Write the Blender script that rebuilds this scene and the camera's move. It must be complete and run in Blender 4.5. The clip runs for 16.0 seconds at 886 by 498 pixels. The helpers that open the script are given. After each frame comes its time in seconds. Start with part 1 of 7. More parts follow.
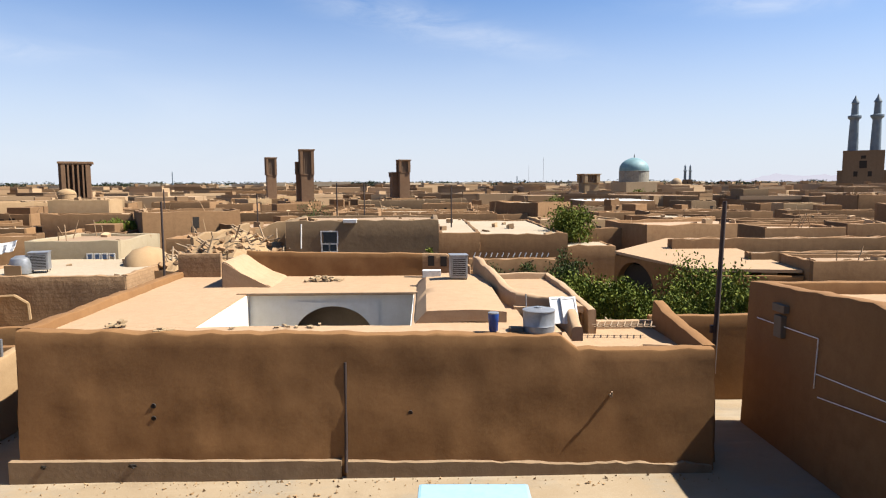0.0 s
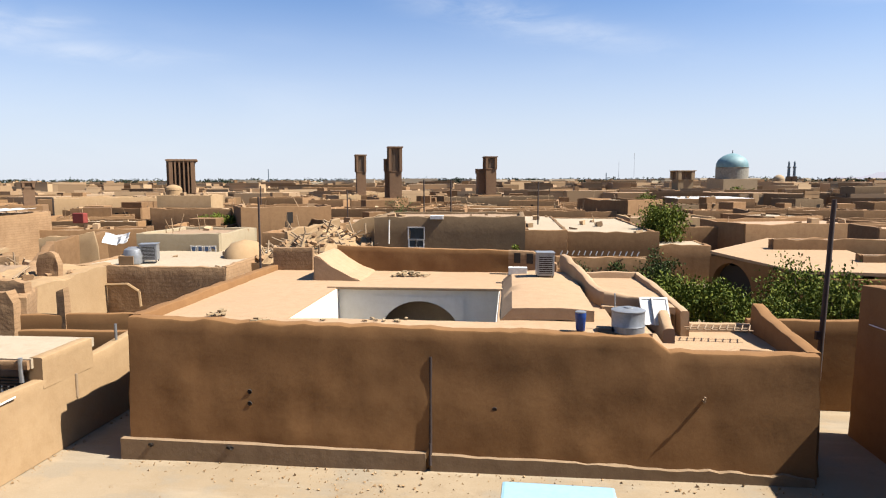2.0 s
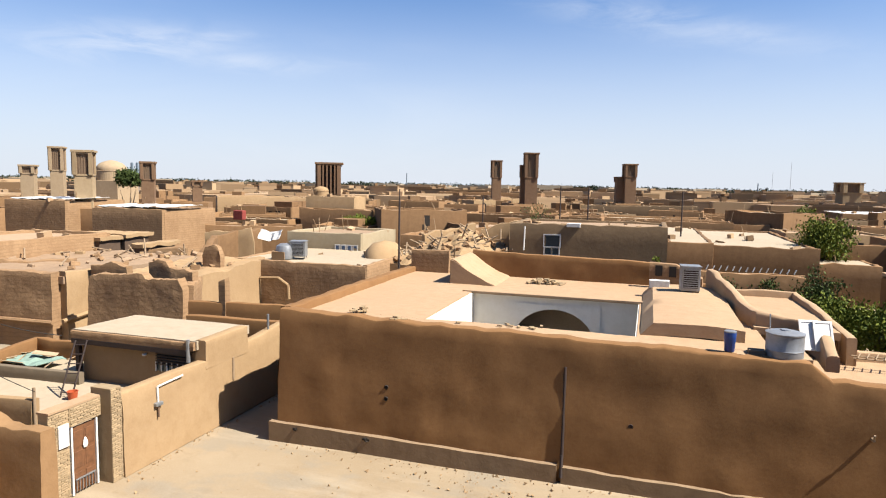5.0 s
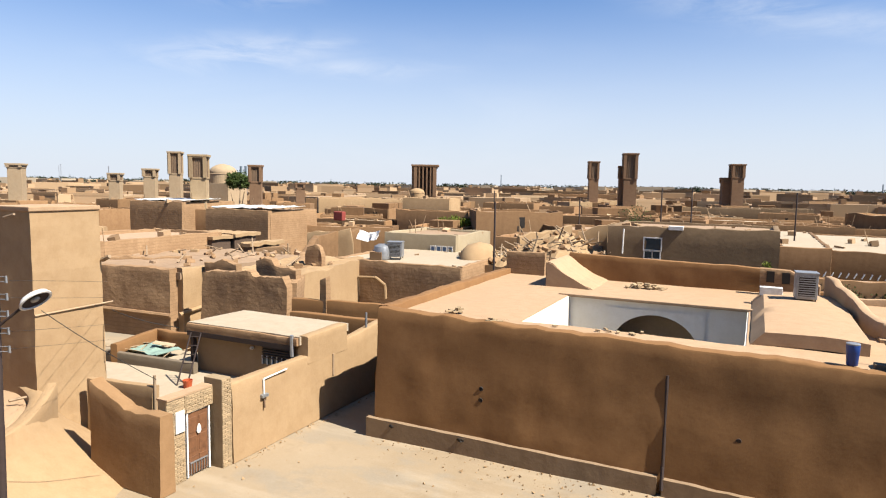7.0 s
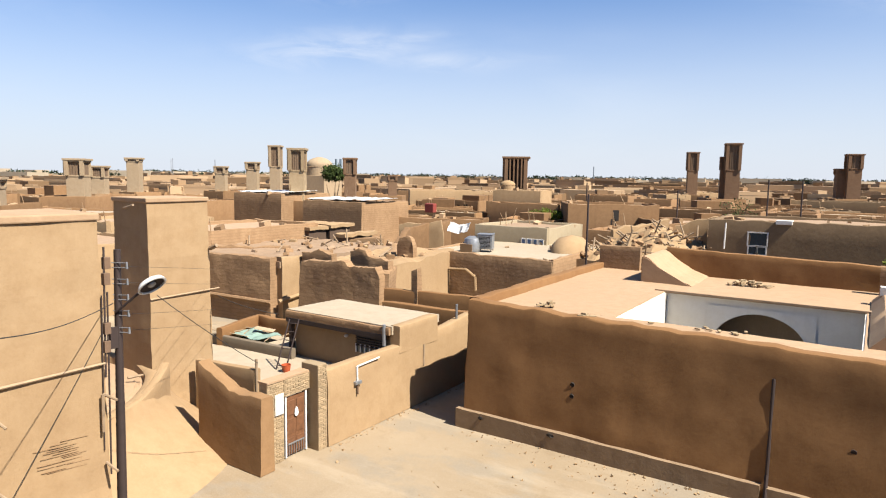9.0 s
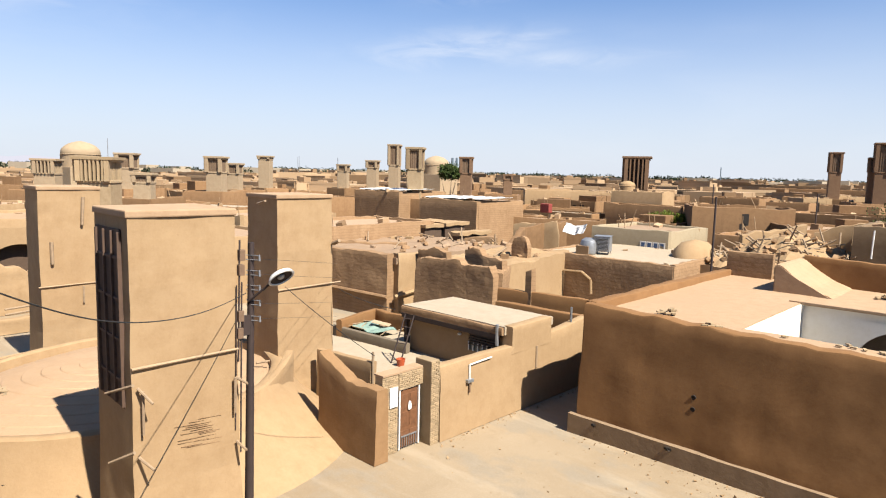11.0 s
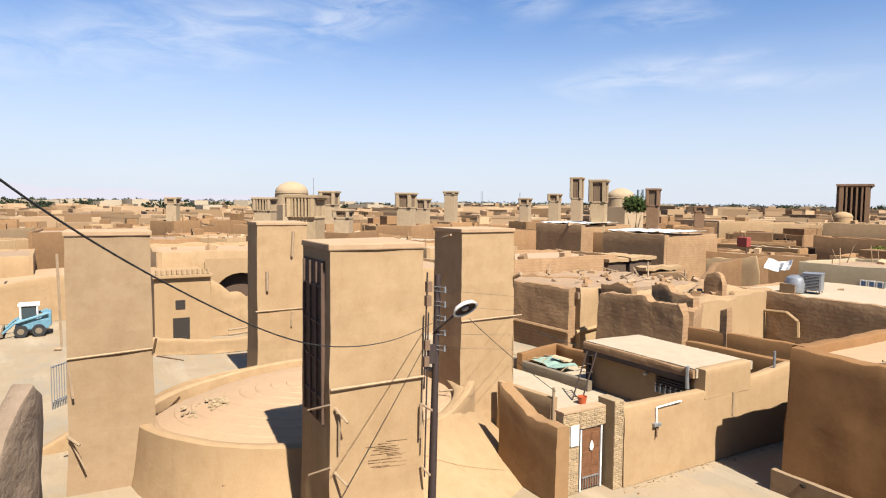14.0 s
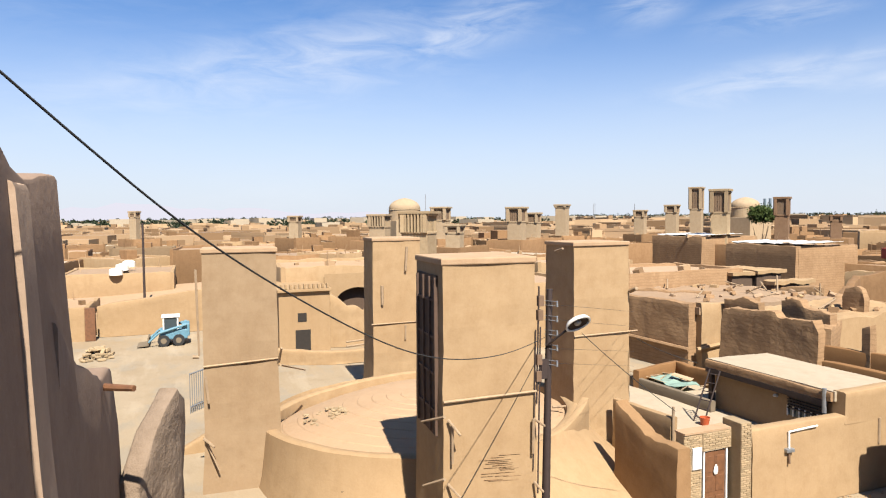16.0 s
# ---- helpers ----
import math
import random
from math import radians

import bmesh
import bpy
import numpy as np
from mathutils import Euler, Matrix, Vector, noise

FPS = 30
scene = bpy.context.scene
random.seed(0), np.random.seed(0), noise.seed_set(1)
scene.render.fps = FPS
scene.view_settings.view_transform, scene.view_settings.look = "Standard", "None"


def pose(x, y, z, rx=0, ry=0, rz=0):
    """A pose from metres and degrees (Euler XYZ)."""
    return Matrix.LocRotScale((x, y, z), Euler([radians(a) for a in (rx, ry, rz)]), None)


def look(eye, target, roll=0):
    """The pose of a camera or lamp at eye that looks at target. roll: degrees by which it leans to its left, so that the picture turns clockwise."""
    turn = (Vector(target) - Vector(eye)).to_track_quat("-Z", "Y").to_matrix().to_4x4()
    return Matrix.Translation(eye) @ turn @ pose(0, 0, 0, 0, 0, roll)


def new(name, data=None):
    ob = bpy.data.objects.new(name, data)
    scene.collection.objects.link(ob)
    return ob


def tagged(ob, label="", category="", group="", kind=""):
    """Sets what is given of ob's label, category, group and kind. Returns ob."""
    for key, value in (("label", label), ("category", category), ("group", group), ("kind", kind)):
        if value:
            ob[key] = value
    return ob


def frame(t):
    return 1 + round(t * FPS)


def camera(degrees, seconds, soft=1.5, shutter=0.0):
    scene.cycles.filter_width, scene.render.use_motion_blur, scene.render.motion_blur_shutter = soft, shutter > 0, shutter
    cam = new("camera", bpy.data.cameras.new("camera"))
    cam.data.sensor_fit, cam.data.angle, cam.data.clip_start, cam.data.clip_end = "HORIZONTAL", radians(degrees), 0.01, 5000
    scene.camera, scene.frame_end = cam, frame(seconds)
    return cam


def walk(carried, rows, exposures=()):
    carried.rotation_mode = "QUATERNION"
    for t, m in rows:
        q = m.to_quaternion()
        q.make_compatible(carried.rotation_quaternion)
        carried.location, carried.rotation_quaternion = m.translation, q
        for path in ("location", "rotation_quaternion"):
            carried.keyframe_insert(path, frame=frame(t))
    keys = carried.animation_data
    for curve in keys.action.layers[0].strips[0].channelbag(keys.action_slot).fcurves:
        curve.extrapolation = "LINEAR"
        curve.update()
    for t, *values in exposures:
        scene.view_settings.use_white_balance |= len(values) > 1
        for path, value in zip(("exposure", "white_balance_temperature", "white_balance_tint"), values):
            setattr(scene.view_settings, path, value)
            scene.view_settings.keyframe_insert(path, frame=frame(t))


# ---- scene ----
cam = camera(68.18, 16.0, 1.15)
# seconds, eye x, y, z, yaw to the left from +y, pitch up, roll
PATH = [
    (0.0, -0.000, -0.000, 9.000, -1.603, -5.765, -0.253),
    (0.5, -0.017, -0.000, 8.994, 0.252, -5.992, 0.178),
    (1.0, -0.023, 0.006, 8.979, 2.166, -6.146, 0.175),
    (1.5, -0.034, -0.002, 8.983, 4.091, -6.180, 0.009),
    (2.0, -0.039, 0.001, 8.989, 5.888, -6.014, -0.189),
    (2.5, -0.064, -0.010, 8.997, 7.620, -5.888, 0.142),
    (3.0, -0.093, -0.008, 8.994, 9.443, -5.801, 0.504),
    (3.5, -0.130, -0.000, 8.984, 11.345, -5.777, 0.549),
    (4.0, -0.185, -0.027, 9.002, 13.211, -5.786, 0.791),
    (6.5, -0.327, -0.035, 8.969, 23.748, -5.382, 0.963),
    (7.0, -0.359, -0.043, 8.978, 25.608, -5.572, 0.921),
    (7.5, -0.374, -0.020, 8.977, 27.674, -5.925, 0.814),
    (8.0, -0.433, -0.011, 8.972, 29.595, -6.155, 0.939),
    (8.5, -0.445, -0.022, 8.974, 31.474, -6.260, 0.781),
    (11.0, -0.549, -0.083, 9.013, 43.330, -6.649, 1.344),
    (11.5, -0.568, -0.083, 9.005, 46.488, -6.410, 0.928),
    (12.0, -0.563, -0.093, 9.020, 49.313, -6.008, 0.917),
    (12.5, -0.550, -0.107, 9.027, 51.873, -5.475, 0.749),
    (13.0, -0.537, -0.128, 9.033, 54.245, -4.987, 0.651),
    (13.5, -0.514, -0.150, 9.033, 56.710, -4.494, 0.468),
    (14.0, -0.497, -0.171, 9.036, 59.174, -4.002, 0.565),
    (14.5, -0.490, -0.180, 9.035, 61.703, -3.633, 0.294),
    (15.0, -0.473, -0.194, 9.050, 64.354, -3.348, -0.009),
    (15.5, -0.441, -0.209, 9.044, 66.832, -2.999, -0.264),
    (16.0, -0.393, -0.233, 9.040, 68.854, -2.753, -0.464),
]


def aim(x, y, z, yaw, pitch, roll):
    a, b = radians(yaw), radians(pitch)
    way = Vector((-math.sin(a) * math.cos(b), math.cos(a) * math.cos(b), math.sin(b)))
    eye = Vector((x, y, z))
    return look(eye, eye + way, roll)


walk(cam, [(r[0], aim(*r[1:])) for r in PATH])

# ---- light ----
SUN = Vector((0.62, -0.034, 0.785)).normalized()
world = bpy.data.worlds.new("sky")
scene.world = world
world.use_nodes = True
wn, wl = world.node_tree.nodes, world.node_tree.links
wn.clear()
w_out, w_bg, w_sky = wn.new("ShaderNodeOutputWorld"), wn.new("ShaderNodeBackground"), wn.new("ShaderNodeTexSky")
w_sky.sky_type, w_sky.sun_disc = "NISHITA", False
w_sky.sun_elevation = math.asin(SUN.z)
w_sky.sun_rotation = math.atan2(SUN.x, SUN.y)
w_sky.altitude, w_sky.air_density, w_sky.dust_density, w_sky.ozone_density = 1200, 1.0, 1.6, 2.0
w_bg.inputs["Strength"].default_value = 0.061
# thin cirrus over the blue, and the pale desert haze low down
w_co, w_map, w_n1, w_n2 = wn.new("ShaderNodeTexCoord"), wn.new("ShaderNodeMapping"), wn.new("ShaderNodeTexNoise"), wn.new("ShaderNodeTexNoise")
w_map.inputs["Scale"].default_value = (2.2, 2.2, 9.0)
w_map.inputs["Rotation"].default_value = (0.18, 0.12, 0.3)
w_map.inputs["Location"].default_value = (3.1, 0.4, 1.7)
wl.new(w_co.outputs["Generated"], w_map.inputs["Vector"])
for w_n, sc, de in ((w_n1, 1.1, 9.0), (w_n2, 0.55, 3.0)):
    w_n.inputs["Scale"].default_value, w_n.inputs["Detail"].default_value, w_n.inputs["Roughness"].default_value = sc, de, 0.62
    wl.new(w_map.outputs[0], w_n.inputs["Vector"])
w_n1.inputs["Distortion"].default_value = 0.5
w_r1, w_r2, w_mul, w_sep, w_haze = wn.new("ShaderNodeMapRange"), wn.new("ShaderNodeMapRange"), wn.new("ShaderNodeMath"), wn.new("ShaderNodeSeparateXYZ"), wn.new("ShaderNodeMapRange")
for w_r, lo, hi, src in ((w_r1, 0.47, 0.80, w_n1), (w_r2, 0.42, 0.68, w_n2)):
    w_r.inputs["From Min"].default_value, w_r.inputs["From Max"].default_value = lo, hi
    wl.new(src.outputs["Fac"], w_r.inputs["Value"])
w_mul.operation = "MULTIPLY"
wl.new(w_r1.outputs[0], w_mul.inputs[0]), wl.new(w_r2.outputs[0], w_mul.inputs[1])
wl.new(w_co.outputs["Generated"], w_sep.inputs[0])
w_haze.inputs["From Min"].default_value, w_haze.inputs["From Max"].default_value = 0.33, -0.02
w_haze.inputs["To Max"].default_value = 0.92
w_haze.interpolation_type = "SMOOTHSTEP"
wl.new(w_sep.outputs["Z"], w_haze.inputs["Value"])
# the drawn-out wisps: azimuth, height, half length, half height, slope, strength
CIRRUS = [(-0.745, 0.180, 0.12, 0.022, 0.09, 1.0), (-0.655, 0.195, 0.07, 0.010, 0.1, 0.6), (-0.57, 0.167, 0.12, 0.013, 0.0, 0.6),
          (-0.03, 0.238, 0.14, 0.024, -0.22, 0.6), (0.48, 0.234, 0.08, 0.016, -0.05, 0.7), (0.08, 0.212, 0.14, 0.02, -0.2, 0.45),
          (-1.40, 0.226, 0.30, 0.05, 0.2, 0.75), (-1.17, 0.272, 0.13, 0.04, 0.3, 0.85), (-0.73, 0.262, 0.08, 0.018, 0.05, 0.9),
          (-0.90, 0.292, 0.05, 0.025, 0.1, 0.8), (-1.62, 0.185, 0.16, 0.025, 0.2, 0.5)]


def w_math(op, a, b=None, c=None):
    q = wn.new("ShaderNodeMath")
    q.operation = op
    for k, v in enumerate((a, b, c)):
        if v is None:
            continue
        if hasattr(v, "is_output"):
            wl.new(v, q.inputs[k])
        else:
            q.inputs[k].default_value = v
    return q.outputs[0]


w_az = w_math("ARCTAN2", w_sep.outputs["X"], w_sep.outputs["Y"])
w_sum = None
for az, el, ha, he, tilt, power in CIRRUS:
    along = w_math("SUBTRACT", w_az, az)
    up = w_math("SUBTRACT", w_math("SUBTRACT", w_sep.outputs["Z"], el), w_math("MULTIPLY", along, tilt))
    d2 = w_math("ADD", w_math("POWER", w_math("ABSOLUTE", w_math("DIVIDE", along, ha)), 2.0), w_math("POWER", w_math("ABSOLUTE", w_math("DIVIDE", up, he)), 2.0))
    bell = w_math("MULTIPLY", w_math("EXPONENT", w_math("MULTIPLY", d2, -1.0)), power)
    w_sum = bell if w_sum is None else w_math("MAXIMUM", w_sum, bell)
w_fray = wn.new("ShaderNodeTexNoise")
w_fmap = wn.new("ShaderNodeMapping")
w_fmap.inputs["Scale"].default_value = (9.0, 9.0, 34.0)
w_fmap.inputs["Rotation"].default_value = (0.05, 0.08, 0.0)
wl.new(w_co.outputs["Generated"], w_fmap.inputs["Vector"])
wl.new(w_fmap.outputs[0], w_fray.inputs["Vector"])
w_fray.inputs["Scale"].default_value, w_fray.inputs["Detail"].default_value, w_fray.inputs["Roughness"].default_value = 1.0, 7.0, 0.6
w_fray.inputs["Distortion"].default_value = 0.6
w_fr = wn.new("ShaderNodeMapRange")
w_fr.inputs["From Min"].default_value, w_fr.inputs["From Max"].default_value = 0.34, 0.66
wl.new(w_fray.outputs["Fac"], w_fr.inputs["Value"])
w_wisp = w_math("MAXIMUM", w_math("MULTIPLY", w_mul.outputs[0], 0.25), w_math("MULTIPLY", w_math("MULTIPLY", w_sum, w_fr.outputs[0]), 0.62))
w_tint, w_mix, w_cl = wn.new("ShaderNodeMix"), wn.new("ShaderNodeMix"), wn.new("ShaderNodeMix")
for w_m in (w_tint, w_mix, w_cl):
    w_m.data_type = "RGBA"
w_tint.blend_type, w_tint.inputs[0].default_value = "MULTIPLY", 1.0
w_tint.inputs[7].default_value = (0.58, 0.80, 1.03, 1)
wl.new(w_sky.outputs[0], w_tint.inputs[6])
wl.new(w_haze.outputs[0], w_mix.inputs[0]), wl.new(w_tint.outputs[2], w_mix.inputs[6])
w_mix.inputs[7].default_value = (4.95, 5.2, 5.75, 1)
wl.new(w_wisp, w_cl.inputs[0]), wl.new(w_mix.outputs[2], w_cl.inputs[6])
w_cl.inputs[7].default_value = (6.0, 6.2, 6.6, 1)
wl.new(w_cl.outputs[2], w_bg.inputs["Color"])
wl.new(w_bg.outputs[0], w_out.inputs["Surface"])
scene.view_settings.exposure = 1.39

sun_data = bpy.data.lights.new("sun", "SUN")
sun_data.energy, sun_data.angle, sun_data.color = 5.0, radians(0.53), (1.0, 0.94, 0.84)
sun = new("sun", sun_data)
sun.matrix_world = look((0, 0, 60), Vector((0, 0, 60)) - SUN)


# ---- materials ----
def material(name):
    m = bpy.data.materials.new(name)
    m.use_nodes = True
    n, l = m.node_tree.nodes, m.node_tree.links
    return m, n, l, n["Principled BSDF"]


def mixed(n, l, fac, a, b, mode="MIX"):
    x = n.new("ShaderNodeMix")
    x.data_type, x.blend_type = "RGBA", mode
    for key, v in ((0, fac), (6, a), (7, b)):
        if hasattr(v, "is_output"):
            l.new(v, x.inputs[key])
        elif key == 0:
            x.inputs[0].default_value = v
        else:
            x.inputs[key].default_value = (*v, 1)
    return x.outputs[2]


def noise_fac(n, l, scale, lo=0.35, hi=0.65, detail=6.0, rough=0.6, stretch=None):
    co = n.new("ShaderNodeTexCoord")
    src = co.outputs["Object"]
    if stretch:
        mp = n.new("ShaderNodeMapping")
        mp.inputs["Scale"].default_value = stretch
        l.new(src, mp.inputs["Vector"])
        src = mp.outputs[0]
    t = n.new("ShaderNodeTexNoise")
    t.inputs["Scale"].default_value, t.inputs["Detail"].default_value, t.inputs["Roughness"].default_value = scale, detail, rough
    l.new(src, t.inputs["Vector"])
    r = n.new("ShaderNodeMapRange")
    r.inputs["From Min"].default_value, r.inputs["From Max"].default_value = lo, hi
    l.new(t.outputs["Fac"], r.inputs["Value"])
    return r.outputs[0], t.outputs["Fac"]


SOIL = 0.87  # common scale on earth colours, lowered against the exposure to deepen shade


def earth(name, base, dark, light, grain=14.0, bump=0.22, patch=0.45, rough=0.95, vary=0.0, streak=0.35, courses=0.0, blotch=0.28):
    """Mud plaster: broad stains, rain streaks, straw grain."""
    m, n, l, b = material(name)
    base, dark, light = (tuple(x * SOIL for x in c) for c in (base, dark, light))
    big, _ = noise_fac(n, l, patch, 0.38, 0.68)
    mid, midraw = noise_fac(n, l, 2.3, 0.4, 0.7)
    fine, fineraw = noise_fac(n, l, grain, 0.3, 0.75, 8.0, 0.7)
    run, _ = noise_fac(n, l, 1.0, 0.5, 0.72, 5.0, 0.6, (1.6, 1.6, 0.16))
    c = mixed(n, l, big, base, mixed(n, l, 0.35, light, base))
    wide, _ = noise_fac(n, l, patch * 0.5, 0.42, 0.62, 4.0)
    c = mixed(n, l, wide, c, mixed(n, l, blotch, base, dark))
    c = mixed(n, l, mid, c, mixed(n, l, 0.5, base, dark))
    s = n.new("ShaderNodeMath")
    s.operation, s.inputs[1].default_value = "MULTIPLY", streak
    l.new(run, s.inputs[0])
    c = mixed(n, l, s.outputs[0], c, dark)
    f = n.new("ShaderNodeMath")
    f.operation, f.inputs[1].default_value = "MULTIPLY", 0.4
    l.new(fine, f.inputs[0])
    c = mixed(n, l, f.outputs[0], c, light)
    # pale flecks of straw and small chips
    chips, chipraw = noise_fac(n, l, grain * 3.0, 0.62, 0.72, 3.0, 0.5, (1, 1, 2.2))
    pit, _ = noise_fac(n, l, grain * 0.9, 0.66, 0.74, 4.0, 0.6)
    for src, k, col in ((chips, 0.35, light), (pit, 0.4, dark)):
        g = n.new("ShaderNodeMath")
        g.operation, g.inputs[1].default_value = "MULTIPLY", k
        l.new(src, g.inputs[0])
        c = mixed(n, l, g.outputs[0], c, col)
    if courses:
        co, sz = n.new("ShaderNodeTexCoord"), n.new("ShaderNodeTexWave")
        sz.wave_type, sz.bands_direction = "BANDS", "Z"
        sz.inputs["Scale"].default_value, sz.inputs["Distortion"].default_value, sz.inputs["Detail"].default_value, sz.inputs["Detail Scale"].default_value = courses / 6.283, 3.5, 4.0, 1.6
        l.new(co.outputs["Object"], sz.inputs["Vector"])
        cr = n.new("ShaderNodeMapRange")
        cr.inputs["From Min"].default_value, cr.inputs["From Max"].default_value, cr.inputs["To Max"].default_value = 0.25, 0.0, 0.32
        l.new(sz.outputs["Fac"], cr.inputs["Value"])
        c = mixed(n, l, cr.outputs[0], c, tuple(x * 0.8 for x in dark))
    if vary:
        oi, hs = n.new("ShaderNodeObjectInfo"), n.new("ShaderNodeHueSaturation")
        mr = n.new("ShaderNodeMapRange")
        mr.inputs["To Min"].default_value, mr.inputs["To Max"].default_value = 1 - vary, 1 + vary
        l.new(oi.outputs["Random"], mr.inputs["Value"])
        l.new(mr.outputs[0], hs.inputs["Value"])
        l.new(c, hs.inputs["Color"])
        c = hs.outputs[0]
    l.new(c, b.inputs["Base Color"])
    b.inputs["Roughness"].default_value = rough
    b.inputs["Specular IOR Level"].default_value = 0.2
    bp, bp2 = n.new("ShaderNodeBump"), n.new("ShaderNodeBump")
    bp.inputs["Strength"].default_value, bp.inputs["Distance"].default_value = bump, 0.08
    bp2.inputs["Strength"].default_value, bp2.inputs["Distance"].default_value = bump * 0.7, 0.025
    l.new(midraw, bp.inputs["Height"])
    l.new(fineraw, bp2.inputs["Height"])
    l.new(bp.outputs[0], bp2.inputs["Normal"])
    l.new(bp2.outputs[0], b.inputs["Normal"])
    return m


def plain(name, col, rough=0.6, metal=0.0, vary=0.25, scale=6.0, bump=0.1):
    """Paint, metal or wood with wear at two scales."""
    m, n, l, b = material(name)
    f1, raw = noise_fac(n, l, scale, 0.4, 0.7)
    f2, _ = noise_fac(n, l, scale * 6, 0.4, 0.8)
    dk = tuple(x * (1 - vary) for x in col)
    lt = tuple(min(1, x * (1 + vary * 0.6)) for x in col)
    c = mixed(n, l, f1, col, dk)
    h = n.new("ShaderNodeMath")
    h.operation, h.inputs[1].default_value = "MULTIPLY", 0.4
    l.new(f2, h.inputs[0])
    c = mixed(n, l, h.outputs[0], c, lt)
    l.new(c, b.inputs["Base Color"])
    b.inputs["Roughness"].default_value, b.inputs["Metallic"].default_value = rough, metal
    bp = n.new("ShaderNodeBump")
    bp.inputs["Strength"].default_value, bp.inputs["Distance"].default_value = bump, 0.02
    l.new(raw, bp.inputs["Height"])
    l.new(bp.outputs[0], b.inputs["Normal"])
    return m


# MUD and MUD_TOWN hold some shade in their tone, MUD_PALE some sunlight
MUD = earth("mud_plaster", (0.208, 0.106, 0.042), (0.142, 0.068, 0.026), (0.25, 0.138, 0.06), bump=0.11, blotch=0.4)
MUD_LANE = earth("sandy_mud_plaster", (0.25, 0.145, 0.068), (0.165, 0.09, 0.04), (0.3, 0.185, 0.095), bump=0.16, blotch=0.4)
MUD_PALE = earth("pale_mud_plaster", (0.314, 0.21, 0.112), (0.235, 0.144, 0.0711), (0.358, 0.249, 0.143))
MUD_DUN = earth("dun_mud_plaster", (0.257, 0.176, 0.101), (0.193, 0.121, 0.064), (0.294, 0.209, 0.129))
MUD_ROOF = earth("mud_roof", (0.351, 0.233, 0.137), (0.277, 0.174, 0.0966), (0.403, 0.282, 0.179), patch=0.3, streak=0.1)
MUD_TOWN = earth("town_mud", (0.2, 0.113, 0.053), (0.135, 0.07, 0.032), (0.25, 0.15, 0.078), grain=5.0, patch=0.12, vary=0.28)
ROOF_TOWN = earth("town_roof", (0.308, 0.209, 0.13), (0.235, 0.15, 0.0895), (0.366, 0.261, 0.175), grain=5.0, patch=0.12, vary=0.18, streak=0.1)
ADOBE = earth("raw_adobe", (0.272, 0.166, 0.087), (0.178, 0.1, 0.05), (0.335, 0.218, 0.122), grain=9.0, bump=0.65, patch=0.9, courses=9.0)


def lane_floor(name):
    """Trodden earth: pale dust, grey cement patches, brown damp stains, fine grit."""
    m, n, l, b = material(name)
    dust, _ = noise_fac(n, l, 0.16, 0.36, 0.62, 5.0)
    cement, _ = noise_fac(n, l, 0.31, 0.50, 0.60, 6.0, 0.65, (1.0, 1.4, 1.0))
    stain, stainraw = noise_fac(n, l, 0.75, 0.54, 0.72, 8.0, 0.7)
    trail, _ = noise_fac(n, l, 0.5, 0.52, 0.70, 6.0, 0.6, (0.35, 1.6, 1.0))
    grit, gritraw = noise_fac(n, l, 30.0, 0.45, 0.75, 4.0)
    c = mixed(n, l, dust, (0.25, 0.194, 0.128), (0.212, 0.158, 0.098))
    c = mixed(n, l, cement, c, (0.206, 0.168, 0.12))
    for src, k, col in ((stain, 0.45, (0.15, 0.105, 0.062)), (trail, 0.35, (0.37, 0.31, 0.225)), (grit, 0.22, (0.38, 0.32, 0.24))):
        g = n.new("ShaderNodeMath")
        g.operation, g.inputs[1].default_value = "MULTIPLY", k
        l.new(src, g.inputs[0])
        c = mixed(n, l, g.outputs[0], c, col)
    l.new(c, b.inputs["Base Color"])
    b.inputs["Roughness"].default_value, b.inputs["Specular IOR Level"].default_value = 0.95, 0.2
    bp, bp2 = n.new("ShaderNodeBump"), n.new("ShaderNodeBump")
    bp.inputs["Strength"].default_value, bp.inputs["Distance"].default_value = 0.25, 0.05
    bp2.inputs["Strength"].default_value, bp2.inputs["Distance"].default_value = 0.2, 0.008
    l.new(stainraw, bp.inputs["Height"]), l.new(gritraw, bp2.inputs["Height"])
    l.new(bp.outputs[0], bp2.inputs["Normal"]), l.new(bp2.outputs[0], b.inputs["Normal"])
    return m


GROUND = lane_floor("packed_earth")
VIEW_WALL = earth("weathered_grey_mud", (0.235, 0.158, 0.108), (0.165, 0.105, 0.07), (0.28, 0.2, 0.145), grain=8.0, bump=0.25, patch=0.8)
VIEW_STRIP = earth("pale_grey_mud", (0.32, 0.225, 0.155), (0.22, 0.15, 0.1), (0.38, 0.28, 0.2), grain=8.0, bump=0.25, patch=0.8)
VIEW_ROUGH = earth("rough_straw_mud", (0.2, 0.145, 0.1), (0.11, 0.075, 0.05), (0.27, 0.2, 0.145), grain=5.0, bump=1.0, patch=0.8)
CONCRETE = earth("cement", (0.166, 0.129, 0.0892), (0.113, 0.0848, 0.0564), (0.206, 0.169, 0.122), grain=18.0, streak=0.3)
PLINTH = earth("tan_cement", (0.235, 0.16, 0.095), (0.15, 0.098, 0.056), (0.29, 0.21, 0.135), grain=14.0, streak=0.4)
GYPSUM = earth("white_gypsum", (0.74, 0.7, 0.62), (0.58, 0.52, 0.42), (0.8, 0.77, 0.7), grain=10.0, streak=0.3, bump=0.15)
BRICK = earth("buff_brick", (0.32, 0.232, 0.135), (0.225, 0.15, 0.08), (0.37, 0.285, 0.18), grain=12.0, vary=0.22)
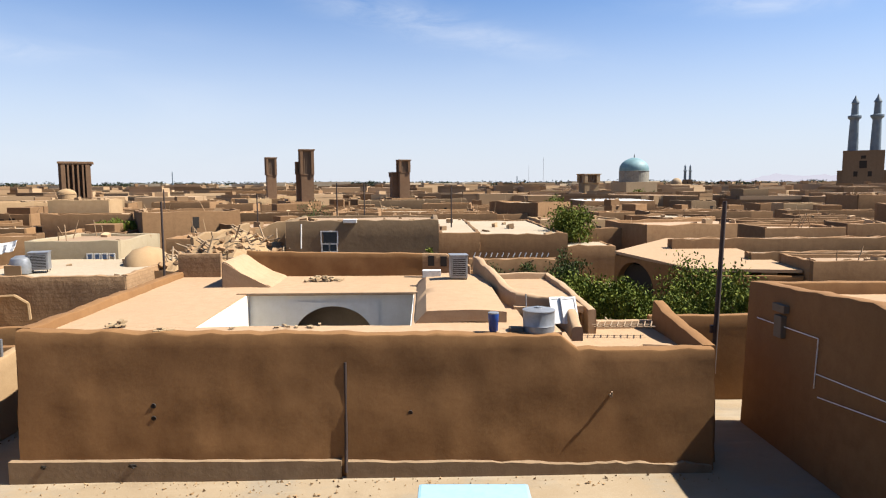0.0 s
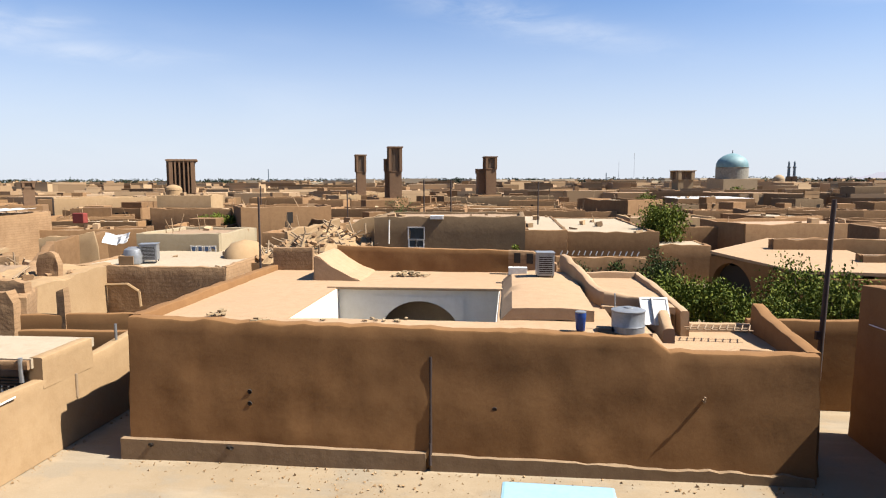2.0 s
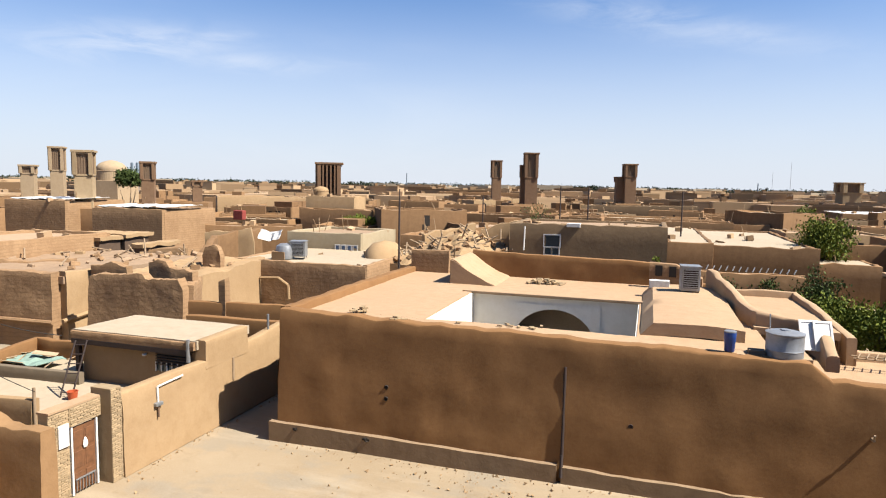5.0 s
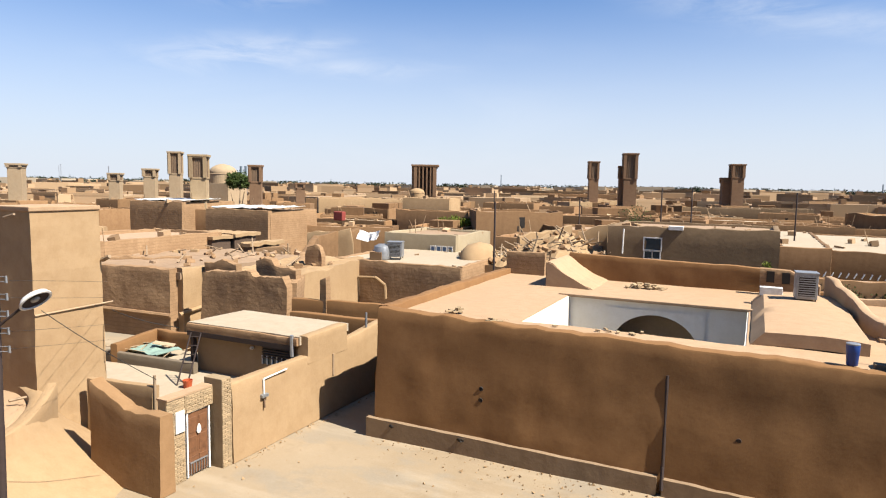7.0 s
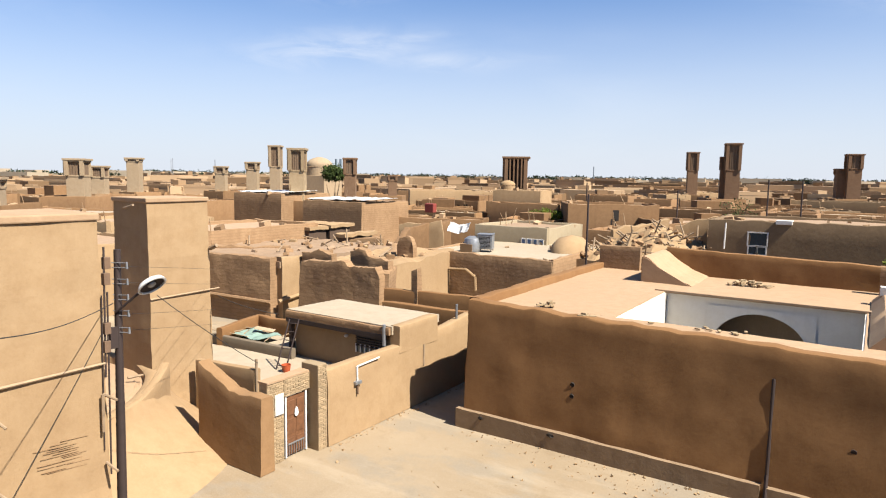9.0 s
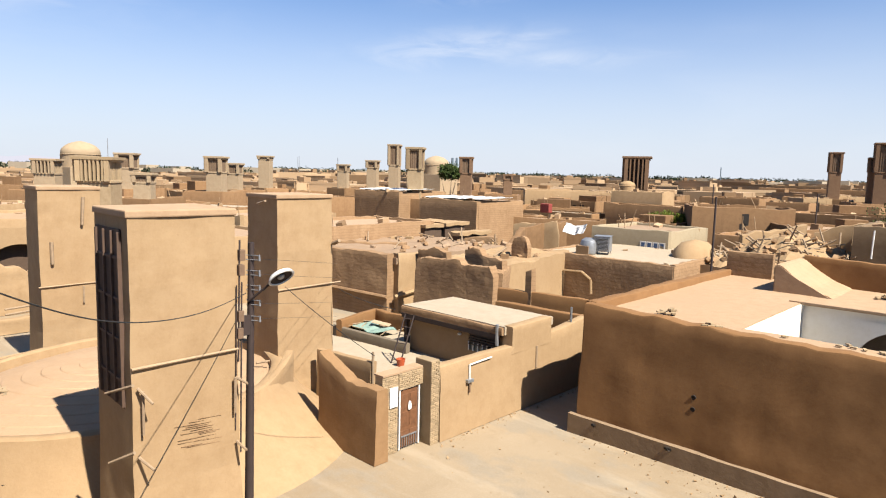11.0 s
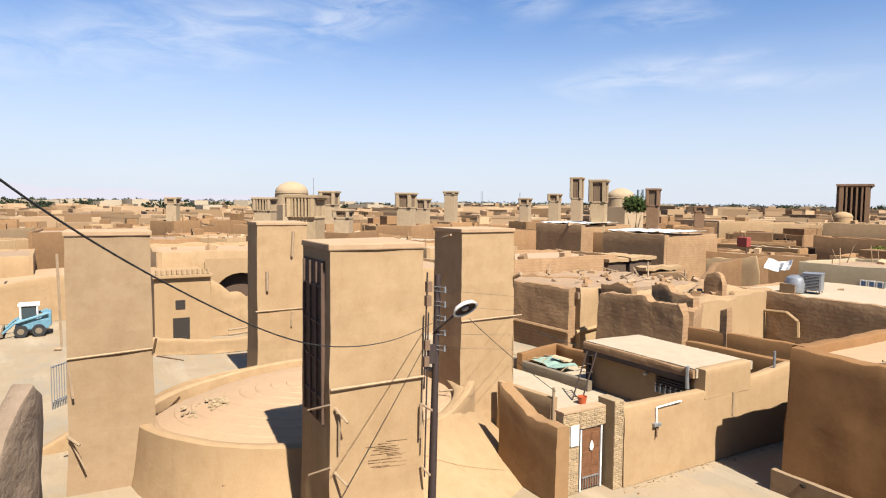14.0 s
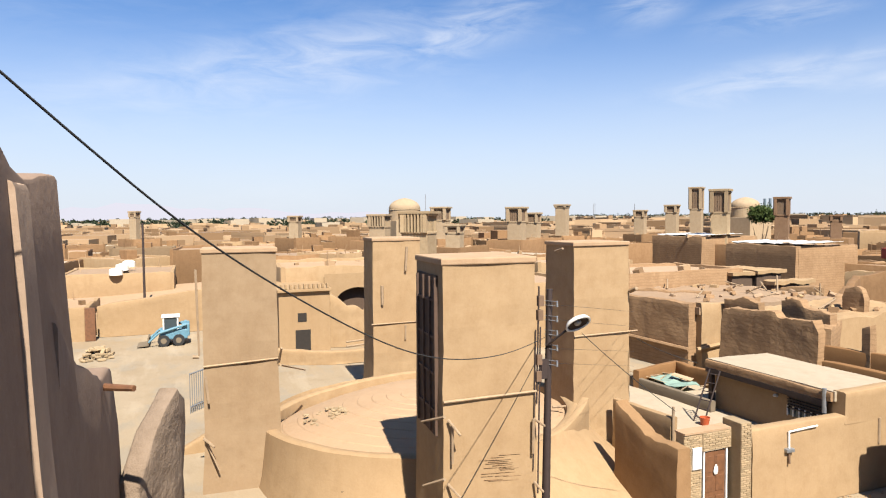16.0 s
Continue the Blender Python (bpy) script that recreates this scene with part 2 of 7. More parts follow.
PALE_ROOF = earth("pale_cement_roof", (0.348, 0.283, 0.202), (0.267, 0.206, 0.138), (0.405, 0.34, 0.251), grain=5.0, patch=0.3, streak=0.05)
# darker than the court's gypsum: the niche's shade is mixed into the tone
CREAM_NICHE = earth("niche_shade_plaster", (0.30, 0.235, 0.165), (0.2, 0.145, 0.095), (0.36, 0.295, 0.22), grain=8.0, bump=0.15)
IRON = plain("rusted_iron", (0.0365, 0.0232, 0.0199), 0.7, 0.2)
STEEL = plain("galvanised_steel", (0.279, 0.285, 0.292), 0.45, 0.6)
WHITE = plain("white_paint", (0.583, 0.567, 0.535), 0.5)
WOOD = plain("brown_wood", (0.133, 0.0564, 0.0232), 0.6, 0, 0.4)
OLDWOOD = plain("weathered_wood", (0.239, 0.166, 0.0994), 0.85, 0, 0.3)
# near-black standing for the shade inside openings, most of them solid boxes
DARK = plain("dark_interior", (0.0199, 0.0146, 0.0106), 0.95)


# ---- helpers for meshes ----
def link(name, bm, mat, parent=None, label="", smooth=False):
    me = bpy.data.meshes.new(name)
    bmesh.ops.recalc_face_normals(bm, faces=bm.faces)
    bm.to_mesh(me)
    bm.free()
    for x in mat if isinstance(mat, (list, tuple)) else (mat,):
        me.materials.append(x)
    if smooth:
        me.polygons.foreach_set("use_smooth", [True] * len(me.polygons))
        me.set_sharp_from_angle(angle=radians(40))
    ob = new(name, me)
    if parent:
        ob.parent = parent
    if label:
        tagged(ob, label)
    return ob


def part(name, bm, mat, parent, label="", smooth=False):
    return link(name, bm, mat, parent, label, smooth)


def thing(name, x=0, y=0, z=0, rz=0, label="", category="", group="", kind=""):
    ob = new(name)
    ob.matrix_world = pose(x, y, z, 0, 0, rz)
    return tagged(ob, label, category, group, kind)


def box(bm, x0, x1, y0, y1, z0, z1, bevel=0.0, m=None):
    vs = [bm.verts.new(((x0, x1)[i & 1], (y0, y1)[i >> 1 & 1], (z0, z1)[i >> 2 & 1])) for i in range(8)]
    fs = [bm.faces.new([vs[i] for i in q]) for q in ((0, 2, 3, 1), (4, 5, 7, 6), (0, 1, 5, 4), (2, 6, 7, 3), (0, 4, 6, 2), (1, 3, 7, 5))]
    if bevel:
        es = list({e for f in fs for e in f.edges})
        got = bmesh.ops.bevel(bm, geom=es, offset=bevel, segments=2, affect="EDGES", profile=0.6)
        vs = list({v for f in got["faces"] for v in f.verts} | {v for v in vs if v.is_valid})
    if m is not None:
        bmesh.ops.transform(bm, matrix=m, verts=vs)
    return vs


def rod(bm, a, b, r0, r1=None, sides=8):
    a, b = Vector(a), Vector(b)
    r1 = r0 if r1 is None else r1
    q = (b - a).to_track_quat("Z", "Y")
    rings = []
    for p, r in ((a, r0), (b, r1)):
        rings.append([bm.verts.new(p + q @ Vector((r * math.cos(k * math.tau / sides), r * math.sin(k * math.tau / sides), 0))) for k in range(sides)])
    for k in range(sides):
        bm.faces.new((rings[0][k], rings[0][(k + 1) % sides], rings[1][(k + 1) % sides], rings[1][k]))
    bm.faces.new(rings[0][::-1]), bm.faces.new(rings[1])


def lathe(bm, profile, sides=48, cx=0.0, cy=0.0, start=0.0, end=math.tau):
    full = abs(end - start - math.tau) < 1e-6
    n = sides if full else sides + 1
    rings = []
    for r, z in profile:
        rings.append([bm.verts.new((cx + r * math.cos(start + (end - start) * k / sides), cy + r * math.sin(start + (end - start) * k / sides), z)) for k in range(n)])
    for a, b in zip(rings, rings[1:]):
        for k in range(sides):
            bm.faces.new((a[k], a[(k + 1) % n], b[(k + 1) % n], b[k]))


def wob(p, amp, scale=0.9, seed=0.0):
    return noise.noise_vector(Vector((p[0] * scale + seed, p[1] * scale, p[2] * scale))) * amp


def wall_mesh(bm, pts, thick=0.4, z0=0.0, batter=0.0, step=0.45, amp=0.03, rounded=0.06, rows=7, seed=0.0, chip=0.04):
    """A hand-made wall along points (x, y, top): battered faces, rounded uneven top."""
    line = []
    for (ax, ay, az), (bx, by, bz) in zip(pts, pts[1:]):
        k = max(1, int(math.hypot(bx - ax, by - ay) / step))
        for i in range(k):
            f = i / k
            line.append((ax + (bx - ax) * f, ay + (by - ay) * f, az + (bz - az) * f))
    line.append(pts[-1])
    rings = []
    for i, (x, y, z) in enumerate(line):
        a, b = line[max(0, i - 1)], line[min(len(line) - 1, i + 1)]
        t = Vector((b[0] - a[0], b[1] - a[1], 0))
        t = t.normalized() if t.length > 1e-6 else Vector((1, 0, 0))
        s = Vector((t.y, -t.x, 0))
        z += chip * (noise.noise(Vector((x * 1.3 + seed, y * 1.3, seed))) + 0.6 * noise.noise(Vector((x * 4 + seed, y * 4, 3.0))))
        h, r = z - z0, min(rounded, thick * 0.45)
        prof = [(thick / 2 + batter * (1 - k / rows), z0 + (h - r) * k / rows) for k in range(rows + 1)]
        prof += [(thick / 2 - r * 0.3, z - r * 0.3), (thick / 2 - r, z)]
        prof += [(-u, w) for u, w in reversed(prof)]
        ring = []
        for u, w in prof:
            p = Vector((x, y, 0)) + s * u + Vector((0, 0, w))
            if w > z0 + 0.01:
                p += wob(p, amp, 0.9, seed) + wob(p, amp * 0.4, 3.1, seed)
            ring.append(bm.verts.new(p))
        rings.append(ring)
    for a, b in zip(rings, rings[1:]):
        for k in range(len(a) - 1):
            bm.faces.new((a[k], b[k], b[k + 1], a[k + 1]))
    bm.faces.new(rings[0]), bm.faces.new(rings[-1][::-1])


def wall(name, pts, mat, parent=None, label="", **kw):
    bm = bmesh.new()
    wall_mesh(bm, pts, **kw)
    return link(name, bm, mat, parent, label, smooth=True)


def sheet(bm, xs, ys, zf, thick=0.25):
    """A closed uneven slab over a grid of x and y; zf gives the top."""
    top = [[bm.verts.new((x, y, zf(x, y))) for x in xs] for y in ys]
    low = [[bm.verts.new((x, y, zf(x, y) - thick)) for x in xs] for y in ys]
    for j in range(len(ys) - 1):
        for i in range(len(xs) - 1):
            bm.faces.new((top[j][i], top[j][i + 1], top[j + 1][i + 1], top[j + 1][i]))
            bm.faces.new((low[j][i], low[j + 1][i], low[j + 1][i + 1], low[j][i + 1]))
    for j in range(len(ys) - 1):
        for i in (0, len(xs) - 1):
            bm.faces.new((top[j][i], top[j + 1][i], low[j + 1][i], low[j][i]))
    for i in range(len(xs) - 1):
        for j in (0, len(ys) - 1):
            bm.faces.new((top[j][i], low[j][i], low[j][i + 1], top[j][i + 1]))


def span(a, b, step):
    k = max(1, round(abs(b - a) / step))
    return [a + (b - a) * i / k for i in range(k + 1)]


def roof(name, x0, x1, y0, y1, z, mat, parent, slope=0.0, step=0.8, label="", amp=0.03):
    bm = bmesh.new()
    sheet(bm, span(x0, x1, step), span(y0, y1, step), lambda x, y: z + slope * (x - x0) + amp * noise.noise(Vector((x * 0.6, y * 0.6, 0))) + amp * 0.4 * noise.noise(Vector((x * 2, y * 2, 5))))
    return link(name, bm, mat, parent, label, smooth=False)

# ---- ground ----
def ground_height(x, y):
    return -0.02 + 0.03 * noise.noise(Vector((x * 0.25, y * 0.25, 2)))


bm = bmesh.new()
gx = [-2600, -1200, -600, -300, -150, -90] + span(-60, 20, 1.0) + [40, 80, 160, 320, 640, 1300, 2600]
gy = [-2600, -1200, -500, -200, -80, -40] + span(-12, 32, 1.0) + [50, 80, 130, 220, 400, 800, 1600, 3000]
gv = [[bm.verts.new((x, y, ground_height(x, y) if abs(x) < 70 and abs(y) < 60 else -0.05)) for x in gx] for y in gy]
for j in range(len(gy) - 1):
    for i in range(len(gx) - 1):
        bm.faces.new((gv[j][i], gv[j][i + 1], gv[j + 1][i + 1], gv[j + 1][i]))
tagged(link("ground", bm, GROUND, smooth=True), "dusty packed earth and worn pale paving between the houses", "ground", kind="structure")

# ---- the courtyard house ----
H = thing("courtyard_house", label="mud-plastered courtyard house with flat roofs and a sunken white court", category="house")
front = [(-12.35, 20.0, 4.62), (-8, 20.0, 4.5), (-2.5, 20.0, 4.42), (4.2, 20.0, 4.3), (4.5, 20.0, 4.05), (4.75, 20.0, 3.82), (7, 20.0, 3.78), (9.0, 20.0, 3.86)]
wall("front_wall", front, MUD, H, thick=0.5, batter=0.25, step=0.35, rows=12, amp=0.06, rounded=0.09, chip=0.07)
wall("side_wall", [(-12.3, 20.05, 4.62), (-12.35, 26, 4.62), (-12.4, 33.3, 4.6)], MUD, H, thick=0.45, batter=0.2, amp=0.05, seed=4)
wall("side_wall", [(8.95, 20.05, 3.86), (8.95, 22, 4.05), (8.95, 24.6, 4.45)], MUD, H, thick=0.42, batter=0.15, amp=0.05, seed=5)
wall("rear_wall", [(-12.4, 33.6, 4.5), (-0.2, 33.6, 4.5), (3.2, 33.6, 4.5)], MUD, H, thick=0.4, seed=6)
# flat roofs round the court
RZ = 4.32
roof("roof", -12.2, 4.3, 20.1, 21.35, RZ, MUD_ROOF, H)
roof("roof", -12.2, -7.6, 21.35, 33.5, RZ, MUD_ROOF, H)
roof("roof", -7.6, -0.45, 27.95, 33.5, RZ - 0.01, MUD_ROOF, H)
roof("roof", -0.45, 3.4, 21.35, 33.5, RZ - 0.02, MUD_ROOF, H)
# raised vault roof
bm = bmesh.new()
sheet(bm, span(-0.35, 2.75, 0.4), span(21.7, 30.4, 0.5), lambda x, y: 4.7 + 0.1 * math.cos((x - 1.2) * 0.9) + 0.03 * noise.noise(Vector((x, y, 0))) - 0.12 * max(0, 22.1 - y) - 1.6 * max(0, -0.12 - x), 0.4)
part("vault_roof", bm, MUD_ROOF, H, smooth=True)
wall("parapet", [(2.5, 31.4, 5.5), (2.85, 28.5, 5.25), (3.2, 26, 4.95), (3.5, 24.3, 4.85), (4.9, 23.9, 4.75), (5.0, 22.2, 4.75), (4.9, 20.6, 4.35)], MUD_ROOF, H, thick=0.35, z0=3.9, amp=0.06, rounded=0.1, seed=7, step=0.3)
roof("terrace", 3.3, 5.9, 23.9, 31.2, 4.4, MUD_ROOF, H)
wall("parapet", [(3.3, 31.2, 4.65), (5.9, 31.2, 4.65), (6.0, 27.5, 4.6), (6.15, 23.6, 4.35)], MUD_ROOF, H, thick=0.3, z0=0, amp=0.05, seed=8)
roof("low_roof", 4.6, 8.9, 20.1, 24.6, 3.42, MUD_ROOF, H)
wall("parapet", [(5.9, 24.4, 4.1), (6.6, 24.5, 3.75), (8.9, 24.6, 3.7)], MUD_ROOF, H, thick=0.3, z0=0, amp=0.05, seed=9)
wall("kerb", [(6.4, 20.5, 3.55), (7.2, 21.3, 3.62), (8.1, 21.2, 3.6), (8.7, 20.6, 3.5)], MUD_ROOF, H, thick=0.25, z0=3.2, amp=0.03, seed=10)
# back parapet and the winged buttress
wall("back_parapet", [(-9.0, 33.3, 5.62), (-4, 33.3, 5.5), (-0.1, 33.3, 5.42)], MUD, H, thick=0.35, z0=4.0, amp=0.05, seed=11)
bm = bmesh.new()
vs = []
for dy in (0, 3.6):
    prof = [(-9.2, 4.0), (-9.2, 5.5), (-8.95, 5.45), (-8.35, 5.0), (-7.7, 4.6), (-7.0, 4.36), (-6.6, 4.0)]
    vs.append([bm.verts.new((x + (0.0 if z < 4.05 else 0.02 * math.sin(z * 7)), 29.6 + dy, z)) for x, z in prof])
for a in range(len(vs[0])):
    b = (a + 1) % len(vs[0])
    bm.faces.new((vs[0][a], vs[0][b], vs[1][b], vs[1][a]))
bm.faces.new(vs[0]), bm.faces.new(vs[1])
bmesh.ops.bevel(bm, geom=list(bm.edges), offset=0.05, segments=2, affect="EDGES")
part("buttress", bm, MUD_ROOF, H)
wall("brick_screen", [(-12.4, 33.2, 5.5), (-10.3, 33.2, 5.52)], ADOBE, H, thick=0.3, z0=4.0, amp=0.02, seed=12, label="raw brick screen wall")
# plinth along the street
bm = bmesh.new()
sheet(bm, span(-12.6, -2.6, 0.6), [19.34, 19.6], lambda x, y: 0.66 - 0.012 * (x + 12) + 0.02 * noise.noise(Vector((x * 2, y, 0))), 0.75)
part("plinth", bm, PLINTH, H, "tan cement plinth")
bm = bmesh.new()
sheet(bm, span(-2.45, 8.9, 0.3), [19.36, 19.62], lambda x, y: 0.50 - 0.022 * (x + 2.4) + (0.05 + 0.012 * max(0, x)) * noise.noise(Vector((x * 2, y, 0))), 0.75)
part("plinth", bm, PLINTH, H, "tan cement plinth")
# plinth chips: thin dark lumps, their depth is colour and nothing is cut
for cx_, wd in ((-11.56, 0.2), (-8.89, 0.28)):
    bm = bmesh.new()
    lathe(bm, [(0.001, 0.0), (0.5, 0.01), (0.42, 0.05), (0.001, 0.06)], 9)
    for v in bm.verts:
        v.co += wob(v.co * 4 + Vector((cx_, 0, 0)), 0.16, 1.3, 2)
    bmesh.ops.transform(bm, matrix=pose(cx_, 19.338, 0.5, 90, 0, 0) @ Matrix.Diagonal((wd, 0.14, 0.3, 1)), verts=bm.verts)
    part("chipped_patch", bm, DARK, H, "dark broken patch in the plinth")
# the white court
CX0, CX1, CY0, CY1 = -7.6, -0.45, 21.3, 27.95
roof("court_floor", CX0, CX1, CY0, CY1, 0.3, CONCRETE, H)
for nm, a in (("court_wall", (CX0 - 0.3, CX0 + 0.05, CY0, CY1)), ("court_wall", (CX1 - 0.05, CX1 + 0.3, CY0, CY1)), ("court_wall", (CX0 + 0.06, CX1 - 0.06, CY0 - 0.3, CY0 + 0.08))):
    bm = bmesh.new()
    box(bm, *a, 0, RZ - 0.06)
    part(nm, bm, GYPSUM, H, "whitewashed gypsum court wall")


def arch_face(bm, x0, x1, zt, cx, half, spring, rise, y0, y1, z0=0.3, n=24):
    """A wall with an arched opening through it."""
    arc = [(cx - half, z0)] + [(cx - half * math.cos(math.pi * k / n), spring + rise * math.sin(math.pi * k / n)) for k in range(n + 1)] + [(cx + half, z0)]
    faces = {}
    for y in (y0, y1):
        faces[y] = ([bm.verts.new((x, y, z)) for x, z in arc], [bm.verts.new((x, y, zt)) for x, z in arc], [bm.verts.new(v) for v in ((x0, y, z0), (x0, y, zt), (x1, y, z0), (x1, y, zt))])
        a, t, c = faces[y]
        for k in range(len(arc) - 1):
            if arc[k + 1][0] - arc[k][0] > 1e-6:
                bm.faces.new((a[k], a[k + 1], t[k + 1], t[k]))
        bm.faces.new((c[0], a[0], a[1], t[1], c[1]))
        bm.faces.new((a[-1], c[2], c[3], t[-2], a[-2]))
    a, b = faces[y0][0], faces[y1][0]
    for k in range(len(arc) - 1):
        bm.faces.new((a[k], a[k + 1], b[k + 1], b[k]))
    bmesh.ops.delete(bm, geom=[v for v in bm.verts if not v.link_faces], context="VERTS")


bm = bmesh.new()
arch_face(bm, CX0 + 0.06, CX1 - 0.06, RZ - 0.07, -3.95, 1.75, 2.25, 1.5, CY1 - 0.06, CY1 + 0.35)
part("court_facade", bm, GYPSUM, H, "whitewashed facade with a wide arch")
bm = bmesh.new()
arch_face(bm, -5.9, -2.0, 3.95, -3.95, 1.75, 2.25, 1.5, CY1 - 0.11, CY1 - 0.066)
part("arch_frame", bm, GYPSUM, H)
bm = bmesh.new()
box(bm, -6.2, -1.7, CY1 + 0.352, CY1 + 1.9, 0.3, 4.2)
bmesh.ops.reverse_faces(bm, faces=bm.faces)
bmesh.ops.delete(bm, geom=[f for f in bm.faces if f.calc_center_median().y < CY1 + 0.5], context="FACES")
part("iwan", bm, CREAM_NICHE, H, "shaded vaulted niche behind the arch")
bm = bmesh.new()
box(bm, CX0 - 0.4, CX1 + 0.2, CY1 - 0.28, CY1 - 0.05, RZ - 0.07, RZ + 0.05, 0.02)
part("cornice", bm, MUD_ROOF, H)

# ---- gate house on the far side of the lane ----
G = thing("gate_house", label="low mud-walled house with a brick gateway and yard", category="house")
GX = -15.25
wall("lane_wall", [(GX, 15.3, 2.62), (GX, 18, 2.6), (GX, 21, 2.62), (GX, 24.6, 2.98)], MUD_PALE, G, thick=0.4, batter=0.05, seed=20, amp=0.04, step=0.35)
wall("corner_wall", [(-15.12, 12.8, 2.36), (-15.9, 12.81, 2.34), (-16.6, 12.83, 2.45), (-17.3, 12.86, 2.62), (-17.75, 12.88, 2.82), (-18.15, 12.9, 3.02)], MUD_LANE, G, thick=0.44, batter=0.06, seed=21, step=0.2, amp=0.03, chip=0.1, rounded=0.04)
wall("yard_wall", [(GX, 24.6, 2.98), (-19.81, 24.25, 2.98)], MUD, G, thick=0.35, seed=22)
wall("lane_wall", [(-15.2, 25.7, 3.2), (-12.5, 25.9, 3.3)], MUD, G, thick=0.3, seed=23)
# shed in the yard
bm = bmesh.new()
box(bm, -20.7, -15.5, 19.3, 22.2, 0, 2.85, 0.03)
part("shed_wall", bm, MUD_DUN, G)
bm = bmesh.new()
sheet(bm, span(-20.95, -15.35, 0.5), span(19.1, 22.3, 0.5), lambda x, y: 3.3 - 0.02 * (y - 19) + 0.02 * noise.noise(Vector((x, y, 3))), 0.32)
part("shed_roof", bm, PALE_ROOF, G)
wall("shed_fascia", [(-20.95, 19.06, 3.27), (-15.4, 19.06, 3.27)], ADOBE, G, thick=0.14, z0=2.97, amp=0.02, seed=25, rows=2, chip=0.02)
wall("shed_end", [(-15.27, 19.2, 3.33), (-15.27, 21.75, 3.36)], MUD_PALE, G, thick=0.46, z0=2.3, amp=0.02, seed=26, chip=0.02)
bm = bmesh.new()
box(bm, -20.86, -20.7, 19.1, 19.29, 0.5, 2.84)
part("shed_post", bm, IRON, G, "dark corner post")
bm = bmesh.new()
box(bm, -20.9, -15.6, 18.97, 19.14, 2.78, 2.96)
part("beam", bm, IRON, G, "dark iron roof beam")

# ---- the water reservoir with four wind towers ----
RC = (-23.7, 7.85)
R = thing("water_reservoir", RC[0], RC[1], label="round mud-plastered underground reservoir with a low stepped dome", category="reservoir")
bm = bmesh.new()
lathe(bm, [(8.6, -0.1), (7.6, 0.38), (6.9, 0.82), (6.35, 1.25), (5.98, 1.65), (5.86, 2.0), (5.78, 2.05), (5.55, 2.05), (5.46, 1.98), (5.42, 1.7), (5.4, 0.5)], 96)
for v in bm.verts:
    a, r = math.atan2(v.co.y, v.co.x), math.hypot(v.co.x, v.co.y)
    flare = 0.12 + 0.88 * max(0, math.cos((a - 0.55) * 0.9)) ** 2 if abs(a - 0.55) < 1.7 else 0.12
    if r > 5.9:
        k = (5.88 + (r - 5.88) * flare) / r
        v.co.x *= k
        v.co.y *= k
    if v.co.z > 1.65:
        v.co.z -= 0.5 * max(0, math.cos(a + 2.44)) ** 2 * r / 5.8
    v.co += wob(v.co, 0.05, 0.7, 9)
part("drum", bm, MUD_PALE, R, smooth=True)
bm = bmesh.new()
prof = [(5.5, 1.82)]
for k in range(9):
    r = 5.2 - k * 0.55
    z = 1.84 + 0.5 * (1 - (r / 5.3) ** 2)
    prof += [(r, z), (r - 0.04, z + 0.03)]
prof += [(0.3, 2.38), (0.001, 2.39)]
lathe(bm, prof, 72)
for v in bm.verts:
    a, r = math.atan2(v.co.y, v.co.x), math.hypot(v.co.x, v.co.y)
    v.co.z += 0.03 * noise.noise(v.co * 0.9) - (0.1 + 0.62 * max(0, math.cos(a + 2.44)) ** 2) * (r / 5.5) ** 2
part("dome", bm, MUD_ROOF, R, smooth=False)
wall("rim_wall", [(5.72 * math.cos(0.36), 5.72 * math.sin(0.36), 2.0), (5.74 * math.cos(0.6), 5.74 * math.sin(0.6), 2.03), (5.85 * math.cos(0.8), 5.85 * math.sin(0.8), 2.16), (6.1 * math.cos(1.0), 6.1 * math.sin(1.0), 2.5)], MUD_PALE, R, thick=0.3, z0=0.2, amp=0.03, seed=64, step=0.3)


def wind_tower(x, y, name="wind_tower", w=2.35, d=2.3, top=8.05, mat=None):
    T = thing(name, x, y, rz=-3.5, label="tall square mud-plastered wind tower beside the reservoir", category="wind tower", group="reservoir wind towers")
    bm = bmesh.new()
    n = 10
    xs, zs = w / 2, span(-0.05, top - 0.12, 0.5)
    rings = []
    for z in zs:
        k = 1 + 0.05 * (1 - z / top) + (0.06 * max(0, 1 - z / 2.0))
        ring = []
        for i in range(4 * n):
            s, f = divmod(i, n)
            f = f / n * 2 - 1
            px, py = ((f, -1), (1, f), (-f, 1), (-1, -f))[s]
            p = Vector((px * d / 2 * k, py * xs * k, z))
            ring.append(bm.verts.new(p + wob(p + Vector((x, y, 0)), 0.03, 1.1, 3)))
        rings.append(ring)
    for a, b in zip(rings, rings[1:]):
        for i in range(4 * n):
            bm.faces.new((a[i], a[(i + 1) % (4 * n)], b[(i + 1) % (4 * n)], b[i]))
    bm.faces.new(rings[-1])
    part("shaft", bm, mat or MUD_PALE, T, smooth=False)
    bm = bmesh.new()
    box(bm, -d / 2 - 0.05, d / 2 + 0.05, -xs - 0.05, xs + 0.05, top - 0.13, top + 0.02, 0.03)
    for v in bm.verts:
        v.co += wob(v.co + Vector((x, y, 0)), 0.03, 1.7, 3)
    part("cap", bm, MUD_ROOF, T)
    return T


TA = wind_tower(-15.7, 6.5)
TB = wind_tower(-22.5, 14.4)
TD = wind_tower(-24.2, 1.35, mat=MUD_DUN)
TC = wind_tower(-32.2, 9.25)

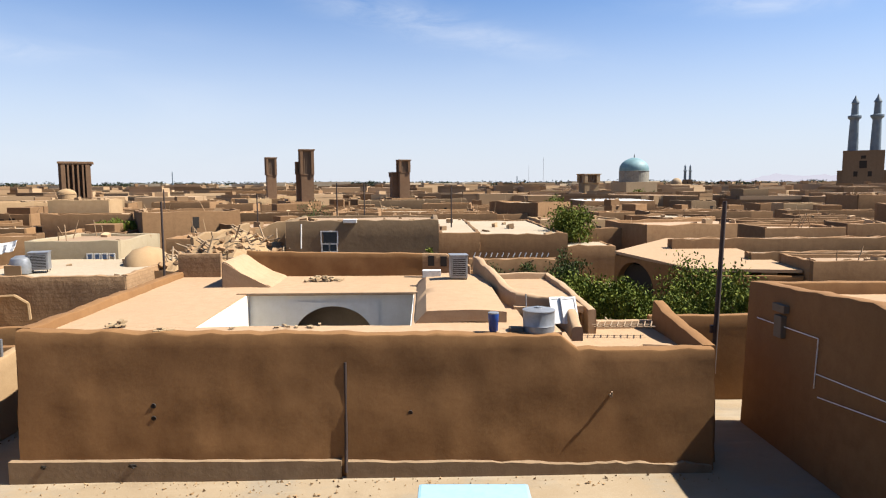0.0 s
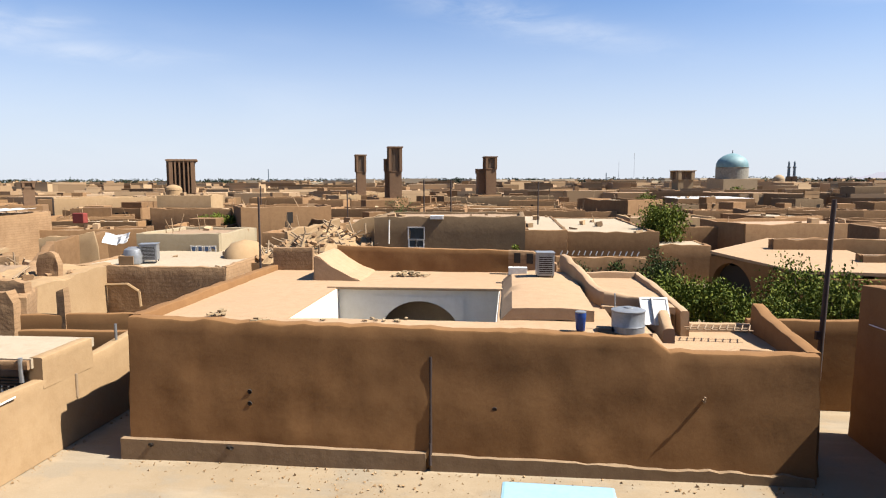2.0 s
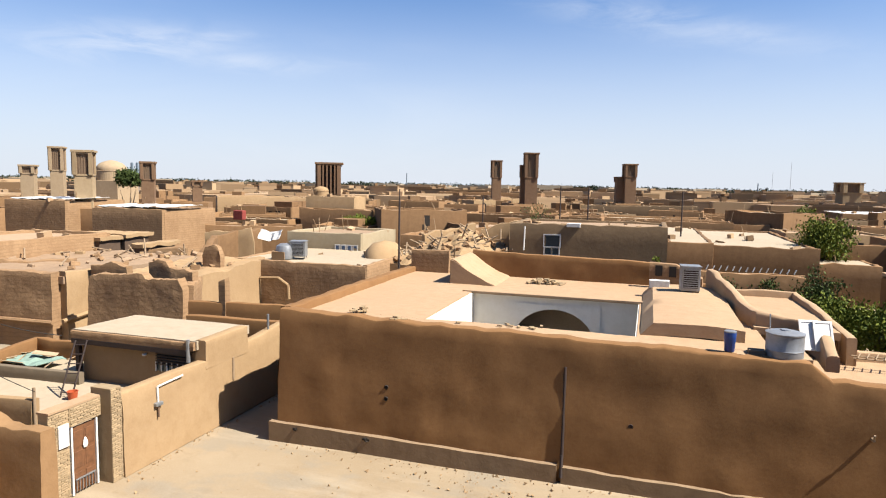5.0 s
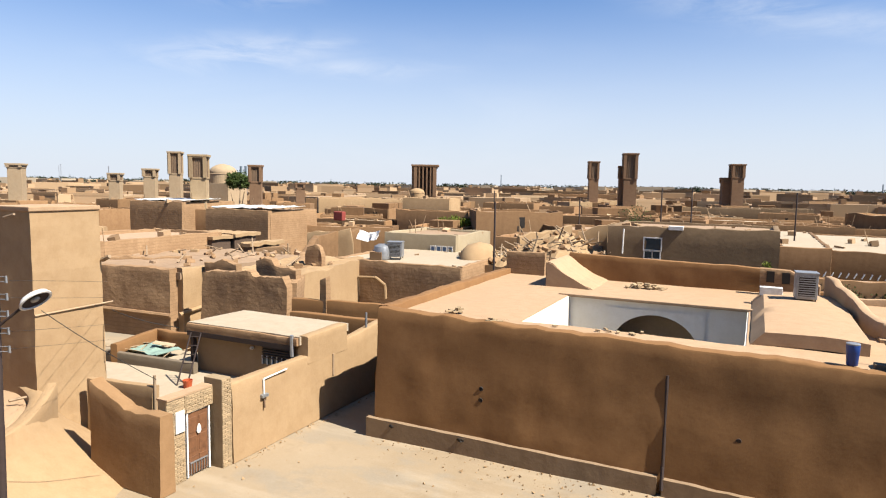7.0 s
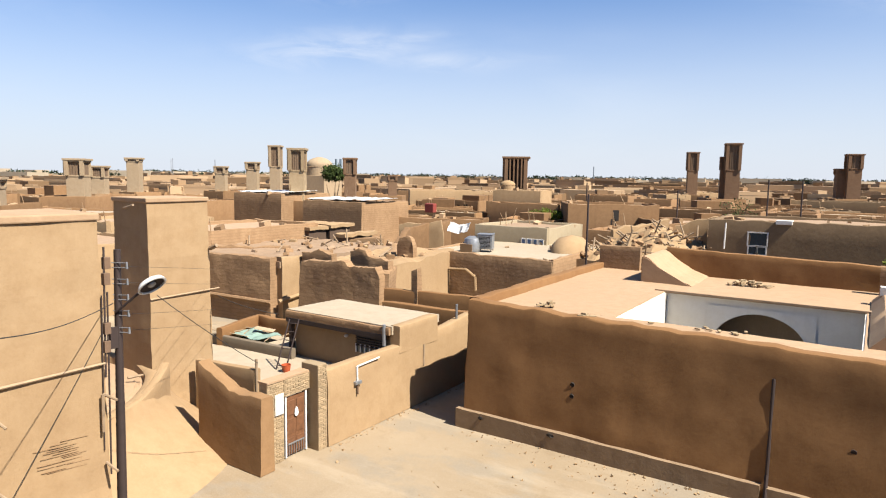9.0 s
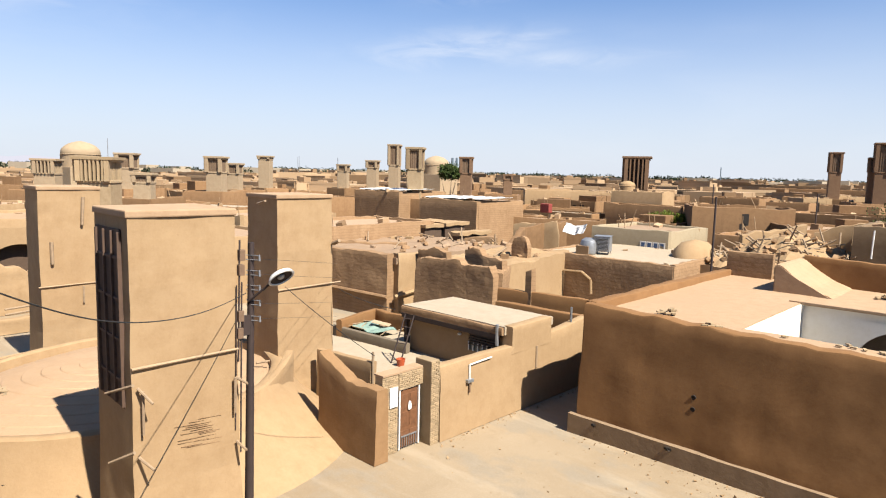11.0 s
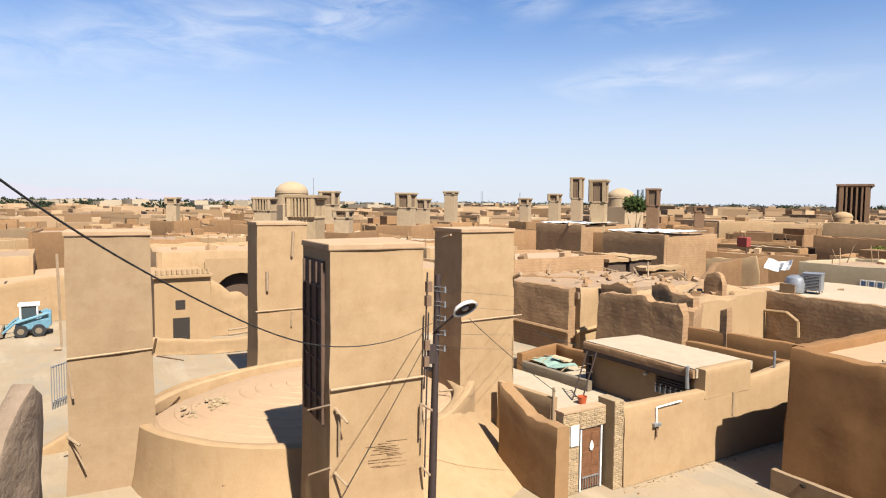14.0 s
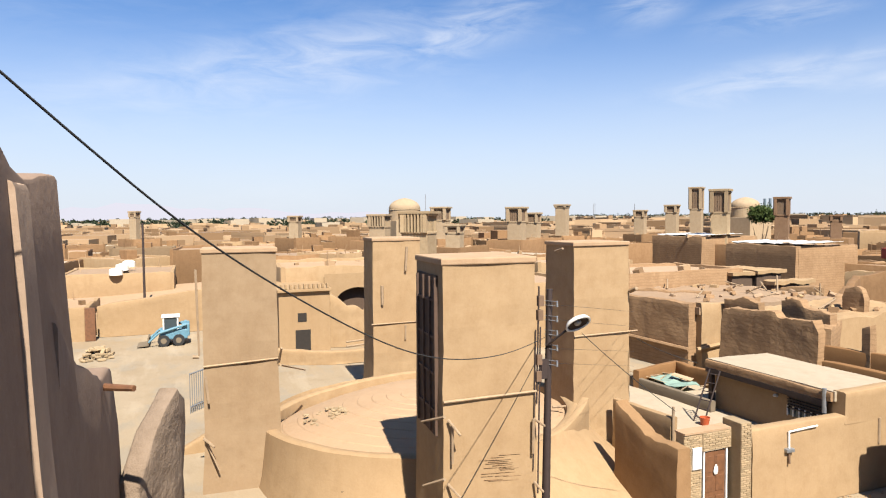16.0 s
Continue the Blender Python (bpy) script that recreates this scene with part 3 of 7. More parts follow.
# ---- house across the alley, in shade ----
N = thing("neighbour_house", label="tall mud-plastered house wall with conduits, in shade", category="house")
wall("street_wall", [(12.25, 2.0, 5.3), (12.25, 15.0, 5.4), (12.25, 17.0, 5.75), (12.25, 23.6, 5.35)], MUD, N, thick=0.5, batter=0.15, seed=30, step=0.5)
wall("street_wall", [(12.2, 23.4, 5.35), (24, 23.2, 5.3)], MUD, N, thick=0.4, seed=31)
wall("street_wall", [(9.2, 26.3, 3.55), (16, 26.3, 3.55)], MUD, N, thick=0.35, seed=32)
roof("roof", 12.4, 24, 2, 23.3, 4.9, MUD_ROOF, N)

# ---- the house the camera stands on ----
O = thing("viewpoint_house", label="mud-plastered house with a roof terrace and tall wing", category="house")
bm = bmesh.new()
box(bm, -1.6, 10, -9, 1.0, -0.1, 7.2, 0.1)
part("block", bm, MUD, O)
# unseen blocks, added to keep skylight off the lane's shaded walls
for a in ((10.2, 44, -14, 0.9, 9.5), (-1.4, 9.9, -16, -4.0, 11.0), (4.6, 9.6, 1.1, 6.0, 8.2), (-26, -8.2, -16, -7.0, 8.2), (-46, -27, -24, -14, 6.0)):
    bm = bmesh.new()
    box(bm, *a[:4], -0.1, a[4], 0.1)
    tagged(link("skylight_block", bm, MUD), "plain unseen block added to cut skylight on the lane", "house", "houses along the lane")
wall("wing_wall", [(-1.7, -1.6, 10.4), (-5.57, -1.6, 9.57), (-5.85, -1.6, 9.47), (-6.27, -1.6, 9.41), (-7.54, -1.6, 9.46)], VIEW_WALL, O, thick=0.4, batter=0.5, seed=40, step=0.3, rows=14)
wall("wing_wall", [(-6.77, -1.5, 8.18), (-7.78, -1.5, 7.62), (-9.46, -1.5, 7.09), (-10.44, -1.5, 7), (-11.08, -1.5, 6.11), (-11.4, -1.5, 4.96)], VIEW_WALL, O, thick=0.4, batter=0.1, seed=41, step=0.3)
wall("pilaster", [(-5.62, -1.54, 9.34), (-6.04, -1.54, 9.33)], VIEW_STRIP, O, thick=0.4, batter=0.5, seed=40, step=0.2, rows=14)

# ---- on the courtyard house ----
# dark brown that paints the shade of recesses and hollows
RECESS = plain("shaded_recess", (0.0729, 0.0438, 0.0265), 0.95)
RUBBER = plain("black_rubber", (0.0133, 0.0133, 0.0133), 0.85)
BLUE = plain("blue_plastic", (0.0133, 0.0464, 0.199), 0.45)
GLASS = plain("dusty_glass", (0.0331, 0.0464, 0.053), 0.12, 0.0, 0.2)
CLAY = plain("clay_pipe", (0.133, 0.0796, 0.0464), 0.9)
STRAW = plain("straw_tie", (0.332, 0.239, 0.133), 0.9)
PINKROPE = plain("mud_band", (0.305, 0.212, 0.126), 0.95)
ORANGE = plain("orange_plastic", (0.365, 0.0663, 0.0199), 0.5)
DARKWOOD = plain("dark_wood", (0.075, 0.042, 0.026), 0.8, 0, 0.3)
TARP = plain("green_tarpaulin", (0.166, 0.239, 0.199), 0.7)
CARD = plain("faded_board", (0.332, 0.239, 0.146), 0.8)

bm = bmesh.new()
rod(bm, (-2.47, 19.735, 3.53), (-2.465, 19.635, 2.1), 0.05)
rod(bm, (-2.465, 19.635, 2.1), (-2.46, 19.525, 0.77), 0.05)
rod(bm, (-2.46, 19.5, 0.83), (-2.45, 19.33, 0.19), 0.055)
pipe = link("drain_pipe", bm, IRON)
tagged(pipe, "rusty dark iron drain pipe fixed to the front wall", "pipe")
for c in ((-8.3, 19.6, 2.29), (-8.3, 19.58, 1.91), (-0.48, 19.6, 1.97)):
    bm = bmesh.new()
    for r in (0.075, 0.05):
        rod(bm, (c[0], c[1] - 0.0, c[2] - 0.02), (c[0], c[1] + 0.3, c[2] + 0.02), r, sides=12)
    tagged(link("wall_vent", bm, DARK if c[0] < -3 else IRON), "small dark clay vent pipe in the mud wall", "vent", "wall vents")
spout = thing("rain_spout", label="short wooden rain spout sticking out of the wall", category="spout")
sx = (5.74, 19.63, 2.43)
bm = bmesh.new()
rod(bm, (sx[0], sx[1] - 0.08, sx[2] - 0.02), (sx[0], sx[1] + 0.3, sx[2]), 0.05)
part("spout_pipe", bm, OLDWOOD, spout)
bm = bmesh.new()
rod(bm, (sx[0], sx[1] - 0.1, sx[2]), (sx[0], sx[1] - 0.14, sx[2] + 0.14), 0.03)
part("spout_stick", bm, OLDWOOD, spout)


def brick_mesh():
    bm = bmesh.new()
    box(bm, -0.1, 0.1, -0.05, 0.05, 0, 0.05, 0.006)
    me = bpy.data.meshes.new("brick")
    bm.to_mesh(me)
    bm.free()
    me.materials.append(BRICK)
    return me


BRICKS = brick_mesh()


def brick_heap(name, x, y, z, w, d, count, label, scale=1.0, layers=3, seed=1):
    rnd = random.Random(seed)
    pile = thing(name, x, y, z, label=label, category="bricks")
    for i in range(count):
        k = i / count
        lay = int(k * k * layers)
        s = 1 - lay / (layers + 1)
        ob = new("brick", BRICKS)
        ob.parent = pile
        ob.matrix_basis = pose(rnd.uniform(-w, w) / 2 * s, rnd.uniform(-d, d) / 2 * s, lay * 0.05 * scale + 0.005, rnd.uniform(-9, 9) * lay, rnd.uniform(-9, 9) * lay, rnd.uniform(0, 180)) @ Matrix.Scale(scale, 4)
    return pile


brick_heap("brick_pile", -4.88, 31.38, 4.34, 1.7, 0.5, 44, "loose pile of buff bricks on the roof", 1.15, 4, 2)
brick_heap("brick_pile", -10.14, 21.51, 4.36, 0.45, 0.3, 9, "few buff bricks stacked on the roof", 1.3, 3, 3)
brick_heap("brick_pile", -8.06, 19.97, 4.5, 0.5, 0.2, 5, "few loose bricks on the roof edge", 1.1, 2, 4)
brick_heap("brick_pile", -5.03, 21.17, 4.36, 3.2, 0.5, 9, "scattered broken bricks along the roof edge", 0.9, 1, 5)
brick_heap("brick_pile", 6.12, 21.09, 3.46, 0.5, 0.3, 6, "few dark bricks on the low roof", 1.0, 2, 6)

# blue drum
dx = (2.14, 20.18, 4.36)
drum = thing("plastic_drum", *dx, label="small blue plastic drum with a pale lid on the roof", category="drum")
bm = bmesh.new()
lathe(bm, [(0.001, 0), (0.13, 0), (0.14, 0.02), (0.155, 0.3), (0.16, 0.31), (0.16, 0.34), (0.165, 0.35), (0.17, 0.56), (0.165, 0.58), (0.001, 0.58)], 24)
part("drum_body", bm, BLUE, drum, smooth=True)
bm = bmesh.new()
lathe(bm, [(0.001, 0.6), (0.15, 0.6), (0.172, 0.59), (0.172, 0.56)], 24)
part("lid", bm, STEEL, drum, "pale grey lid")
# water tank
tx = (3.61, 20.4, 4.2)
tank = thing("water_tank", *tx, label="round galvanised steel water tank on the roof", category="tank")
bm = bmesh.new()
lathe(bm, [(0.001, 0), (0.5, 0), (0.52, 0.02), (0.5, 0.04), (0.5, 0.3), (0.512, 0.31), (0.5, 0.33), (0.5, 0.74), (0.52, 0.76), (0.52, 0.79)], 40)
part("tank_body", bm, STEEL, tank, smooth=True)
bm = bmesh.new()
lathe(bm, [(0.52, 0.79), (0.4, 0.82), (0.15, 0.85), (0.14, 0.88), (0.001, 0.88)], 40)
part("lid", bm, STEEL, tank)
bm = bmesh.new()
rod(bm, (-0.35, 0.25, 0.3), (-0.38, 0.25, 1.25), 0.02)
part("riser_pipe", bm, STEEL, tank)
bx = (2.88, 20.36, 4.2)
bm = bmesh.new()
box(bm, -0.22, 0.22, -0.15, 0.15, 0, 0.24, 0.02)
ob = link("cement_block", bm, CONCRETE)
ob.matrix_world = pose(*bx)
tagged(ob, "pale cement block beside the water tank", "block")


def air_cooler(x, y, z, rz=0, w=0.95, h=1.05, label="grey metal evaporative air cooler on legs"):
    A = thing("air_cooler", x, y, z, rz, label, "air cooler", "roof air coolers")
    bm = bmesh.new()
    box(bm, -w / 2, w / 2, -w / 2, w / 2, 0.15, h, 0.03)
    part("casing", bm, STEEL, A)
    bm = bmesh.new()
    box(bm, -w * 0.38, w * 0.38, -w / 2 - 0.012, -w / 2 + 0.002, 0.27, h - 0.12)
    panel = part("louvre_panel", bm, DARK, A, "dark slatted pad panel")
    for k in range(9):
        zz = 0.3 + k * (h - 0.46) / 8
        bm = bmesh.new()
        box(bm, -w * 0.37, w * 0.37, -w / 2 - 0.04, -w / 2 - 0.014, zz, zz + 0.035)
        part("slat", bm, STEEL, panel)
    for sx_ in (-1, 1):
        for sy_ in (-1, 1):
            bm = bmesh.new()
            box(bm, sx_ * w * 0.42 - 0.025, sx_ * w * 0.42 + 0.025, sy_ * w * 0.42 - 0.025, sy_ * w * 0.42 + 0.025, 0, 0.18)
            part("leg", bm, IRON, A)
    bm = bmesh.new()
    box(bm, -w / 2 - 0.03, w / 2 + 0.03, -w / 2 - 0.03, w / 2 + 0.03, h - 0.03, h + 0.02, 0.01)
    part("top_plate", bm, STEEL, A)
    return A


air_cooler(1.47, 28.61, 4.7, 4, 0.74, 1.16, label="grey metal evaporative air cooler on the courtyard house roof")
stub = thing("chimney_stub", label="low brick stub wall with square flue holes on the roof", category="chimney")
wall("stub_wall", [(-0.11, 32.6, 5.49), (1.08, 32.6, 5.48), (2.26, 32.4, 4.9)], ADOBE, stub, thick=0.4, z0=4.2, amp=0.02, seed=50)
for px in ((0.31, 32.38, 5.14), (0.93, 32.38, 5.11)):
    bm = bmesh.new()
    box(bm, px[0] - 0.16, px[0] + 0.16, px[1] - 0.02, px[1] + 0.1, px[2] - 0.25, px[2] + 0.25)
    part("flue", bm, DARK, stub)
ob = bmesh.new()
box(ob, -0.42, 0.42, -0.2, 0.2, 0, 0.34, 0.02)
ob = link("white_box", ob, WHITE)
ob.matrix_world = pose(0.31, 29.72, 4.7)
tagged(ob, "white painted metal box on the roof", "box")
# old windows leaning on the parapet
for k, c in enumerate(((4.57, 21.65, 4.25), (4.95, 21.63, 4.25))):
    Wn = thing("window_sash", *c, 8, "old white window sash with dusty panes leaning on the parapet", "window", "leaning window sashes")
    bm = bmesh.new()
    m = pose(0, 0, 0, -28, 0, 0)
    for a in ((-0.27, -0.21, 0, 0.95), (0.21, 0.27, 0, 0.95), (-0.21, 0.21, 0, 0.07), (-0.21, 0.21, 0.88, 0.95)):
        box(bm, a[0], a[1], -0.02, 0.03, a[2], a[3], 0, m)
    part("sash_frame", bm, WHITE, Wn)
    bm = bmesh.new()
    box(bm, -0.21, 0.21, 0, 0.008, 0.07, 0.88, 0, m)
    part("pane", bm, WHITE, Wn, "milky white pane")
lat = thing("wooden_lattice", 7.11, 23.12, 3.8, -3, "weathered wooden lattice lying on the low roof", "lattice")
for k in range(9):
    bm = bmesh.new()
    rod(bm, (-0.95 + k * 0.24, -0.25, 0.06), (-0.75 + k * 0.24, 0.3, 0.12), 0.02, sides=6)
    part("slat", bm, OLDWOOD, lat)
for k in range(2):
    bm = bmesh.new()
    rod(bm, (-1.05, -0.2 + k * 0.35, 0.03), (1.15, -0.15 + k * 0.35, 0.03), 0.025, sides=6)
    part("rail", bm, OLDWOOD, lat)

# ---- rusty poles ----
def pole(name, a, b, r0, r1, label, mat=IRON):
    P = thing(name, a[0], a[1], a[2], label=label, category="pole")
    bm = bmesh.new()
    rod(bm, (0, 0, 0), (b[0] - a[0], b[1] - a[1], b[2] - a[2]), r0, r1, 10)
    part("pole_shaft", bm, mat, P, smooth=True)
    return P


low = (11.59, 25.4, 2.55)
top = (11.78, 25.4, 8.23)
k = low[2] / (top[2] - low[2])
PB = pole("iron_pole", (low[0] - (top[0] - low[0]) * k, 25.4, 0), top, 0.11, 0.085, "tall leaning rusty iron pole behind the house")
bm = bmesh.new()
box(bm, -0.12, 0.12, -0.08, 0.08, 3.0, 3.3)
part("bracket", bm, IRON, PB)
for a, b, r in (((-14.28, 36, 4.2), (-14.28, 36, 8.06), 0.07), ((-35.21, 90, 6.66), (-35.3, 90, 8.29), 0.1)):
    pole("utility_pole", (a[0], a[1], 0), b, r, r * 0.8, "slim dark utility pole between the houses")

for x, y, z in ((-8.5, 64, 9.05), (-5.85, 64, 9.1), (2.62, 64, 8.8), (-16.2, 64, 7.96)):
    pole("utility_pole", (x, y, 0), (x, y, z), 0.075, 0.06, "slim rusty pole standing among the roofs")

# ---- gateway ----
GW = thing("gateway", label="brick gateway with a worn brown wooden double door", category="gateway")
DY0, DY1 = 13.8, 14.78
DZ = 1.96
for y0, y1, zt, xf in ((13.1, DY0 - 0.03, 2.62, -15.45), (DY1 + 0.1, 15.28, 2.86, -15.06)):
    bm = bmesh.new()
    box(bm, -15.8, xf, y0, y1, -0.05, zt, 0.02)
    part("pier", bm, BRICK, GW)
bm = bmesh.new()
box(bm, -15.8, -15.43, DY0 - 0.03, DY1 + 0.1, DZ + 0.08, 2.6, 0.02)
part("lintel", bm, BRICK, GW)
bm = bmesh.new()
sheet(bm, span(-15.85, -15.42, 0.2), span(13.1, 14.85, 0.3), lambda x, y: 2.66 + 0.02 * noise.noise(Vector((x * 3, y * 3, 0))), 0.06)
part("gate_roof", bm, MUD_ROOF, GW)
bm = bmesh.new()
box(bm, -15.44, -15.39, DY0 - 0.42, DY0 - 0.08, 1.55, 2.2, 0.01)
part("plaque", bm, WHITE, GW, "blank white plaque on the pier")
door = thing("gate_door", -15.52, (DY0 + DY1) / 2, 0.02, label="brown wooden gate door with panels and a pale grille foot, closed", category="door")
door.parent = GW
for s in (-1, 1):
    bm = bmesh.new()
    box(bm, -0.03, 0.03, min(0, s * 0.4), max(0, s * 0.4), 0.04, DZ, 0.008)
    leaf = part("door_leaf", bm, WOOD, door)
    for zz in (0.12, 0.74, 1.34):
        bm = bmesh.new()
        box(bm, 0.02, 0.045, min(s * 0.05, s * 0.35), max(s * 0.05, s * 0.35), zz, zz + 0.48, 0.012)
        part("panel", bm, WOOD, leaf)
bm = bmesh.new()
for k in range(7):
    rod(bm, (0.07, -0.32 + k * 0.105, 0.05), (0.07, -0.32 + k * 0.105, 0.42), 0.012, sides=6)
box(bm, 0.055, 0.085, -0.35, 0.35, 0.4, 0.44)
part("grille", bm, STEEL, door, "pale steel grille")
bm = bmesh.new()
lathe(bm, [(0.001, 0), (0.06, 0.02), (0.09, 0.1), (0.07, 0.22), (0.03, 0.3), (0.001, 0.32)], 16)
bmesh.ops.transform(bm, matrix=pose(0.07, 0.02, 1.25) @ Matrix.Diagonal((0.3, 1, 1, 1)), verts=bm.verts)
part("medallion", bm, WHITE, door, "white drop-shaped medallion")
for yy in (-0.46, 0.41):
    bm = bmesh.new()
    box(bm, -0.05, 0.07, yy, yy + 0.06, 0, DZ + 0.06)
    part("jamb", bm, WHITE, door, "chipped white door jamb")
bm = bmesh.new()
box(bm, -0.05, 0.08, -0.5, 0.5, DZ + 0.065, DZ + 0.13, 0.005)
part("head_jamb", bm, WHITE, door, "chipped white door head")
bm = bmesh.new()
rod(bm, (-15, 16.72, 2.4), (-15, 17.92, 2.45), 0.03)
rod(bm, (-15, 16.72, 2.4), (-15, 16.74, 1.87), 0.035)
gas = thing("gas_meter", label="white gas pipe with a regulator on the lane wall", category="gas meter")
part("pipe", bm, WHITE, gas)
bm = bmesh.new()
c = (-14.98, 16.72, 1.84)
box(bm, c[0] - 0.08, c[0] + 0.08, c[1] - 0.16, c[1] + 0.16, c[2] - 0.06, c[2] + 0.06, 0.03)
part("regulator", bm, STEEL, gas)
bm = bmesh.new()
rod(bm, c, (c[0] + 0.02, c[1], c[2] - 0.42), 0.035, 0.03)
part("drop_pipe", bm, CLAY, gas)
pole("yard_post", (-17.45, 14.42, 1.2), (-17.45, 14.42, 2.78), 0.05, 0.045, "weathered wooden post at a yard wall end", OLDWOOD)
for a in ((-15.03, 20.76, 2.35), (-15.2, 23.43, 2.75)):
    pole("wall_post", (a[0], a[1], 1.5), (a[0], a[1], a[2] + (0.0 if a[1] < 22 else 0.75)), 0.05, 0.05, "short weathered post on the lane wall", OLDWOOD if a[1] < 22 else STEEL)
# window and downpipe of the shed
SW = thing("shed_window", label="shed window with pale bars and dark panes", category="window")
bm = bmesh.new()
wa, wb = (-17.19, 19.24, 2.74), (-15.78, 19.24, 2.03)
box(bm, wa[0], wb[0], 19.22, 19.32, wb[2], wa[2])
part("pane", bm, GLASS, SW)
for k in range(7):
    x = wa[0] + (wb[0] - wa[0]) * k / 6
    bm = bmesh.new()
    box(bm, x - 0.02, x + 0.02, 19.16, 19.2, wb[2], wa[2] - 0.35)
    part("bar", bm, WHITE, SW)
for k in range(5):
    bm = bmesh.new()
    box(bm, wa[0], wb[0], 19.15, 19.21, wa[2] - 0.06 - k * 0.1, wa[2] - 0.01 - k * 0.1)
    part("louvre", bm, IRON, SW)
bm = bmesh.new()
rod(bm, (-15.64, 19, 3.36), (-15.63, 19, 2.55), 0.07)
tagged(link("shed_downpipe", bm, STEEL), "grey steel downpipe on the shed corner", "pipe")
bm = bmesh.new()
lathe(bm, [(0.001, 0), (0.07, 0.01), (0.09, 0.05), (0.06, 0.1), (0.001, 0.11)], 12)
ob = link("wall_lamp", bm, WHITE, smooth=True)
ob.matrix_world = pose(-17.72, 19.2, 2.53)
tagged(ob, "small white lamp on the shed wall", "lamp")

# yard behind the gate
wall("yard_parapet", [(-25.11, 18.51, 1.75), (-20.30, 18.81, 1.75)], CONCRETE, G, thick=0.25, z0=0, seed=60, amp=0.015, chip=0.01)
wall("yard_parapet", [(-24.53, 18.40, 2.10), (-25.34, 21.30, 2.10), (-22.94, 21.38, 2.10), (-20.9, 21.6, 2.15)], MUD, G, thick=0.3, z0=0, seed=61)
wall("yard_wall", [(-21.30, 26.19, 3.20), (-18.74, 26.57, 3.20), (-16.52, 26.98, 3.20)], MUD, G, thick=0.3, z0=0, seed=63)
roof("yard_floor", -25.3, -15.9, 16.0, 21.4, 1.3, PALE_ROOF, G)
roof("yard_floor", -19.2, -15.9, 14.4, 15.99, 1.3, PALE_ROOF, G)
wall("yard_stub", [(-17.5, 14.5, 2.4), (-19.2, 14.55, 2.3), (-20.8, 14.6, 2.2)], MUD_PALE, G, thick=0.28, z0=0, seed=62)
rnd = random.Random(8)
heap = thing("scrap_heap", -23.8, 19.84, 1.3, label="heap of faded tarpaulin, boards and sticks in the yard", category="scrap heap")
bm = bmesh.new()
sheet(bm, span(-1.0, 0.9, 0.25), span(-0.7, 0.7, 0.25), lambda x, y: 0.35 + 0.16 * noise.noise(Vector((x * 2.2, y * 2.2, 7))), 0.03)
part("tarpaulin", bm, TARP, heap, "faded green tarpaulin")
for k in range(14):
    bm = bmesh.new()
    a = Vector((rnd.uniform(-1.6, 1.8), rnd.uniform(-1, 1), rnd.uniform(0.1, 0.5)))
    d = Vector((rnd.uniform(-1, 1), rnd.uniform(-1, 1), rnd.uniform(-0.1, 0.2))).normalized() * rnd.uniform(0.6, 1.3)
    if k % 3:
        rod(bm, a, a + d, 0.03, 0.02, 6)
        part("stick", bm, OLDWOOD, heap)
    else:
        box(bm, -0.45, 0.45, -0.22, 0.22, 0, 0.02, 0, Matrix.Translation(a) @ pose(0, 0, 0, rnd.uniform(-20, 20), rnd.uniform(-20, 20), rnd.uniform(0, 90)))
        part("board", bm, CARD, heap)
lad = thing("ladder", -19.53, 17.4, 1.3, 20, "dark wooden ladder leaning on the shed", "ladder")
for s in (-0.2, 0.2):
    bm = bmesh.new()
    rod(bm, (s, 0, 0), (s + 0.25, 0.7, 1.9), 0.03)
    part("rail", bm, IRON, lad)
for k in range(6):
    bm = bmesh.new()
    f = (k + 0.5) / 6
    rod(bm, (-0.2 + 0.25 * f, 0.7 * f, 1.9 * f), (0.2 + 0.25 * f, 0.7 * f, 1.9 * f), 0.02)
    part("rung", bm, IRON, lad)
bm = bmesh.new()
lathe(bm, [(0.001, 0), (0.14, 0), (0.18, 0.28), (0.19, 0.3), (0.17, 0.3), (0.13, 0.03), (0.001, 0.03)], 20)
ob = link("bucket", bm, ORANGE, smooth=True)
ob.matrix_world = pose(-19.16, 17.34, 1.3)
tagged(ob, "orange plastic bucket beside the ladder", "bucket")

# ---- wind tower fittings ----
def tower_fittings(T, w, bands, sticks, slots, w2=1.175, d2=1.15):
    """Tie bands round the shaft, sticks of the scaffold left in it, vent slots. y is across the sunlit face."""
    for z, tilt, a, b in bands:
        bm = bmesh.new()
        pts = [(d2 * 1.06, -w2 * 1.02 * 1, z), (d2 * 1.06, w2 * 1.02, z + tilt)]
        rod(bm, (pts[0][0], pts[0][1] - a, pts[0][2]), (pts[1][0], pts[1][1] + b, pts[1][2]), 0.035, 0.03, 6)
        part("tie_beam", bm, PINKROPE, T)
    for p, q, r in sticks:
        bm = bmesh.new()
        rod(bm, p, q, r, r * 0.8, 6)
        part("stick", bm, OLDWOOD, T, "weathered wooden pole end")
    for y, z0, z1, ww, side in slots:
        # box flush with the shaft; the slot's shade is only its colour
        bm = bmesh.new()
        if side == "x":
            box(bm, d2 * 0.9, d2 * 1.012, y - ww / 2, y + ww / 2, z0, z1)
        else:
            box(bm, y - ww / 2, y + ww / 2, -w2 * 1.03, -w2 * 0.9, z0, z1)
        part("vent_slot", bm, RECESS, T, "dark panel for the shade of a vertical vent slot")


def rel(p, T):
    return tuple(a - b for a, b in zip(p, T.matrix_world.translation))


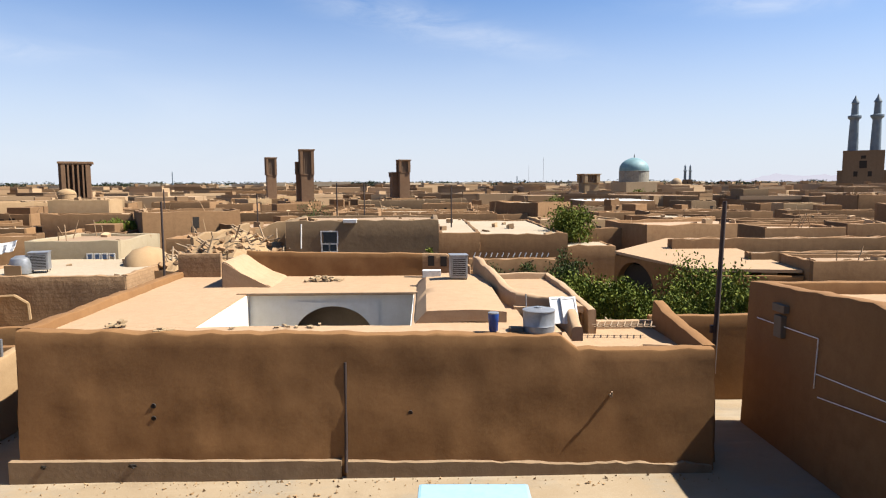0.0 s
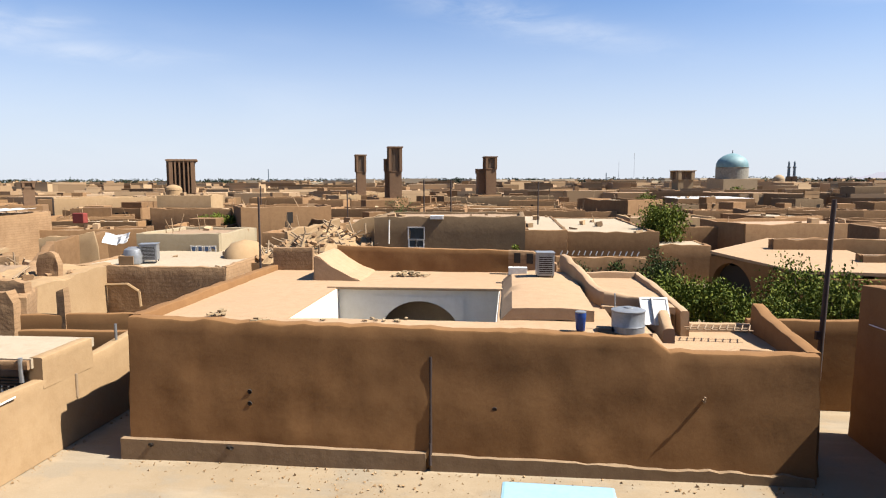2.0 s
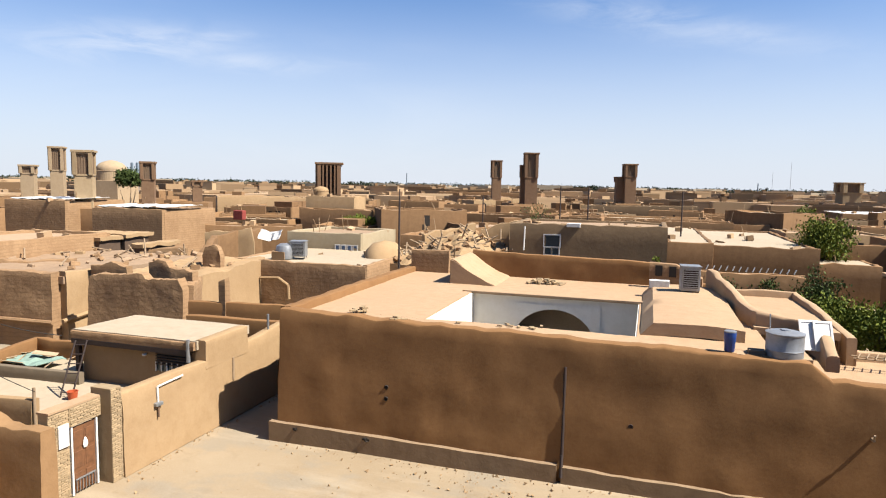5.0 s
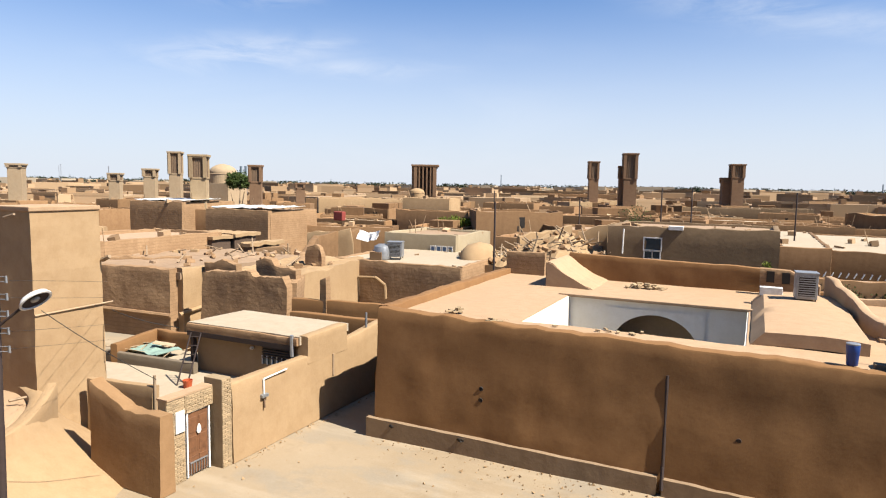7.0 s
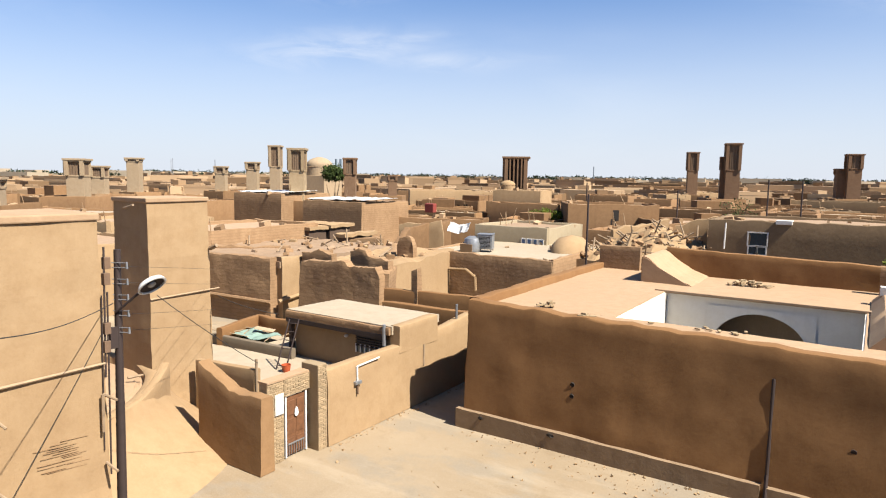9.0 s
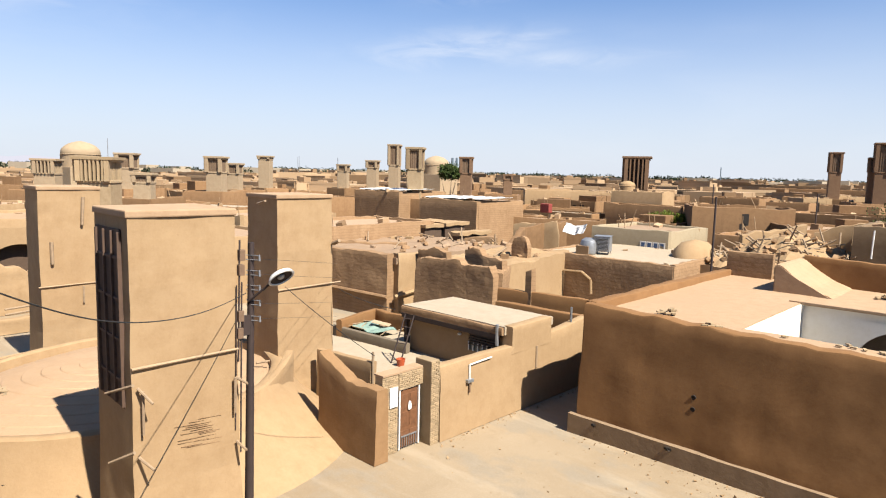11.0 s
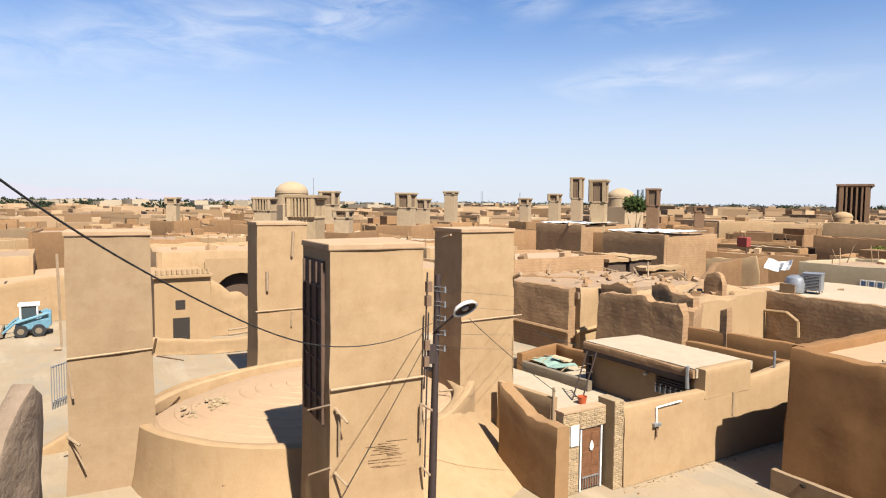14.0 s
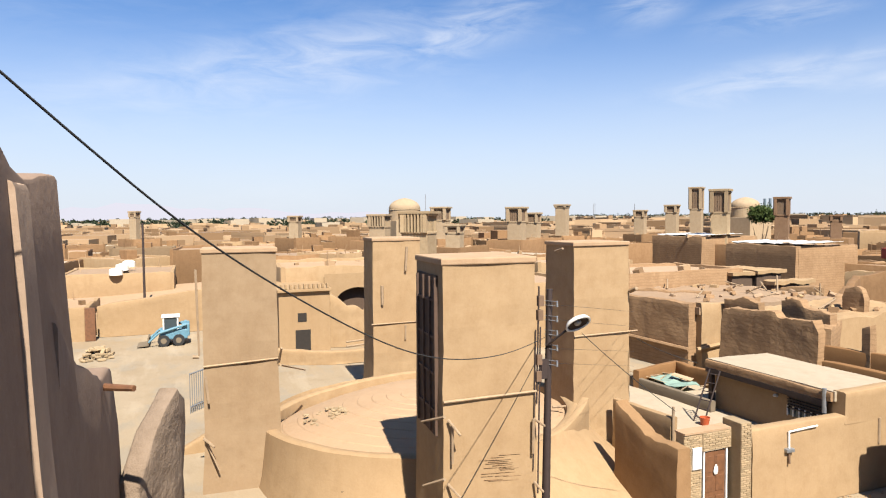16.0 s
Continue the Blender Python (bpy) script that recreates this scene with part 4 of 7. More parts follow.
tower_fittings(TA, 0, [(4.7, 0.06, 0, 0)],
    [(rel((-14.26, 5.25, 4.42), TA), rel((-15.1, 4.95, 4.1), TA), 0.04), (rel((-14.29, 5.25, 2.94), TA), rel((-14.88, 4.9, 2.61), TA), 0.04),
     (rel((-14.45, 5.4, 4.28), TA), rel((-14.1, 5.59, 4), TA), 0.035), (rel((-14.4, 5.49, 4.21), TA), rel((-14.4, 5.48, 3.24), TA), 0.035),
     (rel((-14.45, 5.38, 2.75), TA), rel((-14.1, 5.58, 2.53), TA), 0.035), (rel((-14.45, 7.62, 4.08), TA), rel((-14.1, 7.74, 4), TA), 0.035),
     (rel((-14.4, 7.58, 4.1), TA), rel((-14.4, 7.56, 3.25), TA), 0.04), (rel((-14.45, 7.62, 2.51), TA), rel((-14.1, 7.7, 2.38), TA), 0.035)],
    [(-0.1, 3.7, 7.65, 1.7, "y")])
for xx in (-0.82, -0.28, 0.26, 0.72):
    bm = bmesh.new()
    box(bm, xx - 0.035, xx + 0.035, -1.27, -1.18, 3.75, 7.6, 0.008)
    part("vent_bar", bm, DARKWOOD, TA, "dark wooden upright of the vent")
for zz in (4.3, 5.2, 6.1, 7.0):
    bm = bmesh.new()
    box(bm, -0.92, 0.72, -1.245, -1.17, zz, zz + 0.06, 0.008)
    part("vent_rail", bm, DARKWOOD, TA, "dark wooden cross rail of the vent")
CB = thing("cable_bundle", label="bundle of dark cables and junction boxes on the tower corner", category="cables")
for a, b, r in (((-14.42, 7.7, 7.34), (-14.42, 7.63, 4.44), 0.022), ((-14.42, 7.61, 6.28), (-14.42, 7.53, 2.79), 0.016), ((-14.42, 7.74, 6.34), (-14.42, 7.66, 2.19), 0.02)):
    bm = bmesh.new()
    rod(bm, a, b, r, r, 6)
    part("cable", bm, IRON, CB)
for c in ((-14.42, 7.77, 6.98), (-14.42, 7.75, 6.63), (-14.42, 7.72, 5.53), (-14.42, 7.7, 5.12)):
    bm = bmesh.new()
    box(bm, c[0] - 0.08, c[0] + 0.05, c[1] - 0.09, c[1] + 0.05, c[2] - 0.13, c[2] + 0.13, 0.01)
    part("junction_box", bm, CLAY, CB)
scar_rnd = random.Random(6)
for k in range(20):
    bm = bmesh.new()
    y0 = scar_rnd.uniform(-0.32, 0.35)
    z0 = 3.28 - k * 0.034
    ln = scar_rnd.uniform(0.25, 0.62)
    rod(bm, (1.2, y0, z0), (1.2, min(y0 + ln, 0.85), z0 - 0.08 * ln), 0.007, 0.004, 5)
    part("plaster_scar", bm, ADOBE, TA, "scratched streak in the plaster")
tower_fittings(TB, 0, [(4.53, 0.08, 0.0, 0.35)],
    [(rel((-22.4, 12.99, 7.7), TB), rel((-21.6, 12.88, 7.84), TB), 0.05), (rel((-21.3, 15.62, 6.15), TB), rel((-20.9, 15.63, 6.3), TB), 0.09), (rel((-21, 12.15, 2.04), TB), rel((-20.9, 12.64, 2.05), TB), 0.05)], [])
tower_fittings(TC, 0, [(3.87, 0.05, 0.1, 0)],
    [(rel((-31, 9.76, 7.62), TC), rel((-30.95, 9.67, 6.43), TC), 0.07), (rel((-31, 8.5, 5.75), TC), rel((-30.95, 8.5, 4.82), TC), 0.08), (rel((-31, 9.66, 3.77), TC), rel((-30.95, 9.63, 3.07), TC), 0.05)], [])
tower_fittings(TD, 0, [(4.21, 0.12, 0.0, 0.0)],
    [(rel((-22.95, 0.21, 3.88), TD), rel((-22.85, 0.29, 3.02), TD), 0.05), (rel((-22.95, 0.12, 1.88), TD), rel((-22.7, 0.58, 0.81), TD), 0.04), (rel((-22.9, 0.12, 1.84), TD), rel((-22.5, 0.45, 1.66), TD), 0.05),
     (rel((-23, 2.55, 4.19), TD), rel((-22.6, 2.63, 4.74), TD), 0.05), (rel((-23, -0.02, 7.41), TD), rel((-23, 0.03, 4.59), TD), 0.045), (rel((-23, -0.17, 4.56), TD), rel((-23, 0.03, 4.54), TD), 0.07)], [])
bm = bmesh.new()
rod(bm, (-23.4, 2.6, 3.98), (-26, 3.85, 3.13), 0.04, 0.03)
tagged(link("tie_pole", bm, PINKROPE), "mud-daubed tie pole between tower and drum", "pole")
brick_heap("brick_pile", -23.53, 4.64, 2, 1.3, 0.7, 34, "heap of broken pale bricks on the reservoir dome", 1.1, 3, 12)
brick_heap("brick_pile", -23.64, 3.84, 1.85, 1.8, 0.9, 16, "scattered brick scraps on the reservoir dome", 0.9, 1, 13)
bm = bmesh.new()
c = (-19.3, 3.98, 0.94)
box(bm, -0.02, 0.25, -0.09, 0.09, -0.22, 0.05)
ob = link("drum_vent", bm, DARK)
ob.matrix_world = pose(*c, 0, 0, -40)
tagged(ob, "dark triangular vent hole in the reservoir wall", "vent")

# ---- street lamp pole and wires ----
SL = thing("street_lamp", -15.03, 8.21, 0, label="dark steel street pole with insulators and a cobra-head lamp", category="street lamp")
pz = SL.matrix_world.translation
bm = bmesh.new()
tp = rel((-14.97, 8.32, 7.19), SL)
rod(bm, (0, 0, 0), (tp[0] * 0.5, tp[1] * 0.5, tp[2] * 0.5), 0.115, 0.1, 12)
rod(bm, (tp[0] * 0.5, tp[1] * 0.5, tp[2] * 0.5), tp, 0.095, 0.075, 12)
part("post", bm, IRON, SL, smooth=True)
bm = bmesh.new()
box(bm, 0.05, 0.12, -0.16, 0.02, 4.9, 5.4)
part("fuse_box", bm, IRON, SL)
for q in (rel((-14.7, 8.38, 6.84), SL), rel((-14.7, 8.38, 6.46), SL), rel((-14.7, 8.38, 6.09), SL), rel((-14.7, 8.38, 5.72), SL), rel((-14.7, 8.38, 5.32), SL)):
    bm = bmesh.new()
    rod(bm, (0, 0, q[2] + 0.05), (q[0], q[1], q[2] + 0.05), 0.012, sides=6)
    rod(bm, (0, 0, q[2] - 0.06), (q[0], q[1], q[2] - 0.06), 0.012, sides=6)
    br = part("insulator_bracket", bm, STEEL, SL)
    bm = bmesh.new()
    rod(bm, (q[0], q[1], q[2] - 0.08), (q[0], q[1], q[2] + 0.07), 0.03, 0.022, 10)
    part("insulator", bm, STEEL, br)
arm0, arm1, hd = rel((-14.92, 8.21, 5.75), SL), rel((-14.38, 8.51, 6.25), SL), rel((-13.88, 8.74, 6.57), SL)
bm = bmesh.new()
rod(bm, arm0, arm1, 0.03)
part("lamp_arm", bm, IRON, SL)
# the head is tilted up, so that its glass looks out over the lane
mid = (Vector(hd) + Vector(arm1)) / 2
long_axis, glass_way = Vector((0.54, 0.66, 0.5)).normalized(), (Vector((0.62, -0.3, -0.72)) - Vector((0.54, 0.66, 0.5)).normalized() * Vector((0.62, -0.3, -0.72)).dot(Vector((0.54, 0.66, 0.5)).normalized())).normalized()
side_axis = (-glass_way).cross(long_axis).normalized()
head_m = Matrix.Translation(mid) @ Matrix((long_axis, side_axis, -glass_way)).transposed().to_4x4()
for nm, prof, sc, mt, lab in (
        ("lamp_head", [(0.001, 0.13), (0.08, 0.12), (0.13, 0.07), (0.15, 0.0), (0.155, -0.03), (0.135, -0.035), (0.13, 0.0), (0.1, 0.04), (0.001, 0.06)], (2.2, 1.35, 1.2, 1), WHITE, "pale grey lamp head"),
        ("reflector", [(0.127, -0.012), (0.1, 0.015), (0.05, 0.03), (0.001, 0.032)], (2.2, 1.35, 1.2, 1), IRON, "dark inside of the lamp head"),
        ("bulb", [(0.001, -0.035), (0.03, -0.03), (0.05, -0.005), (0.05, 0.02), (0.03, 0.035)], (1.9, 1.4, 1.3, 1), STEEL, "pale lamp bulb")):
    bm = bmesh.new()
    lathe(bm, prof, 24)
    bmesh.ops.transform(bm, matrix=head_m @ Matrix.Diagonal(sc), verts=bm.verts)
    part(nm, bm, mt, SL, lab, smooth=True)


def cable(name, pts, r, label):
    cu = bpy.data.curves.new(name, "CURVE")
    cu.dimensions, cu.bevel_depth, cu.bevel_resolution = "3D", r, 2
    sp = cu.splines.new("NURBS")
    sp.points.add(len(pts) - 1)
    for p, q in zip(sp.points, pts):
        p.co = (*q, 1)
    sp.use_endpoint_u, sp.order_u = True, 4
    cu.materials.append(RUBBER)
    return tagged(new(name, cu), label, "cable", "overhead cables")


cable("overhead_cable", [(-14.94, 8.16, 5.96), (-13.2, 6.55, 6.1), (-11.63, 5.09, 6.34), (-9.89, 3.48, 6.79), (-8.81, 2.48, 7.21), (-7.89, 1.63, 7.68), (-6.89, 0.71, 8.27), (-6.29, 0.14, 8.67), (-5.77, -0.33, 9.04), (-5.37, -0.71, 9.39), (-4.82, -1.22, 9.89), (-4.34, -1.66, 10.34)], 0.009, "black cable sagging from the street pole to the roof")
cable("overhead_cable", [(-14.42, 7.61, 5.49), (-14.44, 6.87, 4.24), (-14.42, 5.59, 2.4), (-14.42, 5.22, 1.81)], 0.007, "thin slack cable down the tower face")
cable("overhead_cable", [(-14.2, 8.79, 6.14), (-13.98, 9.98, 5.01), (-14.77, 12.19, 3.63)], 0.009, "thin cable from the lamp to the gate house")
cable("overhead_cable", [(-14.7, 8.38, 6.81), (-16.95, 10.98, 6.3), (-20.63, 15.28, 5.44)], 0.004, "thin cable from the pole to a wind tower")
cable("overhead_cable", [(-14.7, 8.38, 6.44), (-16.95, 10.98, 5.83), (-20.63, 15.28, 4.89)], 0.004, "thin cable from the pole to a wind tower")
cable("overhead_cable", [(-14.7, 8.38, 5.7), (-16.95, 10.99, 5.02), (-20.63, 15.28, 3.94)], 0.004, "thin cable from the pole to a wind tower")
cable("overhead_cable", [(-14.7, 8.38, 5.32), (-16.95, 10.99, 4.58), (-20.63, 15.29, 3.38)], 0.004, "thin cable from the pole to a wind tower")
cable("overhead_cable", [(-20.75, 15.48, 4.41), (-19.05, 15.21, 4.19), (-18.22, 16.15, 3.91)], 0.012, "slack rope from the wind tower")

# ---- neighbour's conduits ----
C = thing("conduit", label="white electric conduit clipped to the shaded wall", category="conduit")
for a, b in (((11.9, 22.78, 4.15), (11.9, 19.13, 4.25)), ((11.9, 19.13, 4.25), (11.9, 19.23, 2.67)), ((11.9, 19.18, 3.15), (11.9, 16.12, 3.31)), ((11.85, 18.95, 2.49), (11.85, 16, 2.81))):
    bm = bmesh.new()
    rod(bm, a, b, 0.018)
    part("conduit_run", bm, WHITE, C)
MB = thing("meter_box", label="dusty grey meter box and duct on the shaded wall", category="meter box")
for a, b in (((11.9, 21.6, 4.92), (11.9, 20.88, 4.66)), ((11.9, 21.46, 4.54), (11.9, 21.01, 3.8))):
    bm = bmesh.new()
    box(bm, 11.78, 11.98, min(a[1], b[1]), max(a[1], b[1]), min(a[2], b[2]), max(a[2], b[2]), 0.02)
    part("box_case", bm, CONCRETE, MB)

# ---- parked van in the lane, its roof just in view ----
PALE = plain("pale_blue_paint", (0.24, 0.40, 0.50), 0.25, 0.0, 0.1)
va, vb = (-0.22, 14.92, 1.9), (2.39, 14.94, 1.9)
V = thing("van", (va[0] + vb[0]) / 2, va[1] - 0.85, 0, -2, "small pale blue van parked in the lane", "van")
L2 = (vb[0] - va[0]) / 2
bm = bmesh.new()
box(bm, -L2 - 0.25, L2 + 0.6, -0.82, 0.82, 0.35, 1.1, 0.1)
part("body", bm, PALE, V)
bm = bmesh.new()
box(bm, -L2, L2, -0.8, 0.8, 1.05, 1.78, 0.08)
part("cabin", bm, GLASS, V, "dark window band")
bm = bmesh.new()
box(bm, -L2, L2, -0.82, 0.82, 1.72, 1.9, 0.08)
part("roof", bm, PALE, V)
for sx_ in (-1, 1):
    for sy_ in (-1, 1):
        bm = bmesh.new()
        rod(bm, (sx_ * L2 * 0.75, sy_ * 0.66, 0.3), (sx_ * L2 * 0.75, sy_ * 0.84, 0.3), 0.3, sides=20)
        wh = part("wheel", bm, RUBBER, V)
        bm = bmesh.new()
        rod(bm, (sx_ * L2 * 0.75, sy_ * 0.84, 0.3), (sx_ * L2 * 0.75, sy_ * 0.855, 0.3), 0.18, sides=16)
        part("rim", bm, STEEL, wh)

# ---- houses of the old town, nearer ones placed one by one ----
GREYWALL = earth("grey_mud", (0.175, 0.117, 0.066), (0.12, 0.077, 0.042), (0.215, 0.15, 0.09), grain=6.0, patch=0.3)
CREAM = earth("cream_render", (0.292, 0.232, 0.146), (0.239, 0.179, 0.106), (0.332, 0.279, 0.192), grain=8.0)
TAKEN = []


def mud_house(spec, label="flat-roofed mud house in the old town", wmat=None, rmat=None, rot=0.0, parapet=0.25, seed=0.0, wear=0.13, step=0.8, rows=3, thick=0.35):
    x0, x1, y0, y1, z = spec
    cx, cy, w, d = (x0 + x1) / 2, y0, (x1 - x0) / 2, y1 - y0
    TAKEN.append((cx, (y0 + y1) / 2, w + 1.5, d / 2 + 1.5))
    B = thing("mud_house", cx, cy, 0, rot, label, "house", "old town houses")
    t = thick / 2
    for a, b in (((-w, t), (w, t)), ((w - t, thick), (w - t, d - thick)), ((w, d - t), (-w, d - t)), ((-w + t, d - thick), (-w + t, thick))):
        if abs(a[0] - b[0]) + abs(a[1] - b[1]) > 0.3:
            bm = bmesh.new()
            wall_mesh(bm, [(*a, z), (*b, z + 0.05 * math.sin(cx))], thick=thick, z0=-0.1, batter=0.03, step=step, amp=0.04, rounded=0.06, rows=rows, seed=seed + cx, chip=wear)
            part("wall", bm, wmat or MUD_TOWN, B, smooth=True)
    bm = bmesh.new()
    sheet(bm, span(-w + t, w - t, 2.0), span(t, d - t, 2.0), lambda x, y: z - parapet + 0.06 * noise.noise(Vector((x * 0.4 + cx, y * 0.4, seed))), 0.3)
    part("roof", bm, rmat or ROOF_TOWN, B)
    return B


def opening(B, x, z0, z1, w, y=0.0, mat=None, name="window", frame_mat=None):
    """A flush window or doorway in a house's street face, its shade painted dark."""
    bm = bmesh.new()
    box(bm, x - w / 2, x + w / 2, y - 0.02, y + 0.08, z0, z1)
    o = part(name, bm, mat or DARK, B)
    if frame_mat:
        for a in ((x - w / 2 - 0.07, x - w / 2, z0 - 0.07, z1 + 0.07), (x + w / 2, x + w / 2 + 0.07, z0 - 0.07, z1 + 0.07), (x - w / 2, x + w / 2, z1, z1 + 0.07), (x - w / 2, x + w / 2, z0 - 0.07, z0)):
            bm = bmesh.new()
            box(bm, a[0], a[1], y - 0.06, y + 0.02, a[2], a[3])
            part("window_frame", bm, frame_mat, o)
    return o


# house with the white window
HW = mud_house((-9.3, 0.94, 44, 51, 6.5), "grey mud house with a white-framed window", wmat=GREYWALL, parapet=0.15, wear=0.1, step=0.6, rows=6)
hx0 = HW.matrix_world.translation.x
wa, wb = (-6.91, 44, 5.76), (-5.88, 44, 4.53)
ww = wb[0] - wa[0]
o = opening(HW, (wa[0] + wb[0]) / 2 - hx0, wa[2] - 0.75, wa[2], ww, 0, GLASS, "window", WHITE)
for s in (-0.25, 0.25):
    opening(HW, (wa[0] + wb[0]) / 2 - hx0 + s * ww, wa[2] - 1.3, wa[2] - 0.85, ww * 0.42, 0, GLASS, "window", WHITE)
bm = bmesh.new()
pa, pb = (-8.23, 43.85, 6.31), (-8.27, 43.85, 4.68)
rod(bm, rel(pa, HW), rel(pb, HW), 0.05)
part("downpipe", bm, WHITE, HW)
bm = bmesh.new()
ra = rel((-5.45, 43.9, 6.48), HW)
box(bm, ra[0], ra[0] + 0.9, ra[1], ra[1] + 0.6, 6.35, 6.6, 0.03)
part("roof_vent", bm, WHITE, HW)

# house with the pale roof and coolers
HA = mud_house((-25.97, -16.46, 36, 47, 4.05), "raw adobe house with a pale cement roof", wmat=ADOBE, rmat=PALE_ROOF, parapet=0.1, wear=0.12, step=0.5, rows=7)
air_cooler(-22.19, 38.12, 4, 20, 1.0, 1.15, "grey air cooler on the pale cement roof")
bm = bmesh.new()
lathe(bm, [(0.001, 0), (0.55, 0), (0.6, 0.5), (0.5, 0.85), (0.25, 1.0), (0.001, 1.02)], 20)
ob = link("roof_tank", bm, STEEL, smooth=True)
ob.matrix_world = pose(-22.9, 37.52, 4)
tagged(ob, "dull grey round tank beside the air cooler", "tank")
rl = [rel((-25.83, 35.85, 2.81), HA), rel((-22.34, 35.85, 2.98), HA), rel((-21.65, 35.85, 2.55), HA), rel((-21.59, 35.85, 1.67), HA)]
for a, b in zip(rl, rl[1:]):
    bm = bmesh.new()
    rod(bm, a, b, 0.09, 0.09, 6)
    part("plaster_ridge", bm, MUD_PALE, HA, "paler plaster ridge on the adobe wall")
# vaulted hump at its end
VH = thing("vault_hump", label="plastered rounded vault end beside the pale roof", category="vault")
bm = bmesh.new()
c = (-17.56, 41.37, 3.6)
lathe(bm, [(1.35, 0), (1.33, 0.8), (1.15, 1.5), (0.75, 1.95), (0.001, 2.15)], 28)
bmesh.ops.transform(bm, matrix=pose(c[0] - 0.3, c[1] + 1.0, 2.9) @ Matrix.Diagonal((1, 1.6, 1, 1)), verts=bm.verts)
part("vault", bm, MUD_PALE, VH, smooth=True)
bm = bmesh.new()
box(bm, c[0] - 2.2, c[0] + 1.6, c[1] - 0.9, c[1] + 3.5, 0, 3.3, 0.05)
part("base_wall", bm, MUD_PALE, VH)
# cream house with blue windows
HC = mud_house((-26.93, -20.72, 44.65, 51.65, 5.2), "cream-rendered house with a row of blue windows", wmat=CREAM, parapet=0.2, rot=0)
hc = HC.matrix_world.translation
wl_, wr_ = (-22.87, 44.65, 3.95), (-20.91, 44.65, 4.02)
BLUEGL = plain("blue_glass", (0.0398, 0.0926, 0.199), 0.15)
for k in range(4):
    x = wl_[0] + (wr_[0] - wl_[0]) * (k + 0.5) / 4 - hc[0]
    opening(HC, x, wl_[2] - 0.55, wl_[2] + 0.35, (wr_[0] - wl_[0]) / 4 - 0.2, 0, BLUEGL, "window", WHITE)

# ruins by the gate house
RU = thing("ruined_house", label="ruined raw adobe house with collapsed roofs and jagged walls", category="ruin")
wall("ruin_wall", [(-38.5, 25.8, 3.95), (-34.0, 26.3, 4.0), (-30.2, 26.7, 4.0)], ADOBE, RU, thick=0.6, batter=0.06, amp=0.05, step=0.22, seed=70, chip=0.1, rows=14, rounded=0.04)
# sunlit side of the same adobe block; the paler mud paints that light
wall("ruin_wall", [(-30.12, 27.0, 4.0), (-30.0, 29.4, 3.95), (-29.9, 31.0, 3.8)], MUD_PALE, RU, thick=0.6, batter=0.06, amp=0.05, step=0.4, seed=71, chip=0.05)
for a, b, m in (((-38.5, 25.4, 1.5), (-30.05, 26.3, 1.35), ADOBE), ((-29.7, 26.6, 1.4), (-29.6, 29.5, 1.75), MUD_PALE)):
    bm = bmesh.new()
    rod(bm, a, b, 0.12, 0.12, 6)
    part("plaster_ledge", bm, m, RU)
rw = [(-28.0, 27, 3.9), (-27.4, 27, 4.15), (-26.6, 27, 4.05), (-25.55, 27, 4.16), (-24.55, 27, 4.2), (-24.2, 27, 3.98), (-23.4, 27, 3.98), (-22.4, 27, 4.1), (-22.15, 27, 3.65)]
wall("ruin_wall", rw, ADOBE, RU, thick=0.55, batter=0.2, amp=0.06, step=0.16, seed=72, chip=0.17, rows=14, rounded=0.03)
wall("ruin_wall", [(-25.6, 28.6, 4.6), (-25.0, 28.6, 4.85), (-24.5, 28.6, 4.72), (-24.3, 28.6, 4.35), (-23.6, 28.65, 4.4), (-22.9, 28.7, 4.2)], ADOBE, RU, thick=0.5, z0=2.0, amp=0.06, step=0.16, seed=78, chip=0.14, rows=7, rounded=0.04)
wall("ruin_wall", [(-29.5, 28.6, 4.25), (-28.2, 28.6, 4.45), (-27.1, 28.6, 4.3)], ADOBE, RU, thick=0.45, z0=2.0, amp=0.05, step=0.16, seed=79, chip=0.1, rows=7, rounded=0.04)
wall("ruin_wall", [(-25.6, 33.0, 4.5), (-25.45, 33.0, 5.0), (-24.9, 33.05, 5.2), (-24.6, 33.1, 5.1), (-24.45, 33.1, 4.6)], ADOBE, RU, thick=0.4, z0=2.5, amp=0.06, step=0.15, seed=80, chip=0.12, rows=8, rounded=0.03)
wall("ruin_wall", [(-33.4, 43.3, 4.95), (-32.4, 43.6, 5.1), (-31.2, 44.0, 5.05), (-30.0, 44.4, 5.4), (-29.8, 44.5, 4.2)], MUD_PALE, RU, thick=0.4, amp=0.04, step=0.2, seed=81, chip=0.12, rows=8, rounded=0.03, label="paler plastered wall fragment")
wall("ruin_wall", [(-19.75, 26.5, 4.25), (-19.35, 26.5, 4.4)], ADOBE, RU, thick=0.35, z0=0.0, amp=0.05, step=0.15, seed=82, chip=0.1, rows=12, rounded=0.04)
wall("ruin_wall", [(rw[-1][0], 27.2, rw[-1][2] + 0.1), (-23.4, 29.3, 3.75), (-24.63, 31.25, 3.7), (-27.66, 37.21, 4.0)], ADOBE, RU, thick=0.5, amp=0.06, step=0.2, seed=73, chip=0.22, rounded=0.04)
wall("ruin_wall", [(-28.65, 36.74, 4.2), (-31.41, 41.74, 4.9), (-31.1, 43.99, 5.1), (-30.77, 46.8, 5.2)], MUD_TOWN, RU, thick=0.5, amp=0.06, step=0.3, seed=74, chip=0.15, rounded=0.04)
wall("ruin_wall", [(-25.5, 31.97, 4), (-28.65, 36.74, 4.2)], ADOBE, RU, thick=0.5, amp=0.06, step=0.25, seed=75, chip=0.2, rounded=0.04)
bm = bmesh.new()
